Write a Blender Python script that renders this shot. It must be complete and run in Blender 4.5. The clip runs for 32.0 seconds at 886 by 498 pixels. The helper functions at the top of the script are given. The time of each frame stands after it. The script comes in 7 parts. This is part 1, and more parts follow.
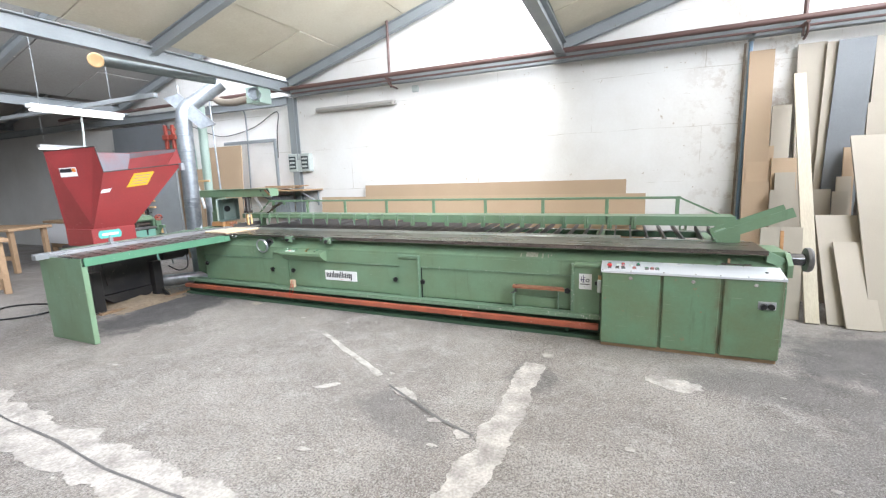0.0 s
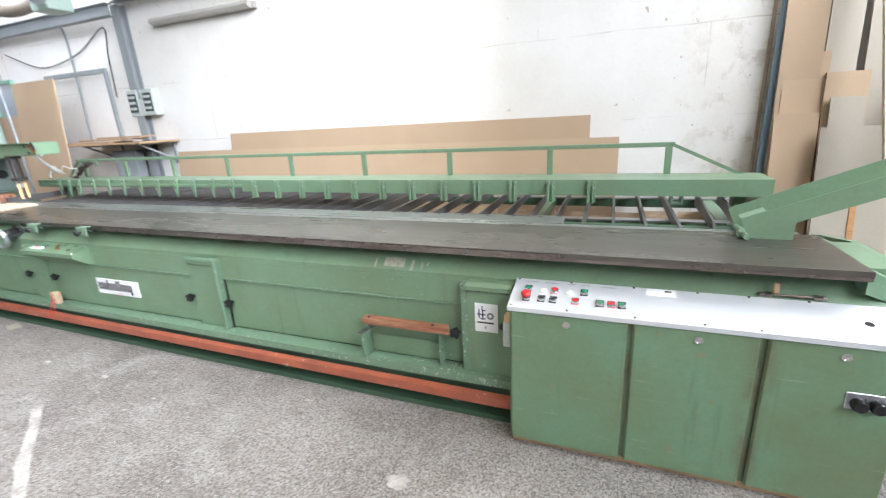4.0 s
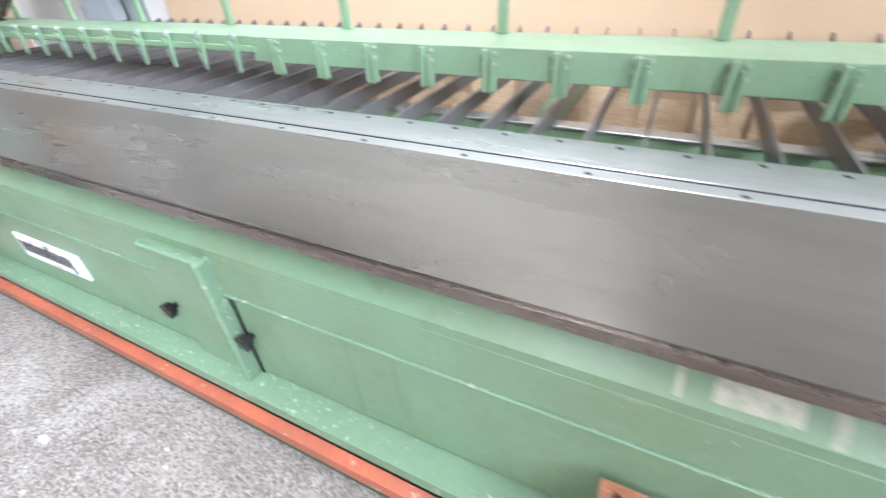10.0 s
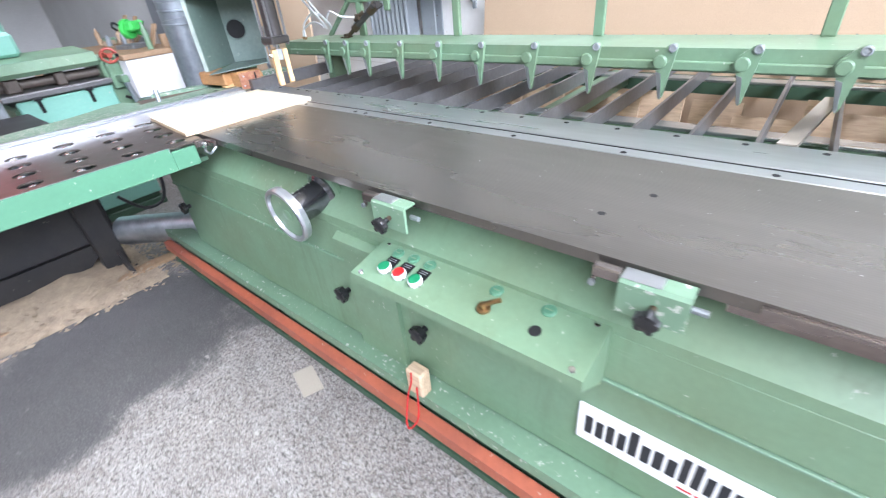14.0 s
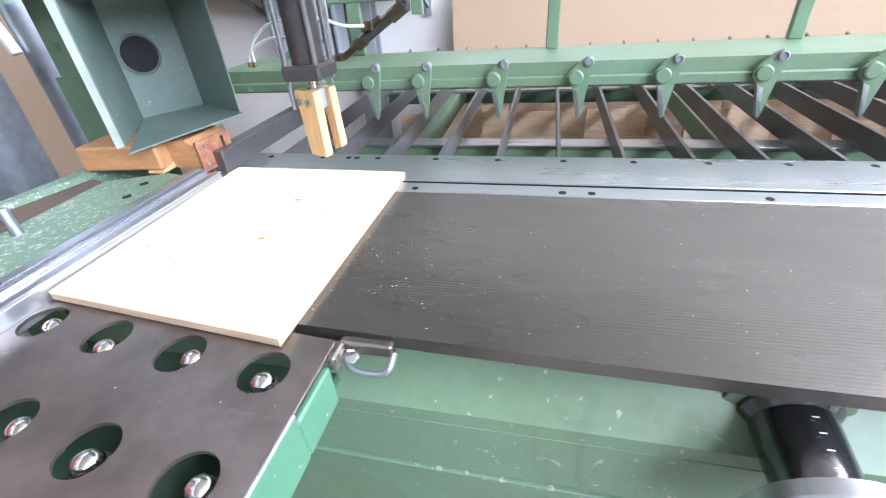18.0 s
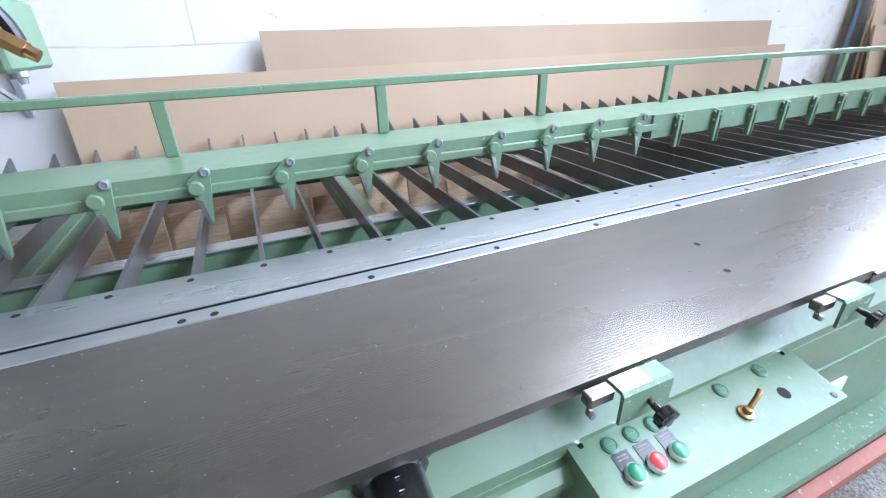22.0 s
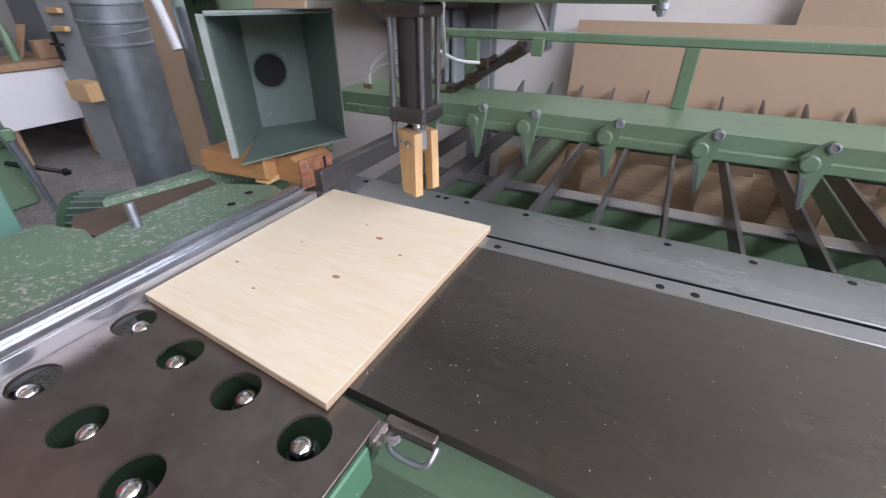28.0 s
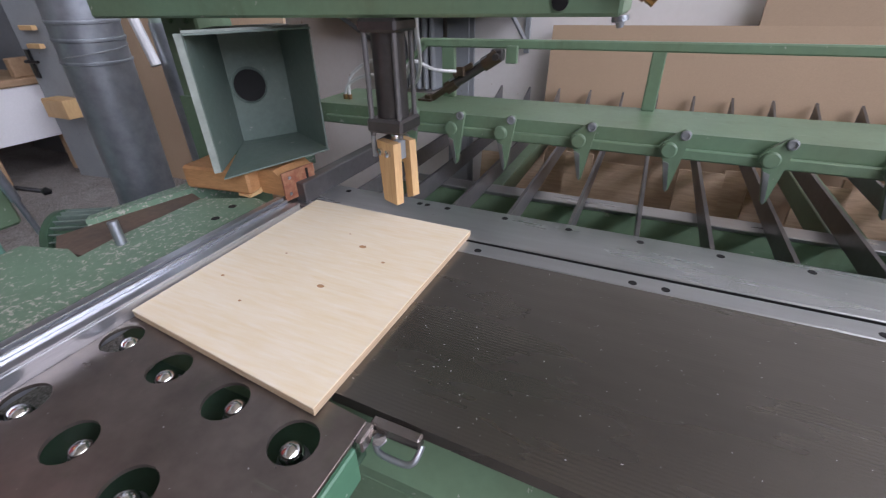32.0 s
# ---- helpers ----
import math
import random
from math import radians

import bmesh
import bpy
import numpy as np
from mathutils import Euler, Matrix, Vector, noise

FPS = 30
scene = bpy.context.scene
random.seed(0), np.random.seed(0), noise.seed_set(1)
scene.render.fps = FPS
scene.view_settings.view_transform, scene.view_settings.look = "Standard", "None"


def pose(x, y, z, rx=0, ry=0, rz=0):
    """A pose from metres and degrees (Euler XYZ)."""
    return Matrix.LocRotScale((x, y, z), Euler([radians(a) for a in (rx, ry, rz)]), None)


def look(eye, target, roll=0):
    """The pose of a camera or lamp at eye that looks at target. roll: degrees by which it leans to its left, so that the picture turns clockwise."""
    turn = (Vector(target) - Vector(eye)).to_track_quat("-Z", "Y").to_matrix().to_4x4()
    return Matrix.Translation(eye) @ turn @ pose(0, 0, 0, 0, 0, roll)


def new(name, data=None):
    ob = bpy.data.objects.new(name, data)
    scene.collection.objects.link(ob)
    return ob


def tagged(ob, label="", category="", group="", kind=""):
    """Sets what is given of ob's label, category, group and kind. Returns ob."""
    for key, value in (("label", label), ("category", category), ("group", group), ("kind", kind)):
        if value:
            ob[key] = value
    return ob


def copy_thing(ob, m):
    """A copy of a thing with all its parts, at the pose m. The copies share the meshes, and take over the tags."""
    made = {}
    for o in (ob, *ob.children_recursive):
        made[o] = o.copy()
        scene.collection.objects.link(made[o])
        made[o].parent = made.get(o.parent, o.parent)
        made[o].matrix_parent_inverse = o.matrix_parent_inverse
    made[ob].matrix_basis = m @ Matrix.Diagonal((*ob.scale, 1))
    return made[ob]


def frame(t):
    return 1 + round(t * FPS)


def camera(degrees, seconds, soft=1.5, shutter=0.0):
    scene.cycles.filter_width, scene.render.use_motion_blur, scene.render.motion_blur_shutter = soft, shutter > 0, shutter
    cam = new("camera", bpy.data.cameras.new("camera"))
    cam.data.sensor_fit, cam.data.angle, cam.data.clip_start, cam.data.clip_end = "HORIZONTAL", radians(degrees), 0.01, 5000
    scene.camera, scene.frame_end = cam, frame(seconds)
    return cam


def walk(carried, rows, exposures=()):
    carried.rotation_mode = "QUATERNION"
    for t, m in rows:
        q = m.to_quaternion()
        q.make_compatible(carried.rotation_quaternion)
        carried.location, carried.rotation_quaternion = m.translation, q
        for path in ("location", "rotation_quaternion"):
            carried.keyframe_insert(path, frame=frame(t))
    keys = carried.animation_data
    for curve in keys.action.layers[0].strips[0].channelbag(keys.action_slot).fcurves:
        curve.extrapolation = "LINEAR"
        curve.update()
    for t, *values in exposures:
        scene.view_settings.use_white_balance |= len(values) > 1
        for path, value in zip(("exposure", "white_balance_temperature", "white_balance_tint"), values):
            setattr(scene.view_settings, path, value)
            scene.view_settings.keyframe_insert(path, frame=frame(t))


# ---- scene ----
cam = camera(91.8, 32.0, soft=1.2, shutter=0.5)
PATH = [
    (0, (0.476, 0.956, 1.588), (-0.298, 2.769, 1.247), -1.9),
    (0.5, (0.467, 1.162, 1.58), (-0.272, 2.983, 1.208), -1.8),
    (1, (0.482, 1.385, 1.577), (-0.208, 3.225, 1.203), -2.3),
    (1.5, (0.543, 1.665, 1.589), (-0.25, 3.466, 1.231), -2.1),
    (2, (0.617, 1.979, 1.569), (-0.161, 3.781, 1.183), -2.9),
    (2.5, (0.609, 2.324, 1.554), (-0.132, 4.135, 1.144), -3.2),
    (3, (0.655, 2.666, 1.537), (-0.053, 4.483, 1.096), -4.5),
    (3.5, (0.7, 2.985, 1.518), (-0.057, 4.766, 1.013), -3.9),
    (5.5, (0.566, 4.026, 1.372), (0.288, 5.782, 0.456), -1.2),
    (6, (0.542, 4.237, 1.357), (0.413, 5.919, 0.282), -4.1),
    (6.5, (0.53, 4.325, 1.326), (0.482, 5.916, 0.115), -1.0),
    (7, (0.522, 4.457, 1.282), (0.422, 5.989, 0.0), -3.3),
    (7.5, (0.425, 4.527, 1.277), (0.331, 6.018, -0.052), -1.2),
    (8, (0.219, 4.537, 1.284), (0.238, 5.997, -0.083), -0.5),
    (8.5, (0.017, 4.529, 1.286), (-0.082, 6.019, -0.045), -0.6),
    (9, (-0.151, 4.546, 1.288), (-0.517, 6.036, 0.005), -4.6),
    (9.5, (-0.398, 4.617, 1.323), (-0.93, 6.088, 0.076), -5.2),
    (10, (-0.599, 4.612, 1.374), (-1.36, 6.048, 0.209), -3.4),
    (10.5, (-1.026, 4.582, 1.315), (-1.966, 6.02, 0.29), -1.5),
    (11, (-1.143, 4.459, 1.389), (-2.285, 5.797, 0.438), -2.0),
    (11.5, (-1.532, 4.556, 1.311), (-2.839, 5.733, 0.359), -3.4),
    (12, (-1.737, 4.471, 1.399), (-3.031, 5.641, 0.419), -1.1),
    (12.5, (-2.014, 4.505, 1.293), (-3.369, 5.616, 0.33), -5.2),
    (13, (-2.284, 4.388, 1.347), (-3.494, 5.643, 0.365), -1.1),
    (13.5, (-2.461, 4.501, 1.329), (-3.685, 5.691, 0.286), -4.8),
    (15.5, (-3.361, 4.477, 1.321), (-4.051, 5.954, 0.161), -4.5),
    (16, (-3.458, 4.599, 1.350), (-4.236, 6.016, 0.174), -4.6),
    (16.5, (-3.766, 4.551, 1.318), (-4.245, 6.163, 0.235), -3.0),
    (17, (-3.926, 4.579, 1.318), (-4.366, 6.231, 0.28), -3.1),
    (17.5, (-4.037, 4.671, 1.317), (-4.498, 6.301, 0.253), -5.5),
    (18, (-4.137, 4.749, 1.312), (-4.564, 6.374, 0.228), -4.6),
    (18.5, (-4.24, 4.735, 1.311), (-4.421, 6.4, 0.218), -4.1),
    (19, (-4.284, 4.7, 1.344), (-4.301, 6.367, 0.24), -2.0),
    (19.5, (-4.225, 4.721, 1.343), (-4.184, 6.436, 0.314), -2.3),
    (20, (-4.085, 4.728, 1.372), (-3.869, 6.452, 0.381), -2.5),
    (20.5, (-4.062, 4.744, 1.379), (-3.519, 6.423, 0.439), -2.2),
    (21, (-3.995, 4.74, 1.402), (-3.336, 6.392, 0.487), -1.6),
    (21.5, (-3.967, 4.748, 1.403), (-3.224, 6.374, 0.506), -2.0),
    (22, (-3.89, 4.751, 1.395), (-3.177, 6.396, 0.508), -1.7),
    (22.5, (-3.845, 4.77, 1.39), (-3.21, 6.429, 0.472), -1.6),
    (23, (-3.785, 4.831, 1.397), (-3.154, 6.46, 0.423), -1.0),
    (23.5, (-3.765, 4.891, 1.375), (-3.189, 6.513, 0.356), -1.8),
    (24, (-3.729, 4.891, 1.374), (-3.451, 6.592, 0.359), -1.3),
    (24.5, (-3.977, 4.855, 1.284), (-3.71, 6.61, 0.363), 1.6),
    (25, (-3.945, 4.881, 1.319), (-4.049, 6.63, 0.354), 1.3),
    (25.5, (-4.007, 4.883, 1.32), (-4.27, 6.625, 0.372), 1.9),
    (26, (-3.975, 4.876, 1.37), (-4.546, 6.511, 0.37), -0.0),
    (26.5, (-4.037, 4.871, 1.377), (-4.625, 6.484, 0.351), 0.2),
    (28.5, (-4.167, 4.823, 1.38), (-5.015, 6.315, 0.354), 0.1),
    (29, (-4.172, 4.815, 1.378), (-5.06, 6.287, 0.356), 0.2),
    (29.5, (-4.18, 4.818, 1.377), (-5.044, 6.3, 0.349), 0.5),
    (30, (-4.18, 4.816, 1.379), (-5.027, 6.306, 0.349), 0.8),
    (30.5, (-4.169, 4.819, 1.377), (-5.0, 6.315, 0.343), 0.8),
    (31, (-4.147, 4.816, 1.37), (-4.984, 6.325, 0.358), 0.1),
    (31.5, (-4.156, 4.82, 1.396), (-4.919, 6.335, 0.335), -0.3),
    (32, (-4.135, 4.824, 1.397), (-4.867, 6.384, 0.382), -1.3),
]
walk(cam, [(t, look(eye, target, roll)) for t, eye, target, roll in PATH],
     exposures=[(0, 0.3, 6400, 14), (3, 0.35, 6350, 15), (6, 0.5, 6300, 14), (7, 0.1, 6300, 14), (8, 0.05, 6350, 16), (9, 0.85, 6200, 17), (10, 0.95, 6100, 17), (11, 0.95, 6050, 18), (13, 0.8, 5950, 18), (16, 0.95, 5950, 19), (17, 1.0, 5900, 20),
                        (18, 0.78, 5850, 20), (20, 0.55, 5650, 17), (21, 0.55, 5550, 17), (23, 0.42, 5450, 16), (25, 0.5, 5950, 21), (26.5, 0.75, 6100, 22), (28.5, -0.8, 6350, 26), (30, -0.95, 6300, 26), (31, -0.95, 6300, 26), (32, -0.75, 6300, 26)])


# ---------------------------------------------------------------- world and light
world = bpy.data.worlds.new("sky")
scene.world = world
world.use_nodes = True
_wn = world.node_tree.nodes
_sky = _wn.new("ShaderNodeTexSky")
_sky.sky_type, _sky.sun_disc = "NISHITA", False
_sky.sun_elevation, _sky.sun_rotation = radians(42), radians(70)
world.node_tree.links.new(_sky.outputs[0], _wn["Background"].inputs[0])
_wn["Background"].inputs[1].default_value = 0.12
_sun = bpy.data.lights.new("sun", "SUN")
_sun.energy, _sun.angle, _sun.color = 1.0, radians(12), (1.0, 0.96, 0.9)
new("sun", _sun).matrix_world = look((9, 3.0, 9), (0, 0, 0))
WINDOW_POWER = 690.0


def window_light(name, x0, y0, z0, x1, y1, z1, target, power):
    """Daylight through one band of glazing: an area lamp that fills the opening."""
    data = bpy.data.lights.new(name, "AREA")
    data.shape, data.color, data.energy = "RECTANGLE", (0.86, 0.93, 1.0), power
    data.size, data.size_y = abs(y1 - y0), math.dist((x0, z0), (x1, z1))
    ob = new(name, data)
    mid = Vector(((x0 + x1) / 2, (y0 + y1) / 2, (z0 + z1) / 2))
    ob.matrix_world = look(mid, mid + Vector(target))
    return ob


# ---------------------------------------------------------------- mesh building
class Shape:
    """Collects vertices and faces of one part."""

    def __init__(self):
        self.v, self.f = [], []

    def add(self, verts, faces):
        n = len(self.v)
        self.v += [tuple(p) for p in verts]
        self.f += [tuple(n + i for i in face) for face in faces]
        return self

    def box(self, x0, x1, y0, y1, z0, z1, bev=0.003):
        lo, hi = (min(x0, x1), min(y0, y1), min(z0, z1)), (max(x0, x1), max(y0, y1), max(z0, z1))
        b = min(bev, *[(hi[k] - lo[k]) * 0.45 for k in range(3)])
        verts, index = [], {}
        for sx in (0, 1):
            for sy in (0, 1):
                for sz in (0, 1):
                    for k in range(3):
                        p = []
                        for a, s in enumerate((sx, sy, sz)):
                            edge = hi[a] if s else lo[a]
                            p.append(edge if a == k else edge + (-b if s else b))
                        index[(sx, sy, sz, k)] = len(verts)
                        verts.append(p)
        faces = []
        for k in range(3):
            a, c = (k + 1) % 3, (k + 2) % 3
            for s in (0, 1):
                ring = []
                for u, w in ((0, 0), (1, 0), (1, 1), (0, 1)):
                    q = [0, 0, 0]
                    q[k], q[a], q[c] = s, u, w
                    ring.append(index[(*q, k)])
                faces.append(ring if s else ring[::-1])
        for k in range(3):
            a, c = (k + 1) % 3, (k + 2) % 3
            for u in (0, 1):
                for w in (0, 1):
                    q0, q1 = [0, 0, 0], [0, 0, 0]
                    q0[k], q1[k] = 0, 1
                    q0[a] = q1[a] = u
                    q0[c] = q1[c] = w
                    ring = [index[(*q0, a)], index[(*q1, a)], index[(*q1, c)], index[(*q0, c)]]
                    faces.append(ring if u != w else ring[::-1])
        for sx in (0, 1):
            for sy in (0, 1):
                for sz in (0, 1):
                    ring = [index[(sx, sy, sz, k)] for k in range(3)]
                    faces.append(ring if (sx + sy + sz) % 2 else ring[::-1])
        return self.add(verts, faces)

    def prism(self, poly, axis, lo, hi):
        """A polygon of (u, v) pulled along one axis: x takes (y, z), y takes (x, z), z takes (x, y)."""
        put = {"x": lambda u, v, w: (w, u, v), "y": lambda u, v, w: (u, w, v), "z": lambda u, v, w: (u, v, w)}[axis]
        n = len(poly)
        verts = [put(u, v, lo) for u, v in poly] + [put(u, v, hi) for u, v in poly]
        faces = [list(range(n))[::-1], list(range(n, 2 * n))] + [(i, (i + 1) % n, n + (i + 1) % n, n + i) for i in range(n)]
        return self.add(verts, faces)

    def cyl(self, p0, p1, r0, r1=None, n=18, caps=True):
        p0, p1 = Vector(p0), Vector(p1)
        r1 = r0 if r1 is None else r1
        d = (p1 - p0).normalized()
        a = d.orthogonal().normalized()
        b = d.cross(a)
        verts = [p + r * (math.cos(2 * math.pi * i / n) * a + math.sin(2 * math.pi * i / n) * b) for p, r in ((p0, r0), (p1, r1)) for i in range(n)]
        faces = [(i, (i + 1) % n, n + (i + 1) % n, n + i) for i in range(n)]
        if caps:
            faces += [list(range(n))[::-1], list(range(n, 2 * n))]
        return self.add(verts, faces)

    def lathe(self, p, d, profile, n=24):
        """profile: (radius, distance along d) from one end to the other."""
        p, d = Vector(p), Vector(d).normalized()
        a = d.orthogonal().normalized()
        b = d.cross(a)
        verts = [p + d * h + max(r, 1e-4) * (math.cos(2 * math.pi * i / n) * a + math.sin(2 * math.pi * i / n) * b) for r, h in profile for i in range(n)]
        faces = [(k * n + i, k * n + (i + 1) % n, (k + 1) * n + (i + 1) % n, (k + 1) * n + i) for k in range(len(profile) - 1) for i in range(n)]
        faces += [list(range(n))[::-1], [(len(profile) - 1) * n + i for i in range(n)]]
        return self.add(verts, faces)

    def tube(self, pts, r, n=10, smooth=4):
        pts = [Vector(p) for p in pts]
        if smooth > 1 and len(pts) > 2:
            out = []
            for i in range(len(pts) - 1):
                a, b, c, d = pts[max(i - 1, 0)], pts[i], pts[i + 1], pts[min(i + 2, len(pts) - 1)]
                for k in range(smooth):
                    t = k / smooth
                    out.append(0.5 * (2 * b + (c - a) * t + (2 * a - 5 * b + 4 * c - d) * t * t + (3 * b - a - 3 * c + d) * t ** 3))
            pts = out + [pts[-1]]
        verts, up = [], None
        for i, p in enumerate(pts):
            d = (pts[min(i + 1, len(pts) - 1)] - pts[max(i - 1, 0)]).normalized()
            up = d.orthogonal() if up is None else up - d * up.dot(d)
            up.normalize()
            s = d.cross(up)
            verts += [p + r * (math.cos(2 * math.pi * k / n) * up + math.sin(2 * math.pi * k / n) * s) for k in range(n)]
        faces = [(i * n + k, i * n + (k + 1) % n, (i + 1) * n + (k + 1) % n, (i + 1) * n + k) for i in range(len(pts) - 1) for k in range(n)]
        faces += [list(range(n))[::-1], [(len(pts) - 1) * n + k for k in range(n)]]
        return self.add(verts, faces)

    def sheet(self, p, u, v, thick):
        """A board: corner p, edges u and v, pushed by thick along their normal."""
        p, u, v = Vector(p), Vector(u), Vector(v)
        w = u.cross(v).normalized() * thick
        c = [p, p + u, p + u + v, p + v]
        return self.add(c + [q + w for q in c], [(0, 3, 2, 1), (4, 5, 6, 7), (0, 1, 5, 4), (1, 2, 6, 5), (2, 3, 7, 6), (3, 0, 4, 7)])

    def moved(self, m):
        self.v = [tuple(m @ Vector(p)) for p in self.v]
        return self


def mesh_of(name, shape, material, smooth=True):
    me = bpy.data.meshes.new(name)
    me.from_pydata(shape.v, [], shape.f)
    me.materials.append(material)
    bm = bmesh.new()
    bm.from_mesh(me)
    bmesh.ops.recalc_face_normals(bm, faces=bm.faces)
    bm.to_mesh(me)
    bm.free()
    if smooth:
        me.shade_smooth()
        me.set_sharp_from_angle(angle=radians(32))
    return me


def thing(name, label, category, group="", kind=""):
    return tagged(new(name), label, category, group, kind)


def part(name, shape, material, parent, label=""):
    ob = new(name, mesh_of(name, shape, material))
    ob.parent = parent
    return tagged(ob, label)


def solid(name, shape, material, label="", category="", group="", kind=""):
    """A thing that is one mesh."""
    return tagged(new(name, mesh_of(name, shape, material)), label, category, group, kind)


def share(ob, m, parent=None):
    """A repeat of one part on the same mesh."""
    twin = new(ob.name.split(".")[0], ob.data)
    twin.parent = parent or ob.parent
    twin.matrix_basis = m
    return twin


# ---------------------------------------------------------------- materials
def material(name, colour, rough=0.5, metal=0.0, second=None, stain=0.35, scale=2.5, grain=60.0, grain_amount=0.12, bump=0.08,
             chips=None, chip_amount=0.0, chip_scale=30.0, stretch=(1, 1, 1), rough_vary=0.12, coat=0.0, bump_scale=None, island=0.0, ridges=0.0):
    m = bpy.data.materials.new(name)
    m.use_nodes = True
    nt = m.node_tree
    N, L = nt.nodes, nt.links
    bsdf = N["Principled BSDF"]
    geo = N.new("ShaderNodeNewGeometry")
    mapping = N.new("ShaderNodeMapping")
    mapping.inputs["Scale"].default_value = stretch
    L.new(geo.outputs["Position"], mapping.inputs["Vector"])

    def noise_node(s, detail=5.0, roughness=0.6):
        n = N.new("ShaderNodeTexNoise")
        n.inputs["Scale"].default_value, n.inputs["Detail"].default_value, n.inputs["Roughness"].default_value = s, detail, roughness
        L.new(mapping.outputs[0], n.inputs["Vector"])
        return n

    def ramp(src, lo, hi):
        r = N.new("ShaderNodeMapRange")
        r.inputs["From Min"].default_value, r.inputs["From Max"].default_value = lo, hi
        L.new(src, r.inputs["Value"])
        return r.outputs["Result"]

    def mix(fac, a, b, mode="MIX"):
        x = N.new("ShaderNodeMix")
        x.data_type, x.blend_type = "RGBA", mode
        for value, socket in ((fac, x.inputs["Factor"]), (a, x.inputs[6]), (b, x.inputs[7])):
            if isinstance(value, (int, float)):
                socket.default_value = value
            elif isinstance(value, tuple):
                socket.default_value = (*value, 1)
            else:
                L.new(value, socket)
        return x.outputs[2]

    big, fine = noise_node(scale), noise_node(grain, 3.0)
    second = second or tuple(c * 0.72 for c in colour)
    stain_fac = N.new("ShaderNodeMath")
    stain_fac.operation = "MULTIPLY"
    L.new(ramp(big.outputs["Fac"], 0.38, 0.68), stain_fac.inputs[0])
    stain_fac.inputs[1].default_value = stain
    col = mix(stain_fac.outputs[0], tuple(colour), tuple(second))
    grey = N.new("ShaderNodeCombineColor")
    for i in range(3):
        L.new(ramp(fine.outputs["Fac"], 0.25, 0.75), grey.inputs[i])
    col = mix(grain_amount, col, grey.outputs[0], "OVERLAY")
    if island:
        rnd = N.new("ShaderNodeObjectInfo")
        shade = N.new("ShaderNodeHueSaturation")
        v = N.new("ShaderNodeMapRange")
        v.inputs["To Min"].default_value, v.inputs["To Max"].default_value = 1 - island, 1 + island
        L.new(rnd.outputs["Random"], v.inputs["Value"])
        L.new(v.outputs[0], shade.inputs["Value"])
        L.new(col, shade.inputs["Color"])
        col = shade.outputs[0]
    height = fine.outputs["Fac"]
    if chips:
        spots, zone = noise_node(chip_scale, 4.0, 0.65), noise_node(scale * 0.9, 2.0)
        gate = N.new("ShaderNodeMath")
        gate.operation = "MULTIPLY_ADD"
        L.new(zone.outputs["Fac"], gate.inputs[0])
        gate.inputs[1].default_value = -0.25
        gate.inputs[2].default_value = 0.87 - chip_amount
        over = N.new("ShaderNodeMath")
        over.operation = "GREATER_THAN"
        L.new(spots.outputs["Fac"], over.inputs[0])
        L.new(gate.outputs[0], over.inputs[1])
        col = mix(over.outputs[0], col, tuple(chips))
    L.new(col, bsdf.inputs["Base Color"])
    r = N.new("ShaderNodeMapRange")
    r.inputs["To Min"].default_value, r.inputs["To Max"].default_value = max(0.03, rough - rough_vary), min(1, rough + rough_vary)
    L.new(big.outputs["Fac"], r.inputs["Value"])
    L.new(r.outputs[0], bsdf.inputs["Roughness"])
    bsdf.inputs["Metallic"].default_value = metal
    bsdf.inputs["Coat Weight"].default_value = coat
    if bump:
        src = noise_node(bump_scale, 4.0).outputs["Fac"] if bump_scale else height
        b = N.new("ShaderNodeBump")
        b.inputs["Strength"].default_value, b.inputs["Distance"].default_value = bump, 0.004
        L.new(src, b.inputs["Height"])
        L.new(b.outputs[0], bsdf.inputs["Normal"])
        if ridges:
            w = N.new("ShaderNodeTexWave")
            w.bands_direction = "Y"
            w.inputs["Scale"].default_value, w.inputs["Distortion"].default_value = 0.314 / ridges, 0.15
            L.new(geo.outputs["Position"], w.inputs["Vector"])
            c = N.new("ShaderNodeBump")
            c.inputs["Strength"].default_value, c.inputs["Distance"].default_value = 0.085, 0.001
            L.new(w.outputs["Fac"], c.inputs["Height"])
            L.new(b.outputs[0], c.inputs["Normal"])
            L.new(c.outputs[0], bsdf.inputs["Normal"])
    return m


def glow(name, colour, strength):
    m = bpy.data.materials.new(name)
    m.use_nodes = True
    b = m.node_tree.nodes["Principled BSDF"]
    b.inputs["Base Color"].default_value = (*colour, 1)
    b.inputs["Emission Color"].default_value, b.inputs["Emission Strength"].default_value = (*colour, 1), strength
    return m


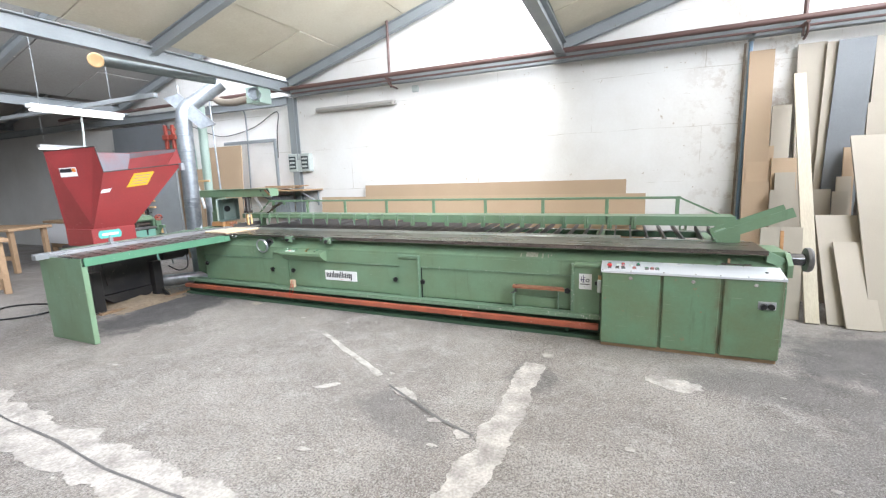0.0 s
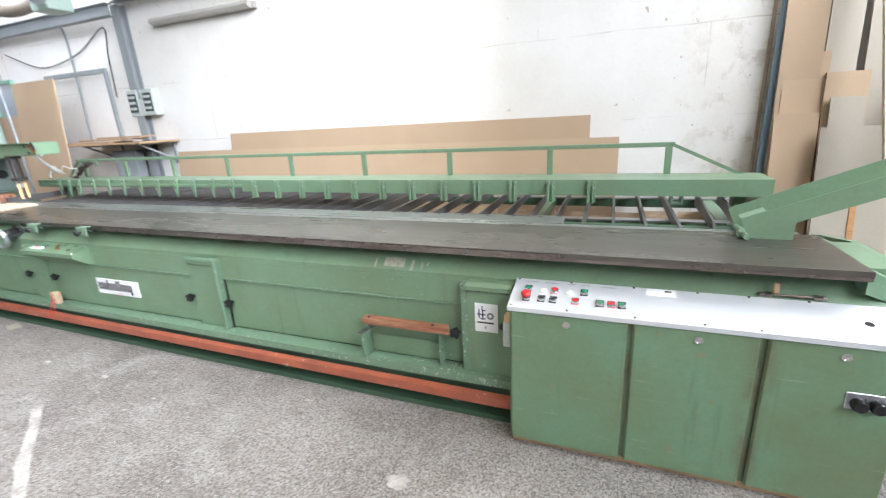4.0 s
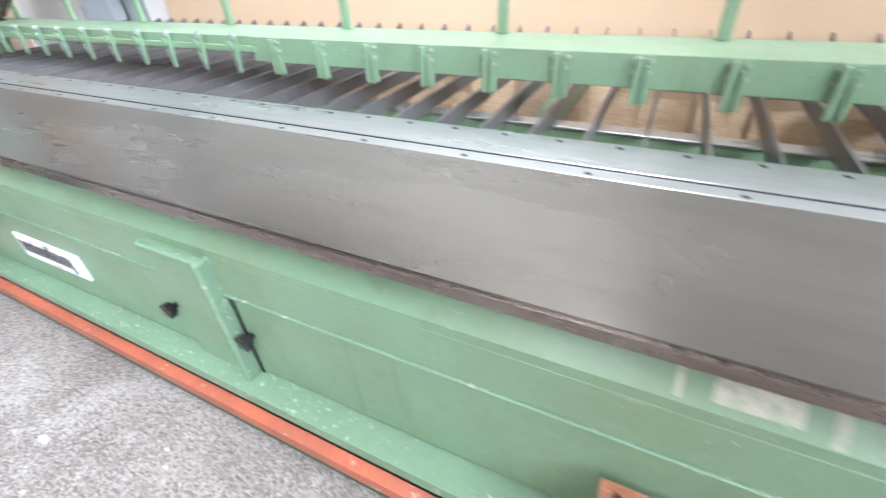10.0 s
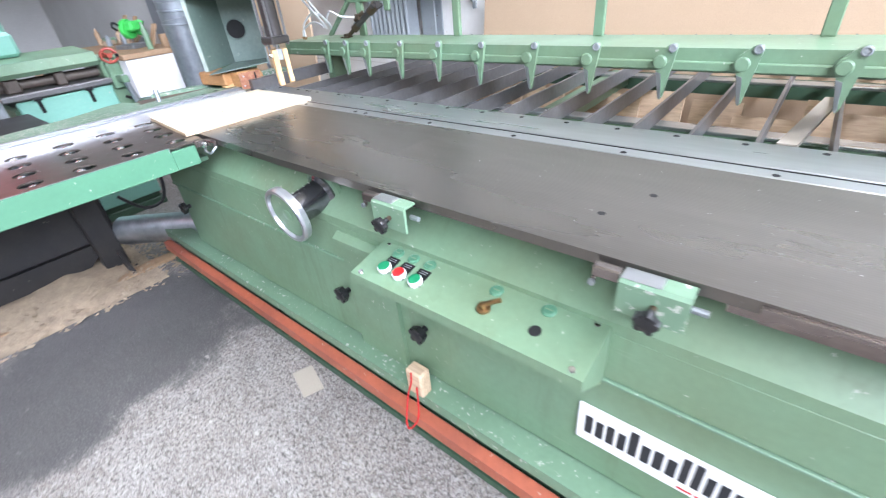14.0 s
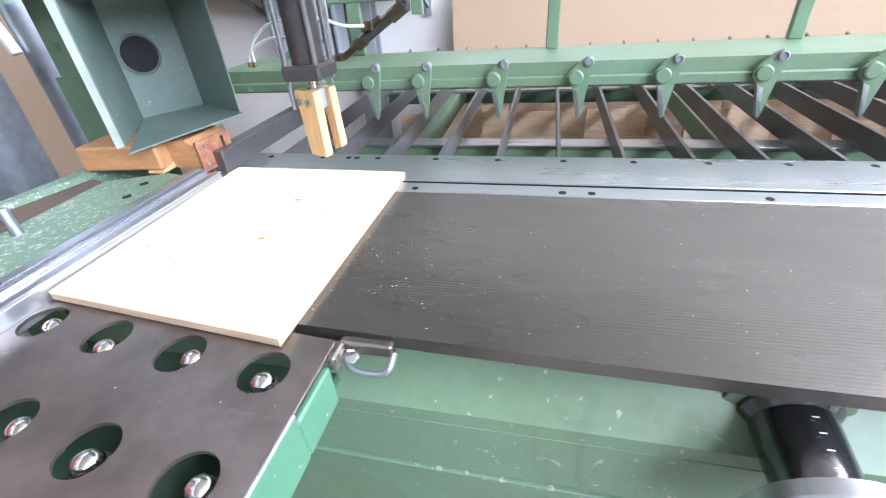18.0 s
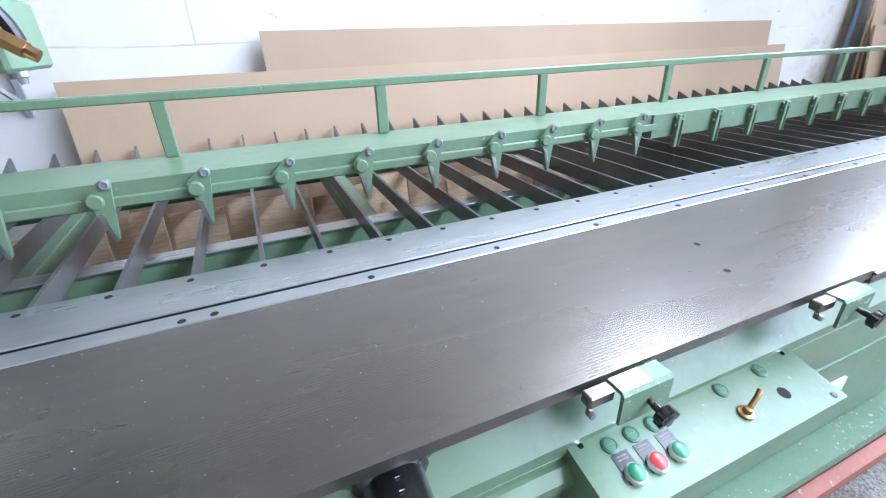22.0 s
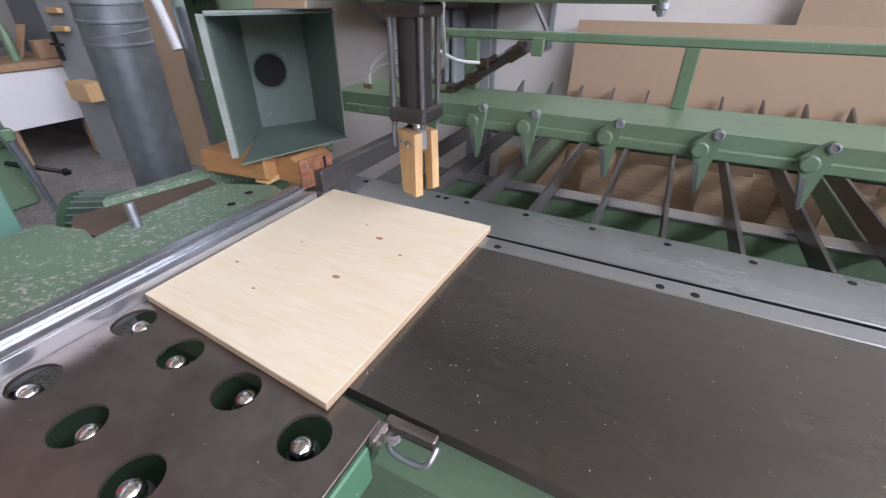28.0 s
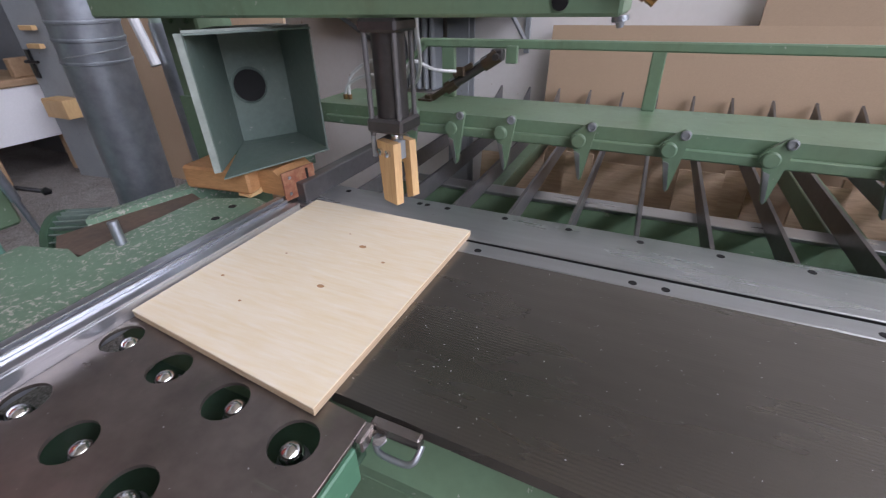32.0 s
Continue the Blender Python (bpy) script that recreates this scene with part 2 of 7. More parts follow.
def concrete_floor(name):
    """Trodden workshop concrete: broad dark traffic stains, pale worn patches, visible aggregate, fine scratches and
    pitting, and shade painted under the ball table.
    """
    m = bpy.data.materials.new(name)
    m.use_nodes = True
    N, L = m.node_tree.nodes, m.node_tree.links
    bsdf = N["Principled BSDF"]
    geo = N.new("ShaderNodeNewGeometry")

    def tex(scale, detail, rough, distort=0.0, stretch=None):
        src = geo.outputs["Position"]
        if stretch:
            mp = N.new("ShaderNodeMapping")
            mp.inputs["Scale"].default_value, mp.inputs["Rotation"].default_value = stretch, (0, 0, 0.5)
            L.new(src, mp.inputs["Vector"])
            src = mp.outputs[0]
        n = N.new("ShaderNodeTexNoise")
        n.inputs["Scale"].default_value, n.inputs["Detail"].default_value, n.inputs["Roughness"].default_value, n.inputs["Distortion"].default_value = scale, detail, rough, distort
        L.new(src, n.inputs["Vector"])
        return n.outputs["Fac"]

    def fit(src, lo, hi, a=0.0, b=1.0):
        r = N.new("ShaderNodeMapRange")
        for key, value in (("From Min", lo), ("From Max", hi), ("To Min", a), ("To Max", b)):
            r.inputs[key].default_value = value
        L.new(src, r.inputs["Value"])
        return r.outputs["Result"]

    def mix(fac, a, b):
        x = N.new("ShaderNodeMix")
        x.data_type = "RGBA"
        for value, socket in ((fac, x.inputs["Factor"]), (a, x.inputs[6]), (b, x.inputs[7])):
            if isinstance(value, tuple):
                socket.default_value = (*value, 1)
            else:
                L.new(value, socket)
        return x.outputs[2]

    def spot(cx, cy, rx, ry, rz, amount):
        """Blurred, ragged patch round one place, for stains and for painted shade."""
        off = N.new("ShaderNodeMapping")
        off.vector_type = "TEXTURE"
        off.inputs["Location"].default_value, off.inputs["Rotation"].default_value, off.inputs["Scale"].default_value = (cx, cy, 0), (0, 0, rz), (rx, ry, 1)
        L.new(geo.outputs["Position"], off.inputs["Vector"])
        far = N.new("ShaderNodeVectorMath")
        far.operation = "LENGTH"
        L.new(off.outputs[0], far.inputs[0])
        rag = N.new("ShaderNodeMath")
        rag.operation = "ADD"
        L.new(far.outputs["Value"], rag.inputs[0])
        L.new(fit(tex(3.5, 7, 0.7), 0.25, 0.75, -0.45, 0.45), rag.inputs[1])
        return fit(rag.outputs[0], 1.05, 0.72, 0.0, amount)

    col = mix(fit(tex(0.75, 6, 0.62, 0.6), 0.40, 0.62), (0.305, 0.270, 0.238), (0.150, 0.124, 0.106))
    col = mix(fit(tex(2.6, 8, 0.7, 0.8), 0.50, 0.64, 0, 0.9), col, (0.37, 0.342, 0.315))
    col = mix(fit(tex(7.0, 8, 0.72), 0.50, 0.68, 0, 0.85), col, (0.145, 0.124, 0.108))
    col = mix(fit(tex(11.0, 8, 0.75, 0.5), 0.54, 0.64, 0, 0.7), col, (0.36, 0.335, 0.31))
    for scale, amount in ((120.0, 0.34), (210.0, 0.26)):
        stones = N.new("ShaderNodeTexVoronoi")
        stones.inputs["Scale"].default_value = scale
        L.new(geo.outputs["Position"], stones.inputs["Vector"])
        tone = N.new("ShaderNodeSeparateColor")
        L.new(stones.outputs["Color"], tone.inputs[0])
        col = mix(fit(tone.outputs[0], 0.62, 0.70, 0, amount), col, (0.52, 0.50, 0.475))
        col = mix(fit(tone.outputs[1], 0.66, 0.74, 0, amount), col, (0.07, 0.062, 0.056))
    # the fourth patch, at x -4.85, paints the ball table's shadow; the rest are stains
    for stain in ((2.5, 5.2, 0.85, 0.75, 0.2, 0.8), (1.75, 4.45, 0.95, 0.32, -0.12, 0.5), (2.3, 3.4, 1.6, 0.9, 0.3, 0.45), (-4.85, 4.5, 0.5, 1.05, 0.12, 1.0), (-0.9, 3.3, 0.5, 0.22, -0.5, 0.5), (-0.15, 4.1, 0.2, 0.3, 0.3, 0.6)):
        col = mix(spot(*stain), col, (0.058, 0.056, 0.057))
    col = mix(spot(0.6, 1.9, 0.45, 0.3, 0.4, 0.4), col, (0.20, 0.13, 0.085))
    col = mix(fit(tex(130.0, 3, 0.6), 0.51, 0.64, 0, 0.75), col, (0.42, 0.395, 0.37))
    col = mix(fit(tex(80.0, 5, 0.7), 0.50, 0.62, 0, 0.92), col, (0.075, 0.066, 0.06))
    col = mix(fit(tex(38.0, 4, 0.65), 0.58, 0.66, 0, 0.6), col, (0.09, 0.08, 0.073))
    col = mix(fit(tex(19.0, 5, 0.75), 0.62, 0.67, 0, 0.75), col, (0.44, 0.42, 0.40))
    col = mix(fit(tex(9.0, 5, 0.6, 0.3, (0.5, 9, 1)), 0.68, 0.73, 0, 0.5), col, (0.42, 0.40, 0.375))
    # second layer of the ball table's shadow, put into the colour over the grain
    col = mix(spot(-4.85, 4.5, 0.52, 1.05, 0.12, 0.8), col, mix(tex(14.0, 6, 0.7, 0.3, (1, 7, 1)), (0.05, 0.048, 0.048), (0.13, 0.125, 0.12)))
    L.new(col, bsdf.inputs["Base Color"])
    L.new(fit(tex(3.0, 5, 0.6), 0.3, 0.7, 0.5, 0.85), bsdf.inputs["Roughness"])
    bump = N.new("ShaderNodeBump")
    bump.inputs["Strength"].default_value, bump.inputs["Distance"].default_value = 0.75, 0.006
    L.new(tex(75.0, 6, 0.75), bump.inputs["Height"])
    L.new(bump.outputs[0], bsdf.inputs["Normal"])
    return m


GREEN = material("green_machine_paint", (0.162, 0.264, 0.166), 0.37, second=(0.148, 0.200, 0.114), stain=0.7, grain_amount=0.06, bump=0.05,
                 chips=(0.38, 0.41, 0.34), chip_amount=0.04, chip_scale=45, bump_scale=25)
GREEN_RUSTY = material("green_cabinet_paint", (0.15, 0.262, 0.16), 0.38, second=(0.15, 0.19, 0.10), stain=0.75, scale=3.2, grain_amount=0.06, bump=0.06,
                       chips=(0.24, 0.20, 0.12), chip_amount=0.06, chip_scale=16, bump_scale=12)
HOPPER_IN = material("bare_hopper_sheet", (0.16, 0.17, 0.19), 0.55, 0.3, second=(0.24, 0.12, 0.115), stain=0.7, scale=3, grain_amount=0.1)


def weather(m, amount, rust_at=()):
    """Fine pale scratches along the machine, and brown rust where door edges meet."""
    N, L = m.node_tree.nodes, m.node_tree.links
    bsdf = N["Principled BSDF"]
    col = bsdf.inputs["Base Color"].links[0].from_socket
    geo = N.new("ShaderNodeNewGeometry")

    def layer(fac, tone):
        x = N.new("ShaderNodeMix")
        x.data_type = "RGBA"
        L.new(fac, x.inputs["Factor"])
        L.new(col, x.inputs[6])
        x.inputs[7].default_value = (*tone, 1)
        return x.outputs[2]

    def noise_of(scale, stretch, detail, lo, hi, top):
        mp = N.new("ShaderNodeMapping")
        mp.inputs["Scale"].default_value = stretch
        L.new(geo.outputs["Position"], mp.inputs["Vector"])
        n = N.new("ShaderNodeTexNoise")
        n.inputs["Scale"].default_value, n.inputs["Detail"].default_value, n.inputs["Roughness"].default_value = scale, detail, 0.6
        L.new(mp.outputs[0], n.inputs["Vector"])
        r = N.new("ShaderNodeMapRange")
        r.inputs["From Min"].default_value, r.inputs["From Max"].default_value, r.inputs["To Max"].default_value = lo, hi, top
        L.new(n.outputs["Fac"], r.inputs["Value"])
        return r.outputs["Result"]

    col = layer(noise_of(6.0, (0.7, 6, 14), 5.0, 0.66, 0.74, amount), (0.30, 0.36, 0.27))
    col = layer(noise_of(3.0, (5, 5, 0.6), 6.0, 0.58, 0.74, amount * 0.9), (0.105, 0.135, 0.075))
    sep = N.new("ShaderNodeSeparateXYZ")
    L.new(geo.outputs["Position"], sep.inputs[0])
    for x0, wide in rust_at:
        gap = N.new("ShaderNodeMath")
        gap.operation = "SUBTRACT"
        L.new(sep.outputs["X"], gap.inputs[0])
        gap.inputs[1].default_value = x0
        span = N.new("ShaderNodeMapRange")
        span.inputs["From Min"].default_value, span.inputs["From Max"].default_value, span.inputs["To Max"].default_value = wide, 0.0, 0.85
        near = N.new("ShaderNodeMath")
        near.operation = "ABSOLUTE"
        L.new(gap.outputs[0], near.inputs[0])
        L.new(near.outputs[0], span.inputs["Value"])
        rag = N.new("ShaderNodeMath")
        rag.operation = "MULTIPLY"
        L.new(span.outputs["Result"], rag.inputs[0])
        L.new(noise_of(9.0, (1, 1, 0.45), 6.0, 0.42, 0.64, 1.0), rag.inputs[1])
        col = layer(rag.outputs[0], (0.125, 0.085, 0.045))
    L.new(col, bsdf.inputs["Base Color"])


weather(GREEN, 0.55)
weather(GREEN_RUSTY, 0.7, ((0.787, 0.03), (1.225, 0.07), (1.645, 0.05)))
GREEN_WORN = material("green_chipped_paint", (0.165, 0.268, 0.175), 0.5, stain=0.5, grain_amount=0.06, bump=0.1, chips=(0.42, 0.43, 0.38), chip_amount=0.11,
                      chip_scale=55, bump_scale=40)
GREEN_DEEP = material("green_glossy_paint", (0.085, 0.215, 0.13), 0.35, stain=0.4, grain_amount=0.05, bump=0.04, chips=(0.35, 0.38, 0.32), chip_amount=0.08)
GREEN_HOOD = material("dusty_dark_green_sheet", (0.115, 0.165, 0.14), 0.5, second=(0.16, 0.20, 0.175), stain=0.7, scale=5, grain_amount=0.1, chips=(0.3, 0.3, 0.27), chip_amount=0.04)
GREASE = material("oily_brown_metal", (0.10, 0.07, 0.045), 0.35, 0.6, stain=0.7, scale=30, bump=0.2)
RUSTY_CHANNEL = material("rusty_brown_channel", (0.10, 0.075, 0.06), 0.7, 0.2, second=(0.16, 0.11, 0.08), stain=0.8, scale=9, grain_amount=0.15, bump=0.2)
PRESS_STEEL = material("oily_dark_press_steel", (0.095, 0.088, 0.085), 0.34, 0.6, second=(0.05, 0.045, 0.043), stain=0.6, scale=9, grain_amount=0.1, bump=0.03)
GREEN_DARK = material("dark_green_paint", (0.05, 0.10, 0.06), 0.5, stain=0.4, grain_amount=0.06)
MINT = material("mint_machine_paint", (0.22, 0.46, 0.36), 0.4, stain=0.3, grain_amount=0.05, chips=(0.4, 0.42, 0.38), chip_amount=0.05)
TABLE_STEEL = material("dark_planed_steel", (0.175, 0.162, 0.142), 0.28, 0.8, second=(0.122, 0.110, 0.094), stain=0.6, scale=2.2, grain=22, grain_amount=0.05, stretch=(0.35, 1.6, 1),
                       bump=0.002, rough_vary=0.10, chips=(0.30, 0.29, 0.27), chip_amount=0.012, chip_scale=160, ridges=0.0065)
BRIGHT_STEEL = material("bright_ground_steel", (0.47, 0.49, 0.50), 0.3, 0.9, second=(0.37, 0.38, 0.38), stain=0.5, grain=12, grain_amount=0.05, stretch=(0.7, 5, 1), bump=0.004)
SLAT_STEEL = material("blued_slat_steel", (0.20, 0.197, 0.197), 0.36, 0.6, second=(0.12, 0.105, 0.095), stain=0.6, grain=50, grain_amount=0.1, island=0.12)
EDGE_STEEL = material("browned_edge_steel", (0.30, 0.265, 0.245), 0.26, 0.9, second=(0.15, 0.115, 0.10), stain=0.8, scale=4, grain=30, stretch=(0.7, 3, 3), bump=0.03)
PLATE_STEEL = material("brown_roller_plate_steel", (0.145, 0.122, 0.108), 0.33, 0.75, second=(0.24, 0.205, 0.18), stain=0.8, scale=5, grain=25, grain_amount=0.14, bump=0.02, rough_vary=0.2)
RING_METAL = material("satin_ring_metal", (0.55, 0.56, 0.57), 0.2, 0.9, stain=0.3, grain_amount=0.05)
CHROME = material("polished_ball_steel", (0.75, 0.75, 0.76), 0.09, 1.0, stain=0.1, rough_vary=0.03, bump=0)
weather(PLATE_STEEL, 0.35)
ZINC = material("galvanised_sheet", (0.44, 0.47, 0.50), 0.38, 0.85, second=(0.30, 0.33, 0.355), stain=0.8, scale=6, grain=22, grain_amount=0.14, bump=0.04)
DUCT_ZINC = material("dull_galvanised_duct", (0.40, 0.43, 0.455), 0.42, 0.7, second=(0.28, 0.31, 0.335), stain=0.85, scale=7, grain=20, grain_amount=0.14, bump=0.04)
ALU = material("anodised_aluminium", (0.55, 0.57, 0.60), 0.3, 0.85, second=(0.42, 0.43, 0.45), stain=0.4, grain=60, stretch=(8, 0.4, 8), bump=0.02)
PANEL_ALU = material("control_panel_aluminium", (0.80, 0.83, 0.86), 0.34, 0.5, second=(0.70, 0.72, 0.74), stain=0.5, grain=90, grain_amount=0.05, stretch=(0.5, 6, 1), bump=0.02)
ORANGE = material("orange_bar_paint", (0.41, 0.115, 0.062), 0.45, second=(0.27, 0.085, 0.055), stain=0.8, scale=5, grain_amount=0.08, chips=(0.45, 0.30, 0.24), chip_amount=0.07)
RED = material("red_hopper_paint", (0.29, 0.042, 0.042), 0.36, second=(0.21, 0.035, 0.035), stain=0.6, grain_amount=0.06, chips=(0.42, 0.25, 0.22), chip_amount=0.02, bump=0.03)
BLACK = material("black_machine_paint", (0.018, 0.018, 0.02), 0.45, second=(0.05, 0.045, 0.04), stain=0.7, grain_amount=0.1, chips=(0.2, 0.18, 0.15), chip_amount=0.06)
PLASTIC = material("black_plastic", (0.012, 0.012, 0.013), 0.3, stain=0.2, bump=0.02)
WHITE_PLASTIC = material("white_hose_plastic", (0.72, 0.73, 0.72), 0.35, stain=0.1, bump=0)
GREY_PLASTIC = material("grey_box_plastic", (0.48, 0.52, 0.49), 0.45, stain=0.3)
CLEAR_LID = material("smoked_lid", (0.08, 0.09, 0.09), 0.15, stain=0.2, bump=0)
DARK = material("dark_void", (0.008, 0.008, 0.008), 0.8, bump=0)
MDF = material("raw_mdf", (0.47, 0.34, 0.225), 0.75, second=(0.42, 0.30, 0.195), stain=0.5, scale=1.2, grain=220, grain_amount=0.07, bump=0.03, island=0.07)
MDF_PALE = material("pale_panel_board", (0.45, 0.40, 0.325), 0.7, second=(0.39, 0.345, 0.28), stain=0.5, scale=1.4, grain=160, grain_amount=0.06, island=0.09)
BOARD_GREY = material("grey_coated_board", (0.17, 0.18, 0.19), 0.55, stain=0.3, grain=120)
OFFCUT = material("rough_pallet_wood", (0.58, 0.43, 0.29), 0.8, second=(0.42, 0.29, 0.18), stain=0.7, scale=3, grain=24, grain_amount=0.25, stretch=(0.6, 7, 4), bump=0.2, island=0.14)
COPPER = material("oxidised_copper", (0.42, 0.20, 0.14), 0.35, 0.85, stain=0.5, scale=40)
DRUM = material("polished_dark_drum", (0.21, 0.21, 0.22), 0.17, 0.9, second=(0.06, 0.06, 0.065), stain=0.7, scale=14, bump=0.02)
PIPE_GREEN = material("pale_green_pipe_paint", (0.33, 0.42, 0.36), 0.5, second=(0.26, 0.34, 0.28), stain=0.6)
PIPE_DARK = material("dark_dusty_pipe", (0.085, 0.10, 0.095), 0.6, second=(0.14, 0.14, 0.13), stain=0.6)
FLEX_TAN = material("dusty_tan_hose", (0.24, 0.20, 0.16), 0.7, second=(0.16, 0.13, 0.10), stain=0.6, grain=90, grain_amount=0.2)
PLANK = material("long_spruce_plank", (0.56, 0.50, 0.38), 0.6, second=(0.50, 0.43, 0.31), stain=0.6, scale=2.0, grain=14, grain_amount=0.12, stretch=(9, 2, 1.1), bump=0.05)
PANE = material("dull_dusty_pane", (0.40, 0.44, 0.46), 0.25, second=(0.32, 0.36, 0.38), stain=0.7, scale=2)
RIM_GREEN = material("worn_pale_sheet_rim", (0.27, 0.31, 0.275), 0.5, second=(0.19, 0.23, 0.195), stain=0.7, scale=18, grain_amount=0.1)
GREEN_CHIPPED = material("heavily_chipped_green", (0.15, 0.245, 0.165), 0.5, stain=0.5, grain_amount=0.08, bump=0.12, chips=(0.42, 0.41, 0.36), chip_amount=0.165, chip_scale=110, bump_scale=60)
LABEL_GLUE = material("old_label_glue", (0.42, 0.40, 0.32), 0.6, second=(0.22, 0.28, 0.19), stain=0.9, scale=45, grain_amount=0.2)
OFFCUT_DARK = material("greasy_machine_cast", (0.13, 0.105, 0.085), 0.5, 0.3, stain=0.7, scale=14, grain_amount=0.15)
PLY = material("pale_spruce_plywood", (0.87, 0.77, 0.58), 0.5, second=(0.84, 0.71, 0.49), stain=0.6, scale=2.0, grain=11, grain_amount=0.22, stretch=(1.1, 11, 2), bump=0.05)
PLY_EDGE = material("plywood_edge", (0.58, 0.44, 0.29), 0.7, second=(0.36, 0.25, 0.15), stain=0.6, scale=9, grain=120, stretch=(1, 1, 30))
WOOD_ORANGE = material("oiled_block_wood", (0.50, 0.27, 0.115), 0.6, second=(0.38, 0.18, 0.07), stain=0.6, scale=4, grain=30, grain_amount=0.16, stretch=(1.5, 7, 7), bump=0.08)
WOOD_PALE = material("pale_clamp_wood", (0.64, 0.42, 0.20), 0.55, second=(0.55, 0.33, 0.15), stain=0.5, scale=5, grain=22, grain_amount=0.16, stretch=(8, 8, 0.8), bump=0.06)
WOOD_RED = material("reddish_handle_wood", (0.26, 0.09, 0.05), 0.5, second=(0.42, 0.23, 0.13), stain=0.8, scale=7, grain=26, grain_amount=0.2, stretch=(0.8, 7, 7), bump=0.1)
BENCH_WOOD = material("worn_bench_wood", (0.40, 0.26, 0.15), 0.65, stain=0.6, scale=4, grain=30, grain_amount=0.15, stretch=(1, 6, 6), island=0.12)
PLASTER = material("white_painted_wall", (0.79, 0.77, 0.735), 0.85, second=(0.64, 0.595, 0.53), stain=0.5, scale=0.9, grain=30, grain_amount=0.06, bump=0.35, bump_scale=9,
                   chips=(0.50, 0.42, 0.33), chip_amount=0.035, chip_scale=14)


def block_joints(m, width, height, colour):
    """Thin broken joints of large wall blocks, and brown damp at the bare edge of the wall."""
    N, L = m.node_tree.nodes, m.node_tree.links
    bsdf = N["Principled BSDF"]
    old = bsdf.inputs["Base Color"].links[0].from_socket
    geo = N.new("ShaderNodeNewGeometry")
    sep, com = N.new("ShaderNodeSeparateXYZ"), N.new("ShaderNodeCombineXYZ")
    L.new(geo.outputs["Position"], sep.inputs[0])
    wob = N.new("ShaderNodeTexNoise")
    wob.inputs["Scale"].default_value, wob.inputs["Detail"].default_value = 1.3, 4.0
    L.new(geo.outputs["Position"], wob.inputs["Vector"])
    add = N.new("ShaderNodeMath")
    add.operation = "MULTIPLY_ADD"
    L.new(wob.outputs["Fac"], add.inputs[0])
    add.inputs[1].default_value = 0.05
    L.new(sep.outputs["Z"], add.inputs[2])
    L.new(sep.outputs["X"], com.inputs[0])
    L.new(add.outputs[0], com.inputs[1])
    brick = N.new("ShaderNodeTexBrick")
    for key, value in (("Scale", 1.0), ("Mortar Size", 0.006), ("Mortar Smooth", 0.6), ("Brick Width", width), ("Row Height", height)):
        brick.inputs[key].default_value = value
    L.new(com.outputs[0], brick.inputs["Vector"])
    patchy = N.new("ShaderNodeMapRange")
    patchy.inputs["From Min"].default_value, patchy.inputs["From Max"].default_value, patchy.inputs["To Max"].default_value = 0.42, 0.62, 0.75
    many = N.new("ShaderNodeTexNoise")
    many.inputs["Scale"].default_value, many.inputs["Detail"].default_value = 2.2, 6.0
    L.new(geo.outputs["Position"], many.inputs["Vector"])
    L.new(many.outputs["Fac"], patchy.inputs["Value"])
    both = N.new("ShaderNodeMath")
    both.operation = "MULTIPLY"
    L.new(brick.outputs["Fac"], both.inputs[0])
    L.new(patchy.outputs[0], both.inputs[1])
    edge = N.new("ShaderNodeMapRange")
    edge.inputs["From Min"].default_value, edge.inputs["From Max"].default_value, edge.inputs["To Max"].default_value = 1.0, 1.85, 0.55
    L.new(sep.outputs["X"], edge.inputs["Value"])
    damp = N.new("ShaderNodeMapRange")
    damp.inputs["From Min"].default_value, damp.inputs["From Max"].default_value = 0.52, 0.60
    fine = N.new("ShaderNodeTexNoise")
    fine.inputs["Scale"].default_value, fine.inputs["Detail"].default_value, fine.inputs["Roughness"].default_value = 5.0, 9.0, 0.75
    L.new(geo.outputs["Position"], fine.inputs["Vector"])
    L.new(fine.outputs["Fac"], damp.inputs["Value"])
    wear = N.new("ShaderNodeMath")
    wear.operation = "MULTIPLY"
    L.new(edge.outputs[0], wear.inputs[0])
    L.new(damp.outputs[0], wear.inputs[1])
    for fac, tone in ((both.outputs[0], colour), (wear.outputs[0], (0.40, 0.31, 0.23))):
        x = N.new("ShaderNodeMix")
        x.data_type = "RGBA"
        L.new(fac, x.inputs["Factor"])
        L.new(old, x.inputs[6])
        x.inputs[7].default_value = (*tone, 1)
        old = x.outputs[2]
    L.new(old, bsdf.inputs["Base Color"])


block_joints(PLASTER, 2.7, 0.71, (0.48, 0.43, 0.36))
PLASTER_GREY = material("grey_plaster_wall", (0.56, 0.55, 0.52), 0.85, second=(0.44, 0.42, 0.39), stain=0.5, scale=0.8, grain=30, grain_amount=0.06, bump=0.3, bump_scale=9)
BROWN_BRICK = material("bare_wall_edge", (0.46, 0.37, 0.29), 0.9, second=(0.32, 0.24, 0.18), stain=0.7, scale=6, grain=50, bump=0.5)
STEEL_GREY = material("grey_steel_paint", (0.275, 0.295, 0.30), 0.5, second=(0.21, 0.23, 0.235), stain=0.5, grain_amount=0.05, chips=(0.14, 0.09, 0.07), chip_amount=0.02)
RUST_PIPE = material("brown_heating_pipe", (0.13, 0.075, 0.065), 0.5, second=(0.10, 0.05, 0.04), stain=0.6, grain_amount=0.1)
BLUE_PIPE = material("blue_conduit", (0.30, 0.43, 0.58), 0.4, stain=0.3)
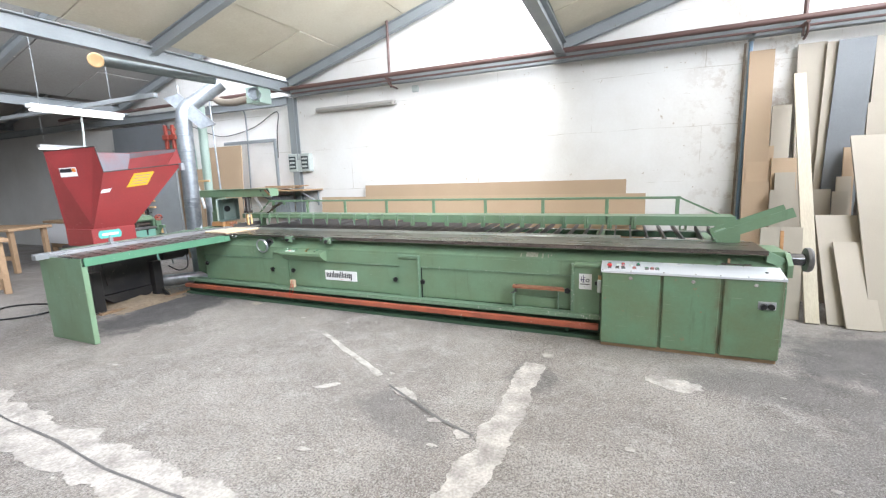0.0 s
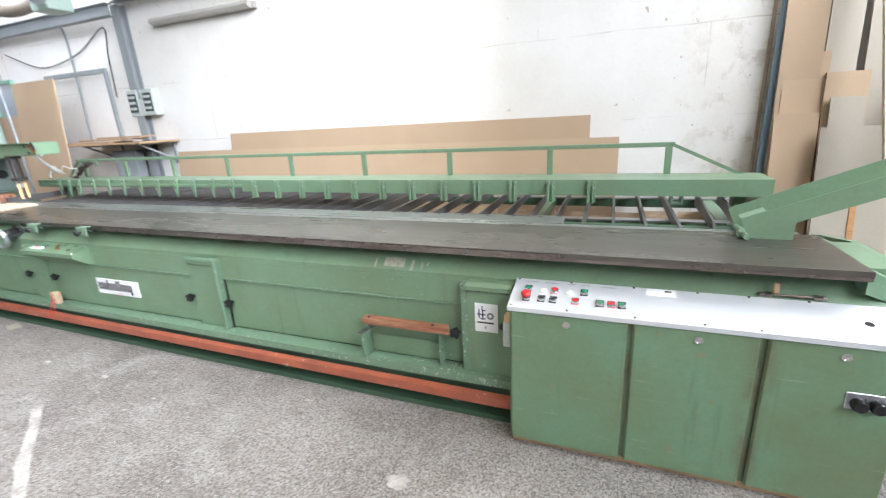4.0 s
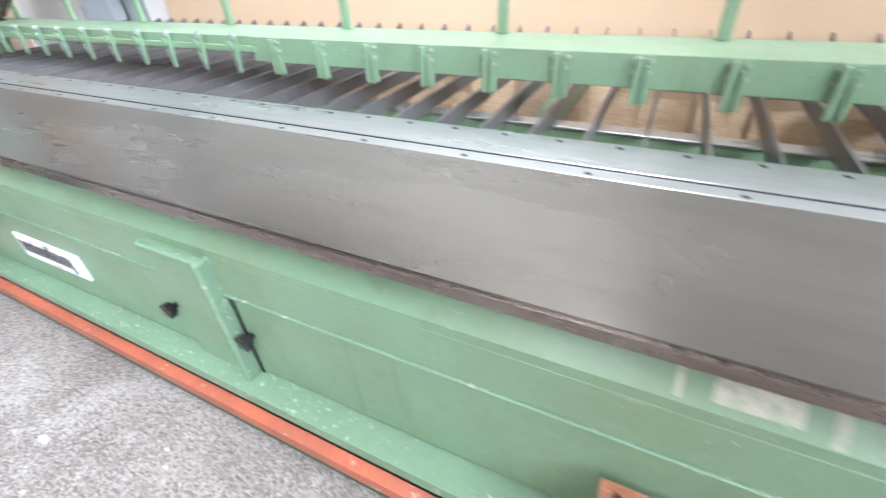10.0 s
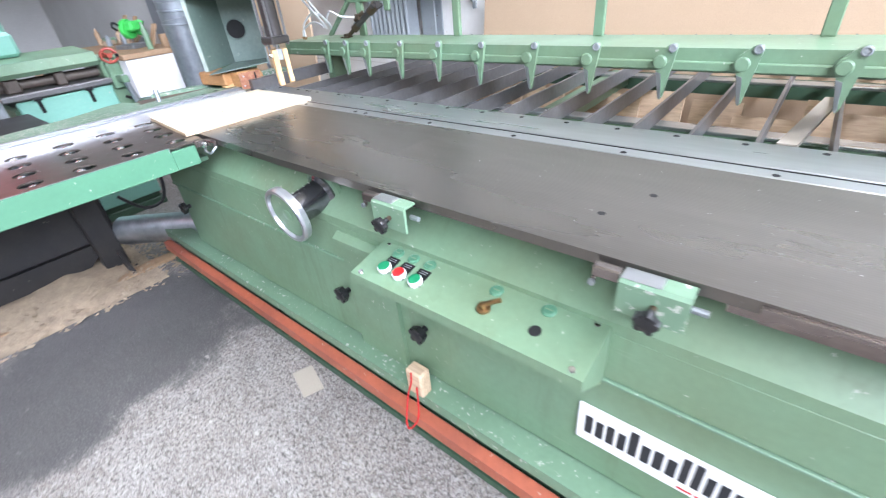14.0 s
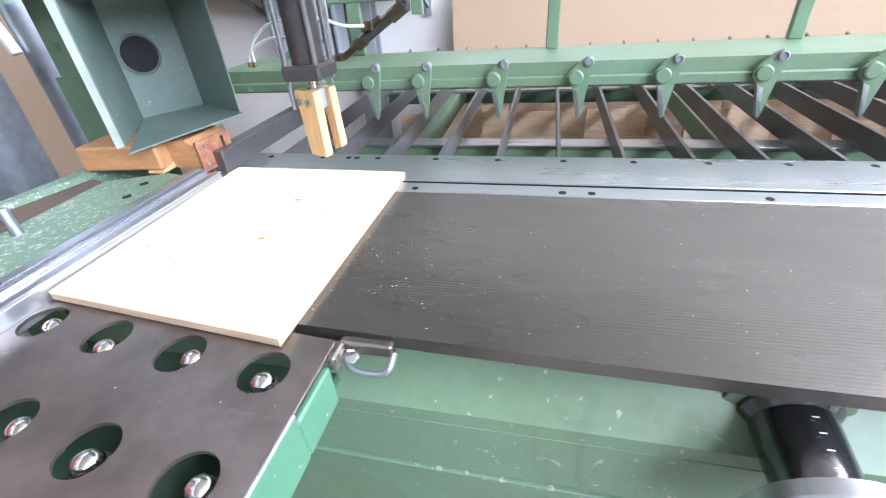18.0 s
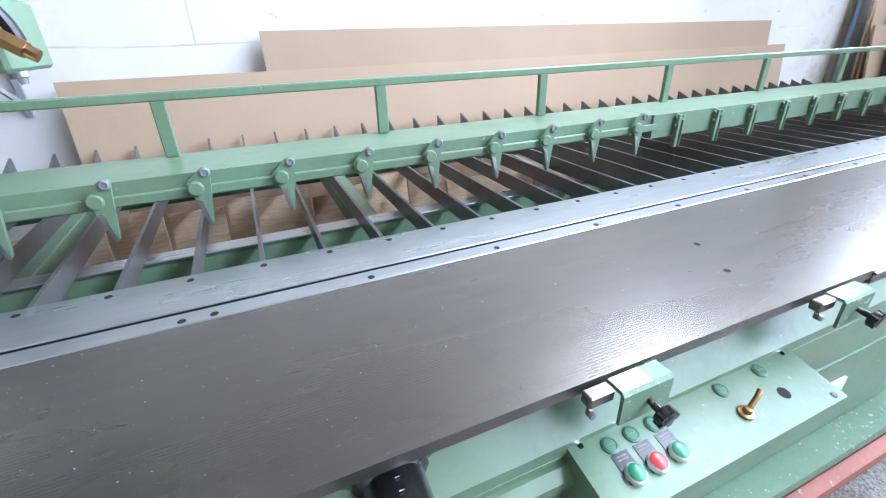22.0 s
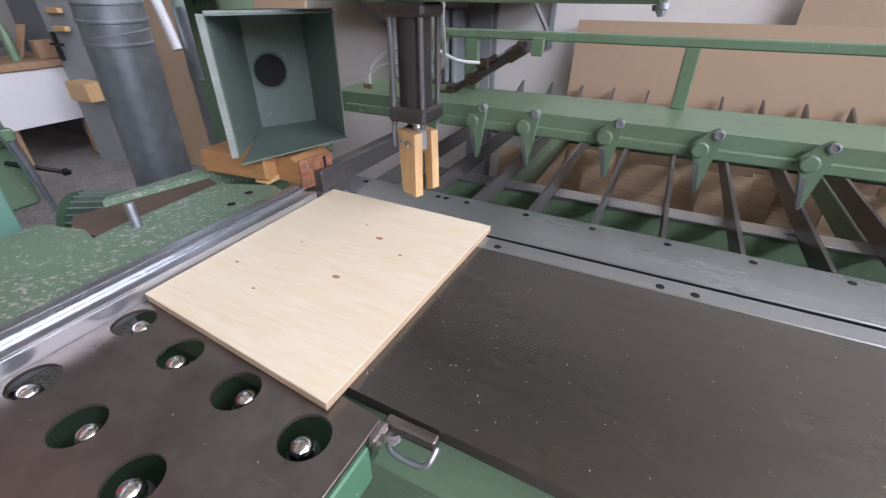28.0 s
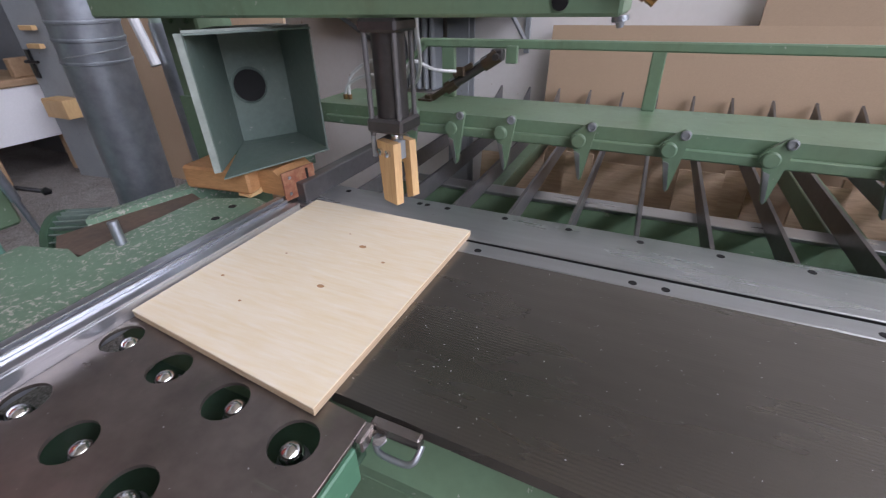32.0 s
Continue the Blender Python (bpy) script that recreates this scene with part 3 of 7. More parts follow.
ROOF_PANEL = material("yellowed_roof_panel", (0.62, 0.57, 0.46), 0.8, second=(0.50, 0.44, 0.33), stain=0.7, scale=0.9, grain=40, grain_amount=0.08, bump=0.1)
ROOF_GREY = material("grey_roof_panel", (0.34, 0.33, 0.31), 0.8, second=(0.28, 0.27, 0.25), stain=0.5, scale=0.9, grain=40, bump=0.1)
CONCRETE = concrete_floor("worn_concrete_floor")
REPAIR = material("pale_mortar_repair", (0.46, 0.43, 0.395), 0.8, second=(0.25, 0.228, 0.21), stain=0.95, scale=6, grain=60, grain_amount=0.3, bump=0.4, bump_scale=25)
TAR = material("dark_floor_stain", (0.10, 0.095, 0.095), 0.65, second=(0.17, 0.16, 0.155), stain=0.8, scale=3, grain=60, grain_amount=0.2)
SAWDUST = material("sawdust", (0.46, 0.36, 0.25), 0.95, second=(0.30, 0.24, 0.18), stain=0.8, scale=14, grain=180, grain_amount=0.3, bump=0.6)
PAPER = material("white_paper_label", (0.80, 0.80, 0.80), 0.5, stain=0.05, bump=0)
INK = material("dark_print", (0.02, 0.02, 0.025), 0.5, stain=0.1, bump=0)
INK_BLUE = material("dark_blue_print", (0.025, 0.02, 0.13), 0.5, stain=0.1, bump=0)
INK_GREY = material("grey_print", (0.22, 0.22, 0.23), 0.5, stain=0.1, bump=0)
INK_ORANGE = material("orange_print", (0.70, 0.22, 0.03), 0.5, stain=0.1, bump=0)
YELLOW = material("yellow_warning_sticker", (0.72, 0.42, 0.03), 0.45, stain=0.15, bump=0)
TEAL = material("teal_sticker", (0.10, 0.46, 0.40), 0.45, stain=0.15, bump=0)
BTN_RED = material("red_button_plastic", (0.55, 0.02, 0.02), 0.3, stain=0.1, bump=0)
BTN_PINK = material("faded_red_plate", (0.62, 0.18, 0.18), 0.4, stain=0.2, bump=0)
BTN_GREEN = material("green_button_plastic", (0.01, 0.23, 0.12), 0.3, stain=0.1, bump=0)
BTN_TEAL = material("bright_green_button_plastic", (0.012, 0.20, 0.085), 0.3, stain=0.1, bump=0)
BTN_WHITE = material("milky_lamp_plastic", (0.70, 0.74, 0.68), 0.35, stain=0.1, bump=0)
BRASS = material("worn_brass", (0.36, 0.22, 0.10), 0.3, 0.9, stain=0.4, bump=0.02)
LIME = material("bright_green_paint", (0.07, 0.55, 0.10), 0.35, stain=0.2)
CRIMSON = material("red_wheel_paint", (0.38, 0.07, 0.045), 0.4, stain=0.3)
TUBE_GLASS = glow("lit_fluorescent_tube", (1.0, 0.98, 0.94), 1.6)
TUBE_OFF = material("unlit_tube_fixture", (0.42, 0.40, 0.36), 0.4, stain=0.4)


# ---------------------------------------------------------------- the hall
VALLEYS, RISE, BAY, EAVE = (-19.6, -14.8, -10.0, -5.2, -0.4, 4.4), 0.285, 4.8, 3.26
X0, X1, Y0, Y1 = -17.0, 6.2, -8.0, 7.54

solid("floor", Shape().box(X0 - 0.2, X1 + 0.2, Y0 - 0.2, Y1 + 0.2, -0.2, 0.0, 0.0), CONCRETE, "worn grey concrete workshop floor with stains and a painted table shadow", "floor", kind="structure")
solid("wall_west_end", Shape().box(X0, -8.3, Y1, Y1 + 0.24, 0, 5.2, 0.0), PLASTER_GREY, "grey dusty back wall of the workshop", "wall", kind="structure")
solid("wall_north", Shape().box(-8.3, X1, Y1, Y1 + 0.24, 0, 5.2, 0.0), PLASTER, "whitewashed rough workshop wall with stains", "wall", kind="structure")
solid("wall_south", Shape().box(X0, X1, Y0 - 0.24, Y0, 0, 5.2, 0.0), PLASTER_GREY, "plain plastered workshop wall", "wall", kind="structure")
solid("wall_west", Shape().box(X0 - 0.24, X0, Y0 - 0.24, Y1 + 0.24, 0, 5.2, 0.0), PLASTER_GREY, "grey plastered far wall of the workshop", "wall", kind="structure")
solid("wall_east", Shape().box(X1, X1 + 0.24, Y0 - 0.24, Y1 + 0.24, 0, 5.2, 0.0), PLASTER_GREY, "plain plastered workshop wall", "wall", kind="structure")

# roof: shed bays that rise towards +x and end in a band of glazing
for k, x in enumerate(VALLEYS):
    s = Shape()
    top = min(BAY, X1 - x) if x > 4 else BAY
    cols, rows = 4, 13
    for i in range(cols):
        for j in range(rows):
            a, b = x + 0.05 + i * (top - 0.05) / cols, x + 0.05 + (i + 1) * (top - 0.05) / cols - 0.012
            c, d = Y0 + j * (Y1 - Y0) / rows, Y0 + (j + 1) * (Y1 - Y0) / rows - 0.012
            lift = 0.012 * (((i * 7 + j * 3) % 5) / 5 - 0.4)
            za, zb = EAVE + 0.10 + (a - x) * RISE + lift, EAVE + 0.10 + (b - x) * RISE + lift
            s.add([(a, c, za), (b, c, zb), (b, d, zb), (a, d, za), (a, c, za + 0.05), (b, c, zb + 0.05), (b, d, zb + 0.05), (a, d, za + 0.05)],
                  [(3, 2, 1, 0), (4, 5, 6, 7), (0, 1, 5, 4), (1, 2, 6, 5), (2, 3, 7, 6), (3, 0, 4, 7)])
    s.add([(x - 0.05, Y0, EAVE + 0.17), (x + top, Y0, EAVE + 0.17 + top * RISE), (x + top, Y1, EAVE + 0.17 + top * RISE), (x - 0.05, Y1, EAVE + 0.17)], [(0, 1, 2, 3)])
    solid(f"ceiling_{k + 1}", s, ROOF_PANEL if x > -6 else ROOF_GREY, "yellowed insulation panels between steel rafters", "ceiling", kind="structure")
    f = Shape()
    xr = x + top
    z0, z1 = EAVE + 0.2, EAVE + 0.1 + top * RISE
    if z1 - z0 > 0.6:
        g = thing(f"skylight_{k + 1}", "band of roof glazing above the gutter beam", "window", kind="structure")
        for y in np.arange(Y0, Y1, 1.29):
            f.box(xr - 0.03, xr + 0.03, y - 0.03, y + 0.03, z0, z1, 0.004)
        f.box(xr - 0.03, xr + 0.03, Y0, Y1, z0 - 0.06, z0, 0.004).box(xr - 0.03, xr + 0.03, Y0, Y1, z1 - 0.06, z1, 0.004)
        part("window_frame", f, STEEL_GREY, g)
        if x < -11:
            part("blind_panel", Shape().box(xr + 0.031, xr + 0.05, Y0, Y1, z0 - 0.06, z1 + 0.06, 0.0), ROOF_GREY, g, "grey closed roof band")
            continue
        window_light("daylight_band", xr - 0.06, -2.0, z0 + 0.02, xr - 0.06, Y1 - 0.1, z1 - 0.08, (-1, 0, -0.35), WINDOW_POWER * (1.04 if x > -1 else 0.92 if x > -6 else 0.70))


def i_beam(p0, p1, h=0.16, w=0.09, t=0.012):
    """A rolled steel beam between two points, upright."""
    p0, p1 = Vector(p0), Vector(p1)
    d = p1 - p0
    n = d.length
    s = Shape().box(0, n, -w / 2, w / 2, h / 2 - t, h / 2, 0.002).box(0, n, -w / 2, w / 2, -h / 2, -h / 2 + t, 0.002).box(0, n, -t / 2, t / 2, -h / 2, h / 2, 0.001)
    x = d.normalized()
    side = Vector((0, 0, 1)).cross(x).normalized()
    m = Matrix((x, side, x.cross(side))).transposed().to_4x4()
    return s.moved(Matrix.Translation(p0) @ m)


for x in VALLEYS[1:]:
    solid("gutter_beam", i_beam((x, Y0, EAVE - 0.04), (x, Y1 - 0.02, EAVE - 0.04), 0.18, 0.13), STEEL_GREY, "grey painted steel valley beam under the roof", "beam", "roof beams", "structure")
for x in VALLEYS[1:]:
    for y in (7.36, 4.92, 2.47, 0.02, -2.43, -4.88):
        top = min(BAY, X1 - x) - 0.05
        if x < -11 and y < 2:
            continue
        solid("rafter", i_beam((x + 0.03, y, EAVE + 0.02), (x + top, y, EAVE + 0.02 + top * RISE), 0.15, 0.09), STEEL_GREY, "grey painted sloping steel rafter", "beam", "roof rafters", "structure")
solid("eaves_beam", i_beam((-5.15, 7.38, 3.13), (X1, 7.38, 3.13), 0.15, 0.10), STEEL_GREY, "grey steel beam along the white wall", "beam", "roof beams", "structure")
solid("eaves_beam", i_beam((X0, 7.38, 3.0), (-5.25, 7.38, 3.0), 0.15, 0.10), STEEL_GREY, "grey steel beam along the back wall", "beam", "roof beams", "structure")
solid("wall_column", Shape().box(-5.30, -5.16, 7.43, 7.445, 0, 3.06).box(-5.24, -5.22, 7.445, 7.52, 0, 3.06).box(-5.30, -5.16, 7.52, 7.535, 0, 3.06), STEEL_GREY, "grey steel column at the wall", "column", kind="structure")

pipe = thing("heating_pipe", "brown painted heating pipe hung below the wall beam", "pipe", kind="structure")
part("pipe_run", Shape().cyl((-12.0, 7.2, 3.15), (X1, 7.2, 3.17), 0.034, n=14), RUST_PIPE, pipe)
part("thin_pipe", Shape().cyl((-5.0, 7.24, 3.08), (X1, 7.24, 3.09), 0.014, n=10), RUST_PIPE, pipe)
for x in (-3.05, 2.25):
    part("pipe_bracket", Shape().box(x - 0.02, x + 0.02, 7.16, 7.46, 3.10, 3.125).box(x - 0.012, x + 0.012, 7.3, 7.32, 2.99, 3.12).tube([(x, 7.18, 3.13), (x + 0.02, 7.24, 3.02), (x + 0.05, 7.44, 2.99)], 0.014), RUST_PIPE, pipe)
part("riser", Shape().cyl((-3.05, 7.28, 3.18), (-3.05, 7.28, 4.25), 0.022, n=10), RUST_PIPE, pipe)
part("riser", Shape().cyl((2.25, 7.28, 3.18), (2.25, 7.28, 4.4), 0.024, n=10), RUST_PIPE, pipe)
blue = thing("blue_conduit", "light blue vertical pipe on the white wall", "pipe", kind="structure")
part("pipe_run", Shape().cyl((1.80, 7.47, 0.02), (1.80, 7.47, 3.10), 0.022, n=12), BLUE_PIPE, blue)
part("coupling", Shape().cyl((1.80, 7.47, 3.04), (1.80, 7.47, 3.13), 0.032, n=12).cyl((1.80, 7.47, 3.10), (1.80, 7.24, 3.10), 0.02, n=10), STEEL_GREY, blue)
solid("trim_wall_edge", Shape().box(1.745, 1.770, 7.522, 7.55, 0, 3.04, 0.006), BROWN_BRICK, "bare brown masonry edge at the end of the whitewash", "wall edge", kind="structure")

lamp = thing("wall_lamp", "unlit grey fluorescent wall lamp with a long diffuser", "lamp")
part("housing", Shape().box(-4.665, -3.08, 7.47, 7.538, 2.765, 2.83, 0.008), TUBE_OFF, lamp)
part("diffuser", Shape().prism([(7.47, 2.755), (7.415, 2.765), (7.395, 2.79), (7.415, 2.825), (7.47, 2.835)], "x", -4.645, -3.10), TUBE_OFF, lamp, "grey ribbed diffuser")
solid("junction_box", Shape().box(-2.77, -2.66, 7.48, 7.538, 2.92, 3.02, 0.012), GREY_PLASTIC, "small white junction box on the wall", "junction box")

fuse = thing("fuse_box", "two grey fuse boxes with smoked lids and cable ducts", "fuse box")
for x in (-5.38, -5.095):
    b = part("enclosure", Shape().box(x, x + 0.20, 7.42, 7.536, 1.73, 2.06, 0.01), GREY_PLASTIC, fuse)
    part("lid", Shape().box(x + 0.025, x + 0.175, 7.408, 7.422, 1.78, 2.01, 0.004), CLEAR_LID, b, "smoked window lid")
    for k in range(3):
        part("breaker_row", Shape().box(x + 0.04, x + 0.16, 7.402, 7.409, 1.81 + k * 0.07, 1.84 + k * 0.07, 0.002), GREY_PLASTIC, b)
part("junction", Shape().box(-5.178, -5.097, 7.42, 7.536, 1.73, 1.94, 0.006), GREY_PLASTIC, fuse)

# boards behind the machine
for x0, x1, ztop, y, label in ((-3.735, 0.481, 1.445, 7.47, "long raw MDF panel leaning on the white wall"), (-4.672, 0.729, 1.25, 7.445, "longer raw MDF panel leaning in front of another")):
    solid("mdf_panel", Shape().sheet((x0, y - 0.14, 0.0), (x1 - x0, 0, 0), (0, 0.14, ztop), 0.019), MDF, label, "panel", "panels at the wall")


def leaning(x0, x1, yb, yt, z1, mat, label, lean=0.0, name="leaning_board", thick=0.019, z0=0.0):
    """A board that stands on the floor and leans back."""
    return solid(name, Shape().sheet((x0, yb, z0), (x1 - x0, 0, 0), (lean, yt - yb, z1 - z0), thick), mat, label, "board", "boards leaning at the wall")


leaning(1.81, 2.06, 7.28, 7.46, 2.92, MDF, "tall brown MDF strip leaning on the wall", -0.02)
leaning(1.83, 2.10, 7.20, 7.40, 1.80, MDF, "short brown MDF offcut leaning on the wall")
leaning(1.79, 2.06, 7.10, 7.30, 1.38, MDF, "low MDF offcut leaning on the wall")
leaning(2.06, 2.25, 7.26, 7.44, 2.27, MDF_PALE, "pale chipboard strip leaning on the wall")
leaning(2.08, 2.33, 7.16, 7.36, 1.65, MDF, "short MDF offcut leaning behind others")
leaning(2.11, 2.31, 7.10, 7.30, 1.48, MDF_PALE, "small pale board offcut leaning on others")
leaning(2.05, 2.62, 7.00, 7.20, 1.28, MDF_PALE, "wide low pale board leaning on others")
leaning(2.36, 2.63, 7.30, 7.48, 2.94, MDF_PALE, "tall pale chipboard board leaning on the wall", -0.10)
leaning(2.47, 2.58, 7.24, 7.44, 2.92, MDF_PALE, "tall narrow pale board leaning on the wall", 0.05)
leaning(2.51, 2.83, 7.20, 7.40, 2.92, BOARD_GREY, "tall grey coated board leaning on the wall", 0.10)
leaning(2.95, 3.36, 7.26, 7.46, 2.93, MDF_PALE, "wide pale chipboard board leaning on the wall")
leaning(2.91, 3.22, 7.16, 7.36, 2.22, MDF_PALE, "medium pale board leaning on the wall")
leaning(2.71, 2.81, 7.05, 7.25, 1.74, MDF, "narrow MDF offcut leaning on the wall")
leaning(2.65, 2.78, 6.98, 7.18, 1.42, MDF_PALE, "narrow pale strip leaning on the wall")
leaning(2.60, 2.74, 6.90, 7.10, 1.26, MDF_PALE, "pinkish narrow strip leaning on the wall")
leaning(2.664, 2.97, 6.09, 6.95, 1.844, MDF_PALE, "long pale board leaning far forward", -0.02, thick=0.022)
leaning(2.36, 2.75, 6.155, 6.70, 1.028, MDF_PALE, "low pale board leaning far forward", -0.02)
leaning(2.473, 2.74, 6.06, 6.50, 0.775, MDF_PALE, "lowest pale board leaning in front of others", -0.03)
leaning(1.80, 2.16, 6.25, 6.40, 0.935, MDF_PALE, "small pale cabinet side panel standing upright", 0.0)
solid("leaning_strip", Shape().sheet((1.97, 6.235, 0), (0.03, 0, 0), (0, 0.148, 0.90), 0.012), WOOD_ORANGE, "brown wooden strip standing at a pale panel", "strip", "boards leaning at the wall")
solid("leaning_plank", Shape().sheet((2.179, 6.149, 0), (0.115, 0, 0), (0.015, 1.15, 2.58), 0.028), PLANK, "long pale spruce plank leaning on the wall", "plank", "boards leaning at the wall")
leaning(3.35, 3.9, 6.2, 7.0, 1.7, MDF_PALE, "pale board leaning on others", 0.05)


# ---------------------------------------------------------------- the panel saw
TZ = 0.895                      # height of the saw table
XL, XR = -4.48, 1.56            # ends of the table
saw = thing("panel_saw", "long green panel saw with a dark steel table", "panel saw")
FRONT = [(XL, 5.154), (-3.9, 5.139), (-2.7, 5.133), (XR, 5.106)]
SEAMS = (-3.597, 0.155)        # joints between the planed plates of the table


def front_y(x):
    for (xa, ya), (xb, yb) in zip(FRONT, FRONT[1:]):
        if x <= xb:
            return ya + (yb - ya) * (x - xa) / (xb - xa)
    return FRONT[-1][1]


for a, b in zip((XL, *SEAMS), (*SEAMS, XR)):
    a, b = a + 0.00015, b - 0.00015
    edge = [(a, front_y(a)), *[(x, y) for x, y in FRONT if a < x < b], (b, front_y(b))]
    part("table_plate", Shape().prism([*edge, (b, 5.60), (a, 5.60)], "z", TZ - 0.022, TZ), TABLE_STEEL, saw, "dark planed steel table plate")
part("slot_strip", Shape().box(XL, 1.5, 5.602, 5.650, TZ - 0.022, TZ + 0.001, 0.002), BRIGHT_STEEL, saw, "bright steel strip beside the blade slot")
part("back_strip", Shape().box(-5.06, 0.445, 5.661, 5.825, TZ - 0.02, TZ + 0.002, 0.002), BRIGHT_STEEL, saw, "bright steel strip behind the blade slot")
part("slot_wall", Shape().box(XL, 1.5, 5.6592, 5.6606, TZ - 0.03, TZ - 0.0006, 0.0), DARK, saw, "black blade slot")
part("slot_channel", Shape().box(XL, 1.5, 5.60, 5.83, TZ - 0.16, TZ - 0.14, 0.0).box(XL, 1.5, 5.66, 5.83, TZ - 0.14, TZ - 0.03, 0.002), GREEN_DARK, saw)
lip = part("front_lip", Shape().prism([(-2.66, 5.130), (0.496, 5.112), (0.496, 5.127), (-2.66, 5.145)], "z", TZ - 0.037, TZ - 0.004).prism([(-2.66, 5.124), (0.496, 5.106), (0.496, 5.112), (-2.66, 5.130)], "z", TZ - 0.012, TZ - 0.006), EDGE_STEEL, saw, "browned steel edge rail with screws")
part("table_edge", Shape().prism([(-2.7, 5.137), (XR, 5.110), (XR, 5.18), (-2.7, 5.19)], "z", TZ - 0.038, TZ - 0.0225), EDGE_STEEL, saw)
screw = part("screw", Shape().lathe((0, 0, 0), (0, -1, 0), [(0.007, 0), (0.007, 0.002), (0.004, 0.0022)], 10), SLAT_STEEL, lip)
screw.location = (-2.5, 5.1288, TZ - 0.024)
for x in np.arange(-2.18, 0.45, 0.32):
    share(screw, pose(x, 5.1145 - 0.0057 * x, TZ - 0.024))

# housing: front face with a sloped shoulder, long seam, ledge and skirt
BACK = 6.95
part("shoulder", Shape().prism([(5.238, 0.868), (5.238, 0.828), (5.150, 0.742), (5.150, 0.715), (5.6, 0.715), (5.6, 0.868)], "x", -5.0, 1.70), GREEN, saw)
part("upper_panel", Shape().box(-5.0, 0.30, 5.150, 5.18, 0.59, 0.7145, 0.002), GREEN, saw)
part("seam_lip", Shape().box(-5.0, 0.30, 5.144, 5.158, 0.579, 0.589, 0.002), GREEN_WORN, saw)
part("front_panel", Shape().box(-5.0, 1.72, 5.158, 5.185, 0.246, 0.5785, 0.004), GREEN, saw)
part("ledge", Shape().prism([(-5.45, 5.104), (-0.3, 5.060), (0.30, 5.060), (0.30, 5.16), (-5.45, 5.20)], "z", 0.222, 0.238).prism([(-5.45, 5.104), (-0.3, 5.060), (0.30, 5.060), (0.30, 5.068), (-0.3, 5.068), (-5.45, 5.112)], "z", 0.195, 0.2218), GREEN_WORN, saw, "green ledge with chipped paint")
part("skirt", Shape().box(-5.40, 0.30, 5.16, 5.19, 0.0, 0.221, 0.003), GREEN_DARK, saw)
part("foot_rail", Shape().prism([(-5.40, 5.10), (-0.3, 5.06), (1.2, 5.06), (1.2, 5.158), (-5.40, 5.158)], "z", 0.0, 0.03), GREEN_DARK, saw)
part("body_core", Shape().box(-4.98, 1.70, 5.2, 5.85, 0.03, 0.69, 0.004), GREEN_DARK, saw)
part("end_plate", Shape().prism([(5.22, 0.05), (6.0, 0.05), (6.0, 0.80), (5.65, 0.86), (5.22, 0.86), (5.12, 0.78), (5.12, 0.68), (5.22, 0.68)], "x", 1.70, 1.735), GREEN, saw)
part("end_cover", Shape().add([(1.56, 5.14, 0.888), (1.735, 5.20, 0.80), (1.735, 5.75, 0.80), (1.56, 5.66, 0.888), (1.56, 5.14, 0.80), (1.735, 5.2, 0.72), (1.735, 5.75, 0.72), (1.56, 5.66, 0.80)],
                              [(0, 1, 2, 3), (4, 7, 6, 5), (0, 4, 5, 1), (1, 5, 6, 2), (2, 6, 7, 3), (3, 7, 4, 0)]), GREEN_WORN, saw)
SHEAR = Matrix(((1, 0, 0, 0), (-0.0088, 1, 0, -0.0020), (0, 0, 1, 0), (0, 0, 0, 1)))   # the low front runs back slightly towards the left end
part("trip_bar", Shape().prism([(5.030, 0.106), (5.070, 0.103), (5.078, 0.140), (5.066, 0.160), (5.030, 0.153)], "x", -5.38, 0.285).moved(SHEAR), ORANGE, saw, "long orange painted trip bar")
for x in (-5.0, -4.3, -3.45, -2.2, -1.1, 0.0):
    part("bar_bracket", Shape().box(x - 0.015, x + 0.015, 5.035, 5.13, 0.088, 0.102, 0.002).box(x - 0.015, x + 0.015, 5.10, 5.11, 0.03, 0.088, 0.002).moved(SHEAR), GREEN_DARK, saw)

# cover plate with its ribs and knobs, one per stretch of the front
KNOB = [(0.010, 0), (0.010, 0.018), (0.023, 0.02), (0.0262, 0.027), (0.0255, 0.040), (0.014, 0.046)]


def star_knob(name, p, d, parent, r=1.0):
    s = Shape().lathe(p, d, [(a * r, b * r) for a, b in KNOB], 14)
    d = Vector(d).normalized()
    a = d.orthogonal().normalized()
    b = d.cross(a)
    for i in range(5):
        q = Vector(p) + d * 0.034 * r + 0.0205 * r * (math.cos(i * 1.2566) * a + math.sin(i * 1.2566) * b)
        s.cyl(q - d * 0.010 * r, q + d * 0.010 * r, 0.009 * r, n=8)
    return part(name, s, PLASTIC, parent, "black star knob")


cover = part("middle_cover", Shape().prism([(5.138, 0.238), (5.138, 0.665), (5.118, 0.68), (5.118, 0.70), (5.138, 0.714), (5.158, 0.714), (5.158, 0.238)], "x", -1.86, -1.615), GREEN, saw)
part("cover_edge", Shape().box(-1.618, -1.595, 5.105, 5.158, 0.2385, 0.718, 0.006).box(-1.86, -1.619, 5.112, 5.1378, 0.692, 0.722, 0.006), GREEN_WORN, cover, "cover edge with chipped mint paint")
star_knob("knob", (-1.562, 5.158, 0.425), (0, -1, 0), saw)
star_knob("knob", (-1.905, 5.158, 0.43), (0, -1, 0), saw)
part("panel_gap", Shape().box(-1.592, -1.582, 5.154, 5.16, 0.238, 0.575, 0.001), DARK, saw)
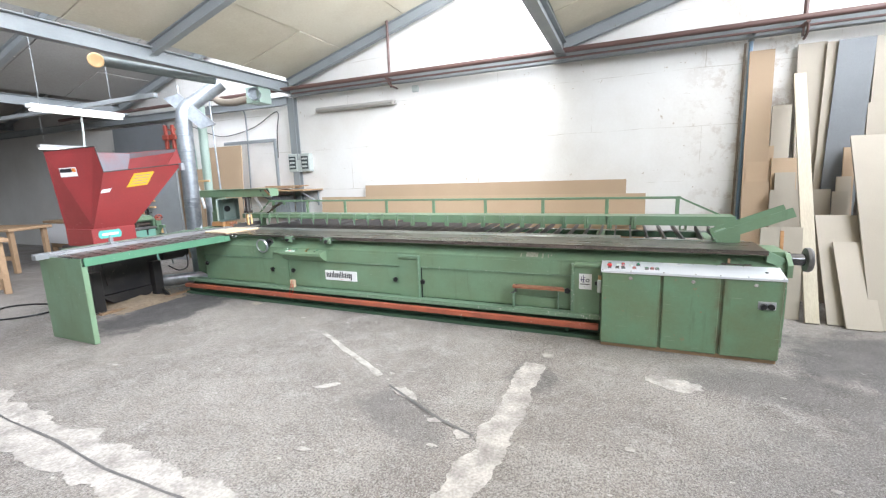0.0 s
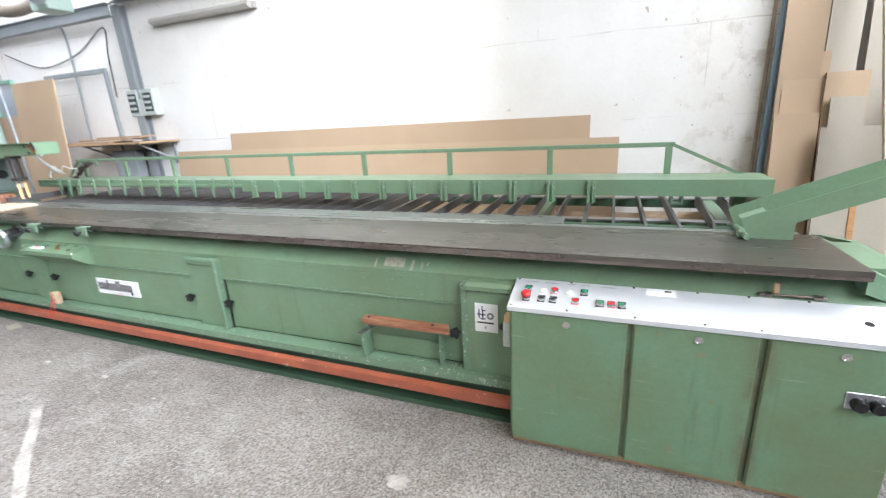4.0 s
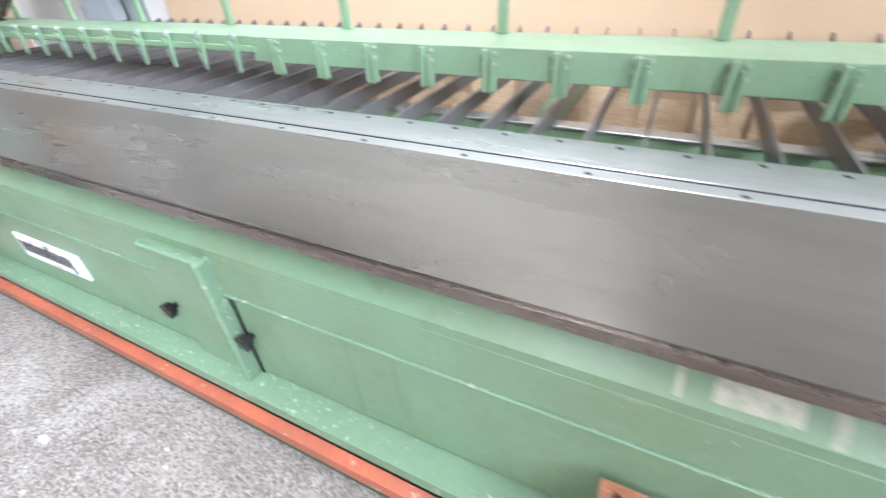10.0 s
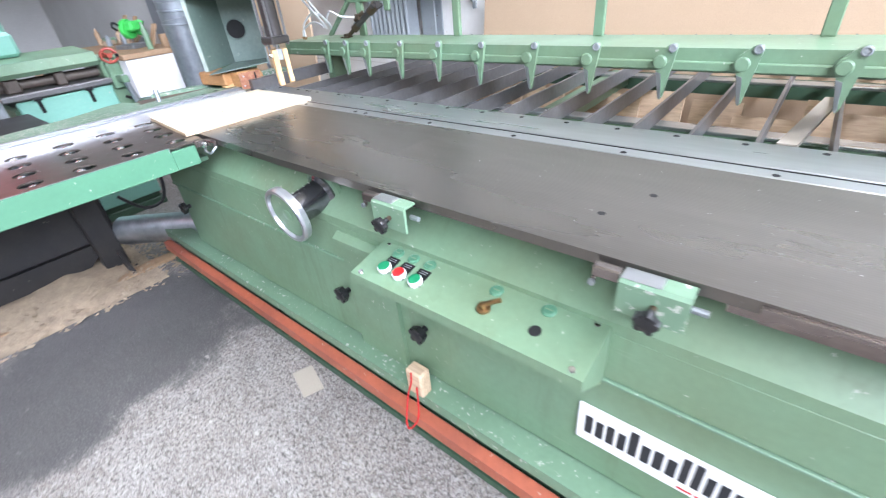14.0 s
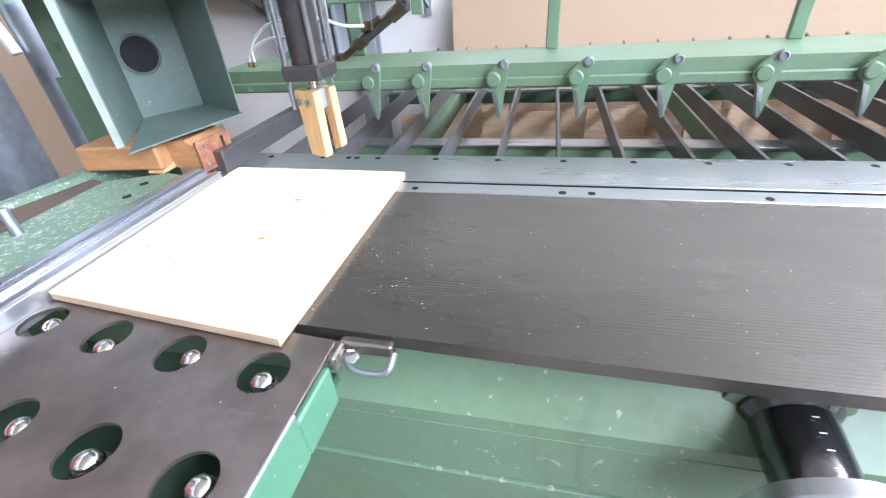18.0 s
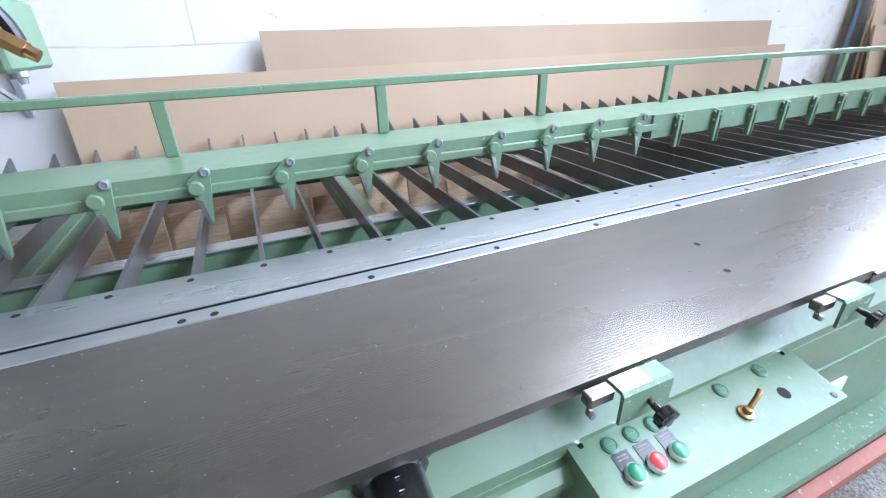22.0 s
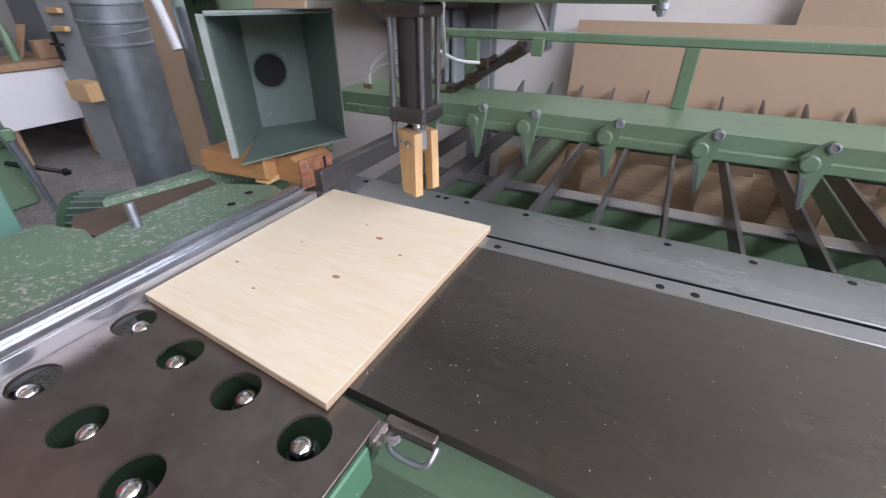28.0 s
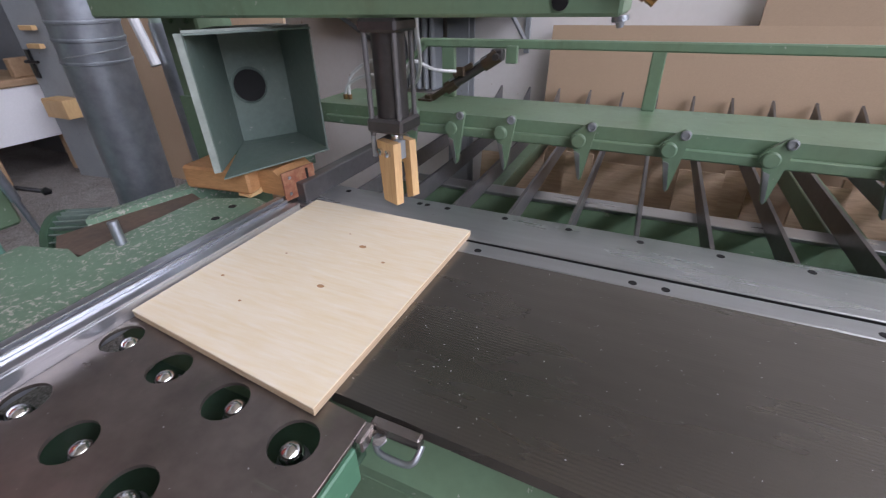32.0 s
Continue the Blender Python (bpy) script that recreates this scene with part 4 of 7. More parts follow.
box_r = part("end_box", Shape().prism([(5.10, 0.238), (5.10, 0.68), (5.08, 0.695), (5.08, 0.715), (5.10, 0.73), (5.158, 0.73), (5.158, 0.238)], "x", 0.06, 0.29), GREEN, saw)
part("panel_gap", Shape().box(0.022, 0.045, 5.150, 5.157, 0.238, 0.60, 0.001), DARK, saw)
part("box_flange", Shape().box(0.026, 0.06, 5.10, 5.158, 0.238, 0.715, 0.004), GREEN_WORN, box_r)
cover_l = part("left_cover", Shape().prism([(5.142, 0.238), (5.142, 0.65), (5.122, 0.665), (5.122, 0.685), (5.142, 0.70), (5.158, 0.70), (5.158, 0.238)], "x", -3.695, -3.478), GREEN, saw)
star_knob("knob", (-3.73, 5.158, 0.45), (0, -1, 0), saw)
star_knob("knob", (-3.385, 5.158, 0.45), (0, -1, 0), saw)
star_knob("knob", (-4.93, 5.158, 0.47), (0, -1, 0), saw)

# pull handle with a wooden grip
grip = part("pull_handle", Shape().box(-0.519, -0.098, 5.138, 5.15, 0.249, 0.352, 0.003), GREEN, saw)
part("handle_arm", Shape().prism([(-0.556, 5.034), (-0.518, 5.030), (-0.494, 5.137), (-0.530, 5.137)], "z", 0.394, 0.401).prism([(5.034, 0.394), (5.137, 0.394), (5.137, 0.240), (5.060, 0.240), (5.034, 0.345)], "x", -0.532, -0.525), GREEN_WORN, grip, "bent green handle arm")
part("worn_plate", Shape().prism([(-0.554, 5.036), (-0.519, 5.032), (-0.497, 5.120), (-0.530, 5.120)], "z", 0.4012, 0.4024), SLAT_STEEL, grip, "bare grey top of the handle arm")
part("handle_arm", Shape().box(-0.097, -0.088, 5.085, 5.15, 0.249, 0.443, 0.003), GREEN_WORN, grip, "bent green handle arm")
part("arm_post", Shape().cyl((-0.512, 5.098, 0.4025), (-0.512, 5.098, 0.445), 0.010, n=12), SLAT_STEEL, grip)
part("grip", Shape().prism([(-0.536, 5.072), (-0.030, 5.068), (-0.054, 5.128), (-0.540, 5.128)], "z", 0.445, 0.473), WOOD_RED, grip, "worn reddish wooden grip")
part("base_tray", Shape().box(-0.505, -0.101, 5.070, 5.137, 0.2385, 0.2475, 0.003), GREEN_WORN, grip)
for x in (-0.505, -0.131):
    part("grip_screw", Shape().cyl((x, 5.100, 0.472), (x, 5.100, 0.477), 0.008, n=10), PLASTIC, grip)
star_knob("knob", (-0.005, 5.125, 0.45), (0, -1, 0), saw)

# small operating box with buttons
op = part("button_box", Shape().prism([(5.15, 0.730), (5.020, 0.700), (5.020, 0.672), (5.125, 0.592), (5.15, 0.592)], "x", -3.487, -2.862), GREEN, saw)
SL = Vector((0, 0.14, 0.03)).normalized()
UPN = Vector((0, -0.03, 0.14)).normalized()


def on_box(x, d, h=0.0):
    return Vector((x, 5.020, 0.700)) + SL * d + UPN * h


for x, m in ((-3.406, BTN_TEAL), (-3.355, BTN_RED), (-3.302, BTN_TEAL)):
    p = on_box(x, 0.050)
    part("legend_plate", Shape().sheet(on_box(x - 0.018, 0.040, 0.0005), (0.036, 0, 0), SL * 0.052, 0.002), PLASTIC, op)
    for k in range(2):
        part("legend_mark", Shape().sheet(on_box(x - 0.011, 0.078 + 0.006 * k, 0.0026), (0.022, 0, 0), SL * 0.0022, 0.0005), INK_GREY, op)
    part("button_ring", Shape().lathe(p, UPN, [(0.0185, 0), (0.0185, 0.010), (0.0155, 0.013)], 18), WHITE_PLASTIC, op)
    part("button", Shape().lathe(p, UPN, [(0.0155, 0.008), (0.0155, 0.0145), (0.011, 0.016)], 18), m, op)
for x, d in ((-3.411, 0.108), (-3.358, 0.110), (-3.304, 0.110), (-3.111, 0.113), (-2.985, 0.115)):
    part("round_cap", Shape().lathe(on_box(x, d), UPN, [(0.017, 0), (0.0165, 0.004), (0.012, 0.0065), (0.011, 0.0055)], 18), GREEN_DEEP, op)
    part("cap_slot", Shape().sheet(on_box(x - 0.008, d - 0.0015, 0.0062), (0.016, 0, 0), SL * 0.003, 0.001), GREEN, op)
tog = part("toggle_switch", Shape().lathe(on_box(-3.11, 0.057), UPN, [(0.016, 0), (0.016, 0.006), (0.009, 0.008), (0.008, 0.018), (0.004, 0.02)], 12), BRASS, op, "worn brass toggle switch")
part("toggle_lever", Shape().tube([on_box(-3.11, 0.057, 0.016), on_box(-3.085, 0.065, 0.03), on_box(-3.07, 0.072, 0.036)], 0.0055), BRASS, tog)
part("empty_hole", Shape().lathe(on_box(-2.987, 0.058, 0.0005), UPN, [(0.014, 0), (0.013, 0.0012)], 18), DARK, op)
for x in (-3.462, -2.888):
    for d in (0.014, 0.128):
        part("box_screw", Shape().lathe(on_box(x, d), UPN, [(0.008, 0), (0.006, 0.003)], 10), CHROME, op)
part("string_block", Shape().box(-3.415, -3.350, 5.075, 5.120, 0.238, 0.335, 0.006), OFFCUT, saw, "small wooden wedge tied with red string")
part("red_string", Shape().tube([(-3.385, 5.073, 0.335), (-3.39, 5.071, 0.29), (-3.395, 5.055, 0.245), (-3.385, 5.022, 0.16), (-3.365, 5.018, 0.15), (-3.345, 5.04, 0.20), (-3.365, 5.069, 0.29)], 0.003, 6), BTN_RED, saw)

# stop clamps on the edge rail
for x in (-3.388, -2.795):
    y = front_y(x) - 0.002
    c = part("stop_clamp", Shape().prism([(y - 0.042, TZ - 0.072), (y - 0.042, TZ - 0.012), (y - 0.036, TZ - 0.006), (y - 0.002, TZ - 0.006), (y - 0.002, TZ - 0.0115), (y - 0.035, TZ - 0.012), (y - 0.036, TZ - 0.072)], "x", x - 0.054, x + 0.054), GREEN_WORN, saw, "bent green stop clamp with worn paint")
    part("worn_top", Shape().box(x - 0.053, x + 0.010, y - 0.037, y - 0.003, TZ - 0.0058, TZ - 0.0046, 0.0005), BRIGHT_STEEL, c, "bare worn top of the clamp")
    part("clamp_jaw", Shape().box(x - 0.106, x - 0.056, y - 0.026, y - 0.002, TZ - 0.030, TZ - 0.007, 0.003).box(x - 0.106, x - 0.098, y - 0.026, y - 0.016, TZ - 0.046, TZ - 0.030, 0.002), EDGE_STEEL, c, "browned steel clamp jaw")
    part("jaw_screw", Shape().lathe((x - 0.102, y - 0.026, TZ - 0.040), (0, -1, 0), [(0.006, 0), (0.006, 0.006), (0.003, 0.007)], 10), ZINC, c)
    part("clamp_screw", Shape().cyl((x + 0.005, y - 0.036, TZ - 0.040), (x + 0.005, y - 0.072, TZ - 0.046), 0.006, n=10), GREASE, c)
    part("threaded_end", Shape().cyl((x + 0.054, y - 0.020, TZ - 0.036), (x + 0.078, y - 0.020, TZ - 0.036), 0.006, n=10), ZINC, c)
    star_knob("clamp_knob", (x + 0.005, y - 0.052, TZ - 0.042), (0, -1, -0.15), c, 0.72)

# pale traces of removed labels on the sloped shoulder
for k, (x, d, w, h) in enumerate(((-0.47, 0.035, 0.010, 0.05), (-0.40, 0.04, 0.020, 0.02), (-0.36, 0.022, 0.12, 0.055), (-0.255, 0.03, 0.018, 0.06), (-0.20, 0.04, 0.012, 0.04), (-0.17, 0.035, 0.012, 0.025))):
    down, d = Vector((0, -0.088, -0.086)).normalized(), d + 0.030
    part("label_trace", Shape().sheet(Vector((x - w / 2, 5.238, 0.828)) + down * (d + h) + Vector((0, -0.0006, 0.0006)), (w, 0, 0), -down * h, 0.0006), LABEL_GLUE, saw, "pale glue trace of a removed label")

# left hand wheel on the front
part("wheel_flange", Shape().lathe((-3.797, 5.215, 0.786), (0, -1, -0.14), [(0.078, 0), (0.078, 0.014), (0.066, 0.018)], 28), GREEN, saw, "round green flange behind the hand wheel")
hub = part("height_wheel", Shape().lathe((-3.797, 5.21, 0.785), (0, -1, -0.14), [(0.06, 0), (0.062, 0.02), (0.05, 0.03), (0.047, 0.12), (0.05, 0.138), (0.02, 0.14)], 28), DRUM, saw, "polished dark drum with a bright steel rim")
for k in range(5):
    part("drum_mark", Shape().box(-0.004, 0.004, -0.0009, 0.0009, 0, 0.0008, 0.0003).moved(pose(-3.797, 5.175 - 0.02 * k, 0.8335 - 0.0028 * k, -8, 0, 0)), PAPER, hub, "worn white scale mark")
part("rim", Shape().lathe((-3.80, 5.075, 0.766), (0, -1, -0.12), [(0.055, -0.012), (0.088, 0.0), (0.091, 0.018), (0.087, 0.026), (0.077, 0.026), (0.074, 0.014), (0.02, 0.010)], 36), ALU, hub, "bright steel rim")
part("face", Shape().lathe((-3.80, 5.073, 0.766), (0, -1, -0.12), [(0.074, 0.008), (0.072, 0.0150), (0.02, 0.0135)], 36), GREEN, hub)
part("face_nut", Shape().lathe((-3.80, 5.066, 0.765), (0, -1, -0.12), [(0.02, 0), (0.02, 0.008), (0.012, 0.01)], 20), GREEN, hub)

# right hand wheel at the end
hub2 = part("end_wheel", Shape().lathe((1.735, 5.30, 0.80), (1, 0, 0), [(0.062, 0), (0.062, 0.015), (0.05, 0.02), (0.05, 0.13), (0.06, 0.14), (0.02, 0.15)], 26), DRUM, saw, "dark steel hub with a disc")
part("rim", Shape().lathe((1.85, 5.30, 0.80), (1, 0, 0), [(0.06, 0.0), (0.098, 0.008), (0.102, 0.03), (0.095, 0.045), (0.03, 0.04)], 32), SLAT_STEEL, hub2, "grey steel disc of the end hand wheel")

# dark round plates let into the table, and screw holes
for x, y in ((0.515, 5.522), (1.195, 5.478)):
    pl = part("round_plate", Shape().lathe((x, y, TZ - 0.004), (0, 0, 1), [(0.058, 0), (0.058, 0.0052), (0.054, 0.0055), (0.053, 0.0045), (0.03, 0.0046)], 30), TABLE_STEEL, saw)
    part("plate_bolt", Shape().lathe((x, y, TZ + 0.0015), (0, 0, 1), [(0.014, 0), (0.012, 0.001)], 16), SLAT_STEEL, pl)
hole = part("screw_hole", Shape().lathe((0, 0, 0), (0, 0, 1), [(0.0085, 0), (0.0075, 0.0008)], 12), DARK, saw)
hole.location = (-4.091, 5.618, TZ + 0.0012)
for x in (-4.42, -4.031, -3.699, -3.361, -3.03, -2.70, -2.37, -2.04, -1.71, -1.38, -1.05, -0.72, -0.39, -0.06, 0.27):
    share(hole, pose(x, 5.618, TZ + 0.0012))
for x in (*np.arange(-4.90, 0.42, 0.1627), -4.660, -4.636):
    share(hole, pose(x, 5.796, TZ + 0.0022))
for x, y in ((-2.890, 5.402), (-2.952, 5.276)):
    share(hole, pose(x, y, TZ - 0.0002))

# signs on the front
sign = part("name_plate", Shape().box(-2.905, -2.446, 5.148, 5.1575, 0.358, 0.478, 0.002), PAPER, saw, "white aluminium name plate with black letters")


def lettering(name, text, size, m, mat, parent, align="CENTER", bold=0.0, depth=0.0006, squeeze=1.0):
    """Raised print in the built-in font, as a mesh."""
    cu = bpy.data.curves.new(name, "FONT")
    cu.body, cu.size, cu.align_x, cu.align_y, cu.extrude, cu.offset = text, size, align, "CENTER", depth, bold
    tmp = bpy.data.objects.new(name, cu)
    me = bpy.data.meshes.new_from_object(tmp)
    bpy.data.objects.remove(tmp)
    me.name = name
    me.materials.clear()
    me.materials.append(mat)
    ob = new(name, me)
    ob.parent = parent
    ob.matrix_basis = m @ Matrix.Diagonal((squeeze, 1, 1, 1))
    return ob


# the word mark as plain dark bars
wx = -2.885
for kind, w in (("low", 0.042), ("low", 0.042), ("tall", 0.044), ("low", 0.045), ("tall", 0.016), ("tall", 0.016), ("dot", 0.016), ("low", 0.042), ("deep", 0.046)):
    z0, z1 = (0.371 if kind == "deep" else 0.392), (0.471 if kind == "tall" else 0.450)
    m = Shape().box(wx, wx + (0.015 if w < 0.02 else w * 0.40), 5.1464, 5.1478, z0 + (0.02 if kind == "deep" else 0), z1, 0.0005)
    if w > 0.02:
        m.box(wx + w * 0.60, wx + w, 5.1464, 5.1478, z0, 0.446, 0.0005)
    part("print_shape", m, INK, sign)
    wx += w + 0.0075
part("red_mark", Shape().box(-2.68, -2.65, 5.1468, 5.1482, 0.368, 0.373, 0.0002).box(-2.645, -2.635, 5.1468, 5.1482, 0.368, 0.373, 0.0002), BTN_RED, sign)
lot = part("lot_card", Shape().box(0.100, 0.215, 5.0955, 5.0995, 0.475, 0.625, 0.001), PAPER, saw, "white card with a blue and grey emblem")
part("emblem", Shape().box(0.113, 0.153, 5.0947, 5.0959, 0.564, 0.571, 0).box(0.119, 0.125, 5.0947, 5.0959, 0.549, 0.596, 0).box(0.137, 0.143, 5.0947, 5.0959, 0.539, 0.588, 0)
     .box(0.137, 0.155, 5.0947, 5.0959, 0.587, 0.593, 0).box(0.135, 0.141, 5.0947, 5.0959, 0.593, 0.612, 0).box(0.128, 0.155, 5.0947, 5.0959, 0.543, 0.548, 0), INK_BLUE, lot)
part("emblem_ring", Shape().add([(0.178 + r * math.cos(i * math.pi / 12), 5.0949, 0.562 + r * math.sin(i * math.pi / 12)) for r in (0.018, 0.008) for i in range(24)],
                                [(i, (i + 1) % 24, 24 + (i + 1) % 24, 24 + i) for i in range(24)]), INK_GREY, lot)
part("print_bar", Shape().box(0.112, 0.195, 5.0947, 5.0959, 0.521, 0.529, 0), INK, lot)
lettering("lot_number", "5", 0.022, pose(0.153, 5.0949, 0.499, 90, 0, 0), INK_GREY, lot)

# ---------------------------------------------------------------- slatted support behind the table
rack = thing("slat_table", "support of upright dark steel slats behind the saw table", "support table")
slat = part("slat", Shape().prism([(5.845, 0.852), (5.875, 0.872), (7.17, 0.872), (7.36, 0.945), (7.36, 0.83), (7.15, 0.812), (5.95, 0.812), (5.83, 0.838)], "x", -0.005, 0.005), SLAT_STEEL, rack)
slat.location.x = -4.921
right_slat = None
for k in range(1, 40):
    x = -4.921 + k * 0.1656
    if x < 0.45:
        share(slat, pose(x, 0, 0))
    elif x < 1.12:
        if right_slat is None:
            right_slat = part("slat", Shape().prism([(5.735, 0.838), (5.765, 0.850), (5.755, 0.862), (5.78, 0.872), (7.17, 0.872), (7.36, 0.945), (7.36, 0.83), (7.15, 0.812), (5.95, 0.812)], "x", -0.008, 0.008), SLAT_STEEL, rack)
            right_slat.location.x = x
        else:
            share(right_slat, pose(x, 0, 0))
for y, z in ((6.18, 0.811), (6.95, 0.811)):
    part("cross_bar", Shape().box(-5.0, 1.5, y - 0.035, y + 0.035, z - 0.012, z, 0.002), BRIGHT_STEEL, rack, "grey flat steel bar under the slats")
part("front_bar", Shape().box(-5.0, 1.5, 5.87, 5.90, 0.60, 0.812, 0.003), GREEN, rack)
part("back_panel", Shape().box(-5.0, 1.5, 6.15, 6.165, 0.44, 0.798, 0.002), GREEN, rack, "deep green sheet under the steel bar")
for x in (-4.6, -3.55, -2.2, -1.0, 0.2, 1.35):
    part("support_post", Shape().box(x - 0.03, x + 0.03, 6.30, 6.36, 0.0, 0.78, 0.004), GREEN, rack)
    part("support_arm", Shape().box(x - 0.045, x + 0.045, 6.17, 7.1, 0.72, 0.798, 0.003), GREEN, rack)
random.seed(3)
x, k = -4.85, 0
while x < 1.4:
    w = random.uniform(0.09, 0.26)
    y, top = 6.72 + 0.05 * (k % 3), random.uniform(0.66, 0.75)
    solid("stored_plank", Shape().sheet((x, y, 0.0), (w - 0.006, 0, 0), (random.uniform(-0.02, 0.02), 0.16, top), 0.022), OFFCUT, "rough pale plank stored upright under the slats", "plank", "planks under the slats")
    x, k = x + w, k + 1
for k in range(9):
    solid("flat_offcut", Shape().sheet((-4.7 + k * 0.66, 6.08, 0.40 + 0.02 * (k % 3)), (0.52, 0.02, 0.0), (0.03, 0.55, 0.015), 0.02), OFFCUT, "pale offcut lying on the supports under the slats", "offcut", "offcuts under the slats")
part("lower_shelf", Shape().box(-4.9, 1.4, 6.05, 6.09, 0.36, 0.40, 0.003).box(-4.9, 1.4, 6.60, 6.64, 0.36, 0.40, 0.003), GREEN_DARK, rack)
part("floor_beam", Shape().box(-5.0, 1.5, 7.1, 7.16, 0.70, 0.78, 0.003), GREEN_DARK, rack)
solid("loose_strip", Shape().sheet((-2.73, 6.06, 0.812), (0.05, 0.0, 0), (0.085, 0.60, 0.0), 0.014), MDF_PALE, "loose pale wooden strip lying between the slats", "wood strip")

# ---------------------------------------------------------------- pressure beam with fingers and guard rail
beam = thing("pressure_beam", "green pressure beam with fingers and a guard rail", "machine guard")
part("beam_box", Shape().prism([(6.11, 1.07), (6.40, 1.07), (6.40, 1.0), (6.39, 1.0), (6.39, 1.06), (6.12, 1.06), (6.12, 0.972), (6.11, 0.972)], "x", -2.30, 1.52), GREEN, beam)
part("beam_box", Shape().prism([(6.122, 1.07), (6.40, 1.07), (6.40, 1.02), (6.39, 1.02), (6.39, 1.06), (6.132, 1.06), (6.132, 1.0), (6.122, 1.0)], "x", -5.26, -2.302), GREEN, beam)
part("beam_end", Shape().box(1.47, 1.52, 6.122, 6.385, 0.93, 1.058, 0.003), GREEN, beam)
part("finger_bar", Shape().box(-5.20, -2.28, 6.106, 6.122, 1.005, 1.033, 0.003), GREEN, beam)
POSTS = (-4.129, -3.42, -2.70, -1.955, -1.212, -0.465, 0.28, 1.013)
rail = part("guard_rail", Shape().box(-4.93, 1.045, 6.36, 6.385, 1.24, 1.268, 0.004), GREEN, beam)
part("rail_brace", Shape().sheet((1.03, 6.36, 1.265), (0, 0.02, 0), (0.40, 0, -0.195), 0.02), GREEN, beam)
part("rail_brace", Shape().sheet((-4.915, 6.36, 1.255), (0, 0.02, 0), (-0.22, 0, -0.18), -0.02), GREEN, beam)
for x in POSTS:
    part("rail_post", Shape().box(x - 0.02, x + 0.02, 6.36, 6.382, 1.07, 1.241, 0.003), GREEN, beam)
part("rail_tab", Shape().box(-4.60, -4.56, 6.345, 6.362, 1.195, 1.25, 0.003), GREEN, beam)
part("rail_post", Shape().box(-4.845, -4.795, 6.362, 6.384, 1.07, 1.241, 0.003), GREEN, beam)
finger = part("finger", Shape().prism([(-0.036, -0.014), (-0.036, 0.004), (-0.026, 0.018), (0.006, 0.046), (0.018, 0.052), (0.028, 0.050), (0.034, 0.040), (0.030, 0.020), (0.018, -0.060), (0.010, -0.115), (0.004, -0.122), (-0.002, -0.115), (-0.022, -0.030)][::-1], "y", -0.008, 0.006)
              .lathe((-0.012, -0.002, -0.004), (0, -1, 0), [(0.021, 0), (0.021, 0.012), (0.017, 0.015)], 20), GREEN, beam)
bolt = part("finger_bolt", Shape().lathe((0.020, -0.006, 0.038), (0, -1, 0), [(0.013, 0), (0.013, 0.008), (0.009, 0.010), (0.0085, 0.006)], 12), STEEL_GREY, finger, "grey steel bolt")
tip = part("finger_tip", Shape().prism([(-0.020, -0.034), (-0.004, -0.040), (0.007, -0.112), (0.004, -0.1205), (-0.001, -0.1145)], "y", -0.011, -0.0085), BRIGHT_STEEL, finger)
FINGERS = [-4.842, -4.679, -4.514, -4.281, -4.046, -3.817, -3.573, -3.334, -3.087, -2.86, -2.63, -2.40]
finger.location = (FINGERS[0], 6.098, 1.036)
for x in FINGERS[1:]:
    f2 = share(finger, pose(x, 6.098, 1.036))
    share(bolt, Matrix(), f2)
    share(tip, Matrix(), f2)
bracket = part("bracket", Shape().box(-0.026, -0.008, -0.022, 0.0, -0.115, 0.025, 0.002).box(-0.026, 0.026, -0.004, 0.0, -0.115, 0.03, 0.002).box(0.006, 0.012, -0.02, 0.0, -0.12, 0.0, 0.001), GREEN, beam)
bbolt = part("bracket_bolt", Shape().cyl((0.017, -0.004, 0.015), (0.017, -0.014, 0.015), 0.006, n=8).cyl((0.017, -0.004, -0.02), (0.017, -0.014, -0.02), 0.006, n=8)
             .cyl((-0.030, -0.004, 0.015), (-0.030, -0.014, 0.015), 0.006, n=8).cyl((-0.030, -0.004, -0.02), (-0.030, -0.014, -0.02), 0.006, n=8), STEEL_GREY, bracket)
BR = [-2.15 + 0.2473 * k for k in range(12)]
bracket.location = (BR[0], 6.108, 1.04)
for x in BR[1:]:
    b2 = share(bracket, pose(x, 6.108, 1.04))
    share(bbolt, Matrix(), b2)
part("end_block", Shape().box(1.02, 1.035, 6.13, 6.2, 0.925, 0.972, 0.002).box(1.075, 1.09, 6.13, 6.2, 0.925, 0.972, 0.002).box(1.02, 1.09, 6.13, 6.2, 0.918, 0.925, 0.001), GREEN, beam)
for x in (1.19, 1.31):
    part("end_plate_bar", Shape().prism([(5.74, 0.868), (5.78, 0.905), (6.35, 0.955), (6.35, 0.895), (5.80, 0.845)], "x", x - 0.006, x + 0.006), SLAT_STEEL, beam, "thick dark steel guide bar")
part("support_leg", Shape().box(-5.0, -4.94, 6.2, 6.3, 0.0, 1.06, 0.004), GREEN, beam)
part("support_leg", Shape().box(1.36, 1.42, 6.2, 6.3, 0.0, 1.06, 0.004), GREEN, beam)

# off-cut chute at the end of the table
chute = thing("offcut_chute", "green sheet steel chute tilted above the table end", "chute")
c0, c1 = Vector((1.27, 0, 0.905)), Vector((1.83, 0, 1.137))
cd = c1 - c0
cu = Vector((-cd.z, 0, cd.x)).normalized()
part("near_wall", Shape().sheet(c0 + Vector((0, 5.495, 0)), cd, cu * 0.085, 0.004), GREEN, chute)
part("far_wall", Shape().sheet(c0 + Vector((0, 5.665, 0)) - cd * 0.02, cd, cu * 0.105, 0.004), GREEN, chute)
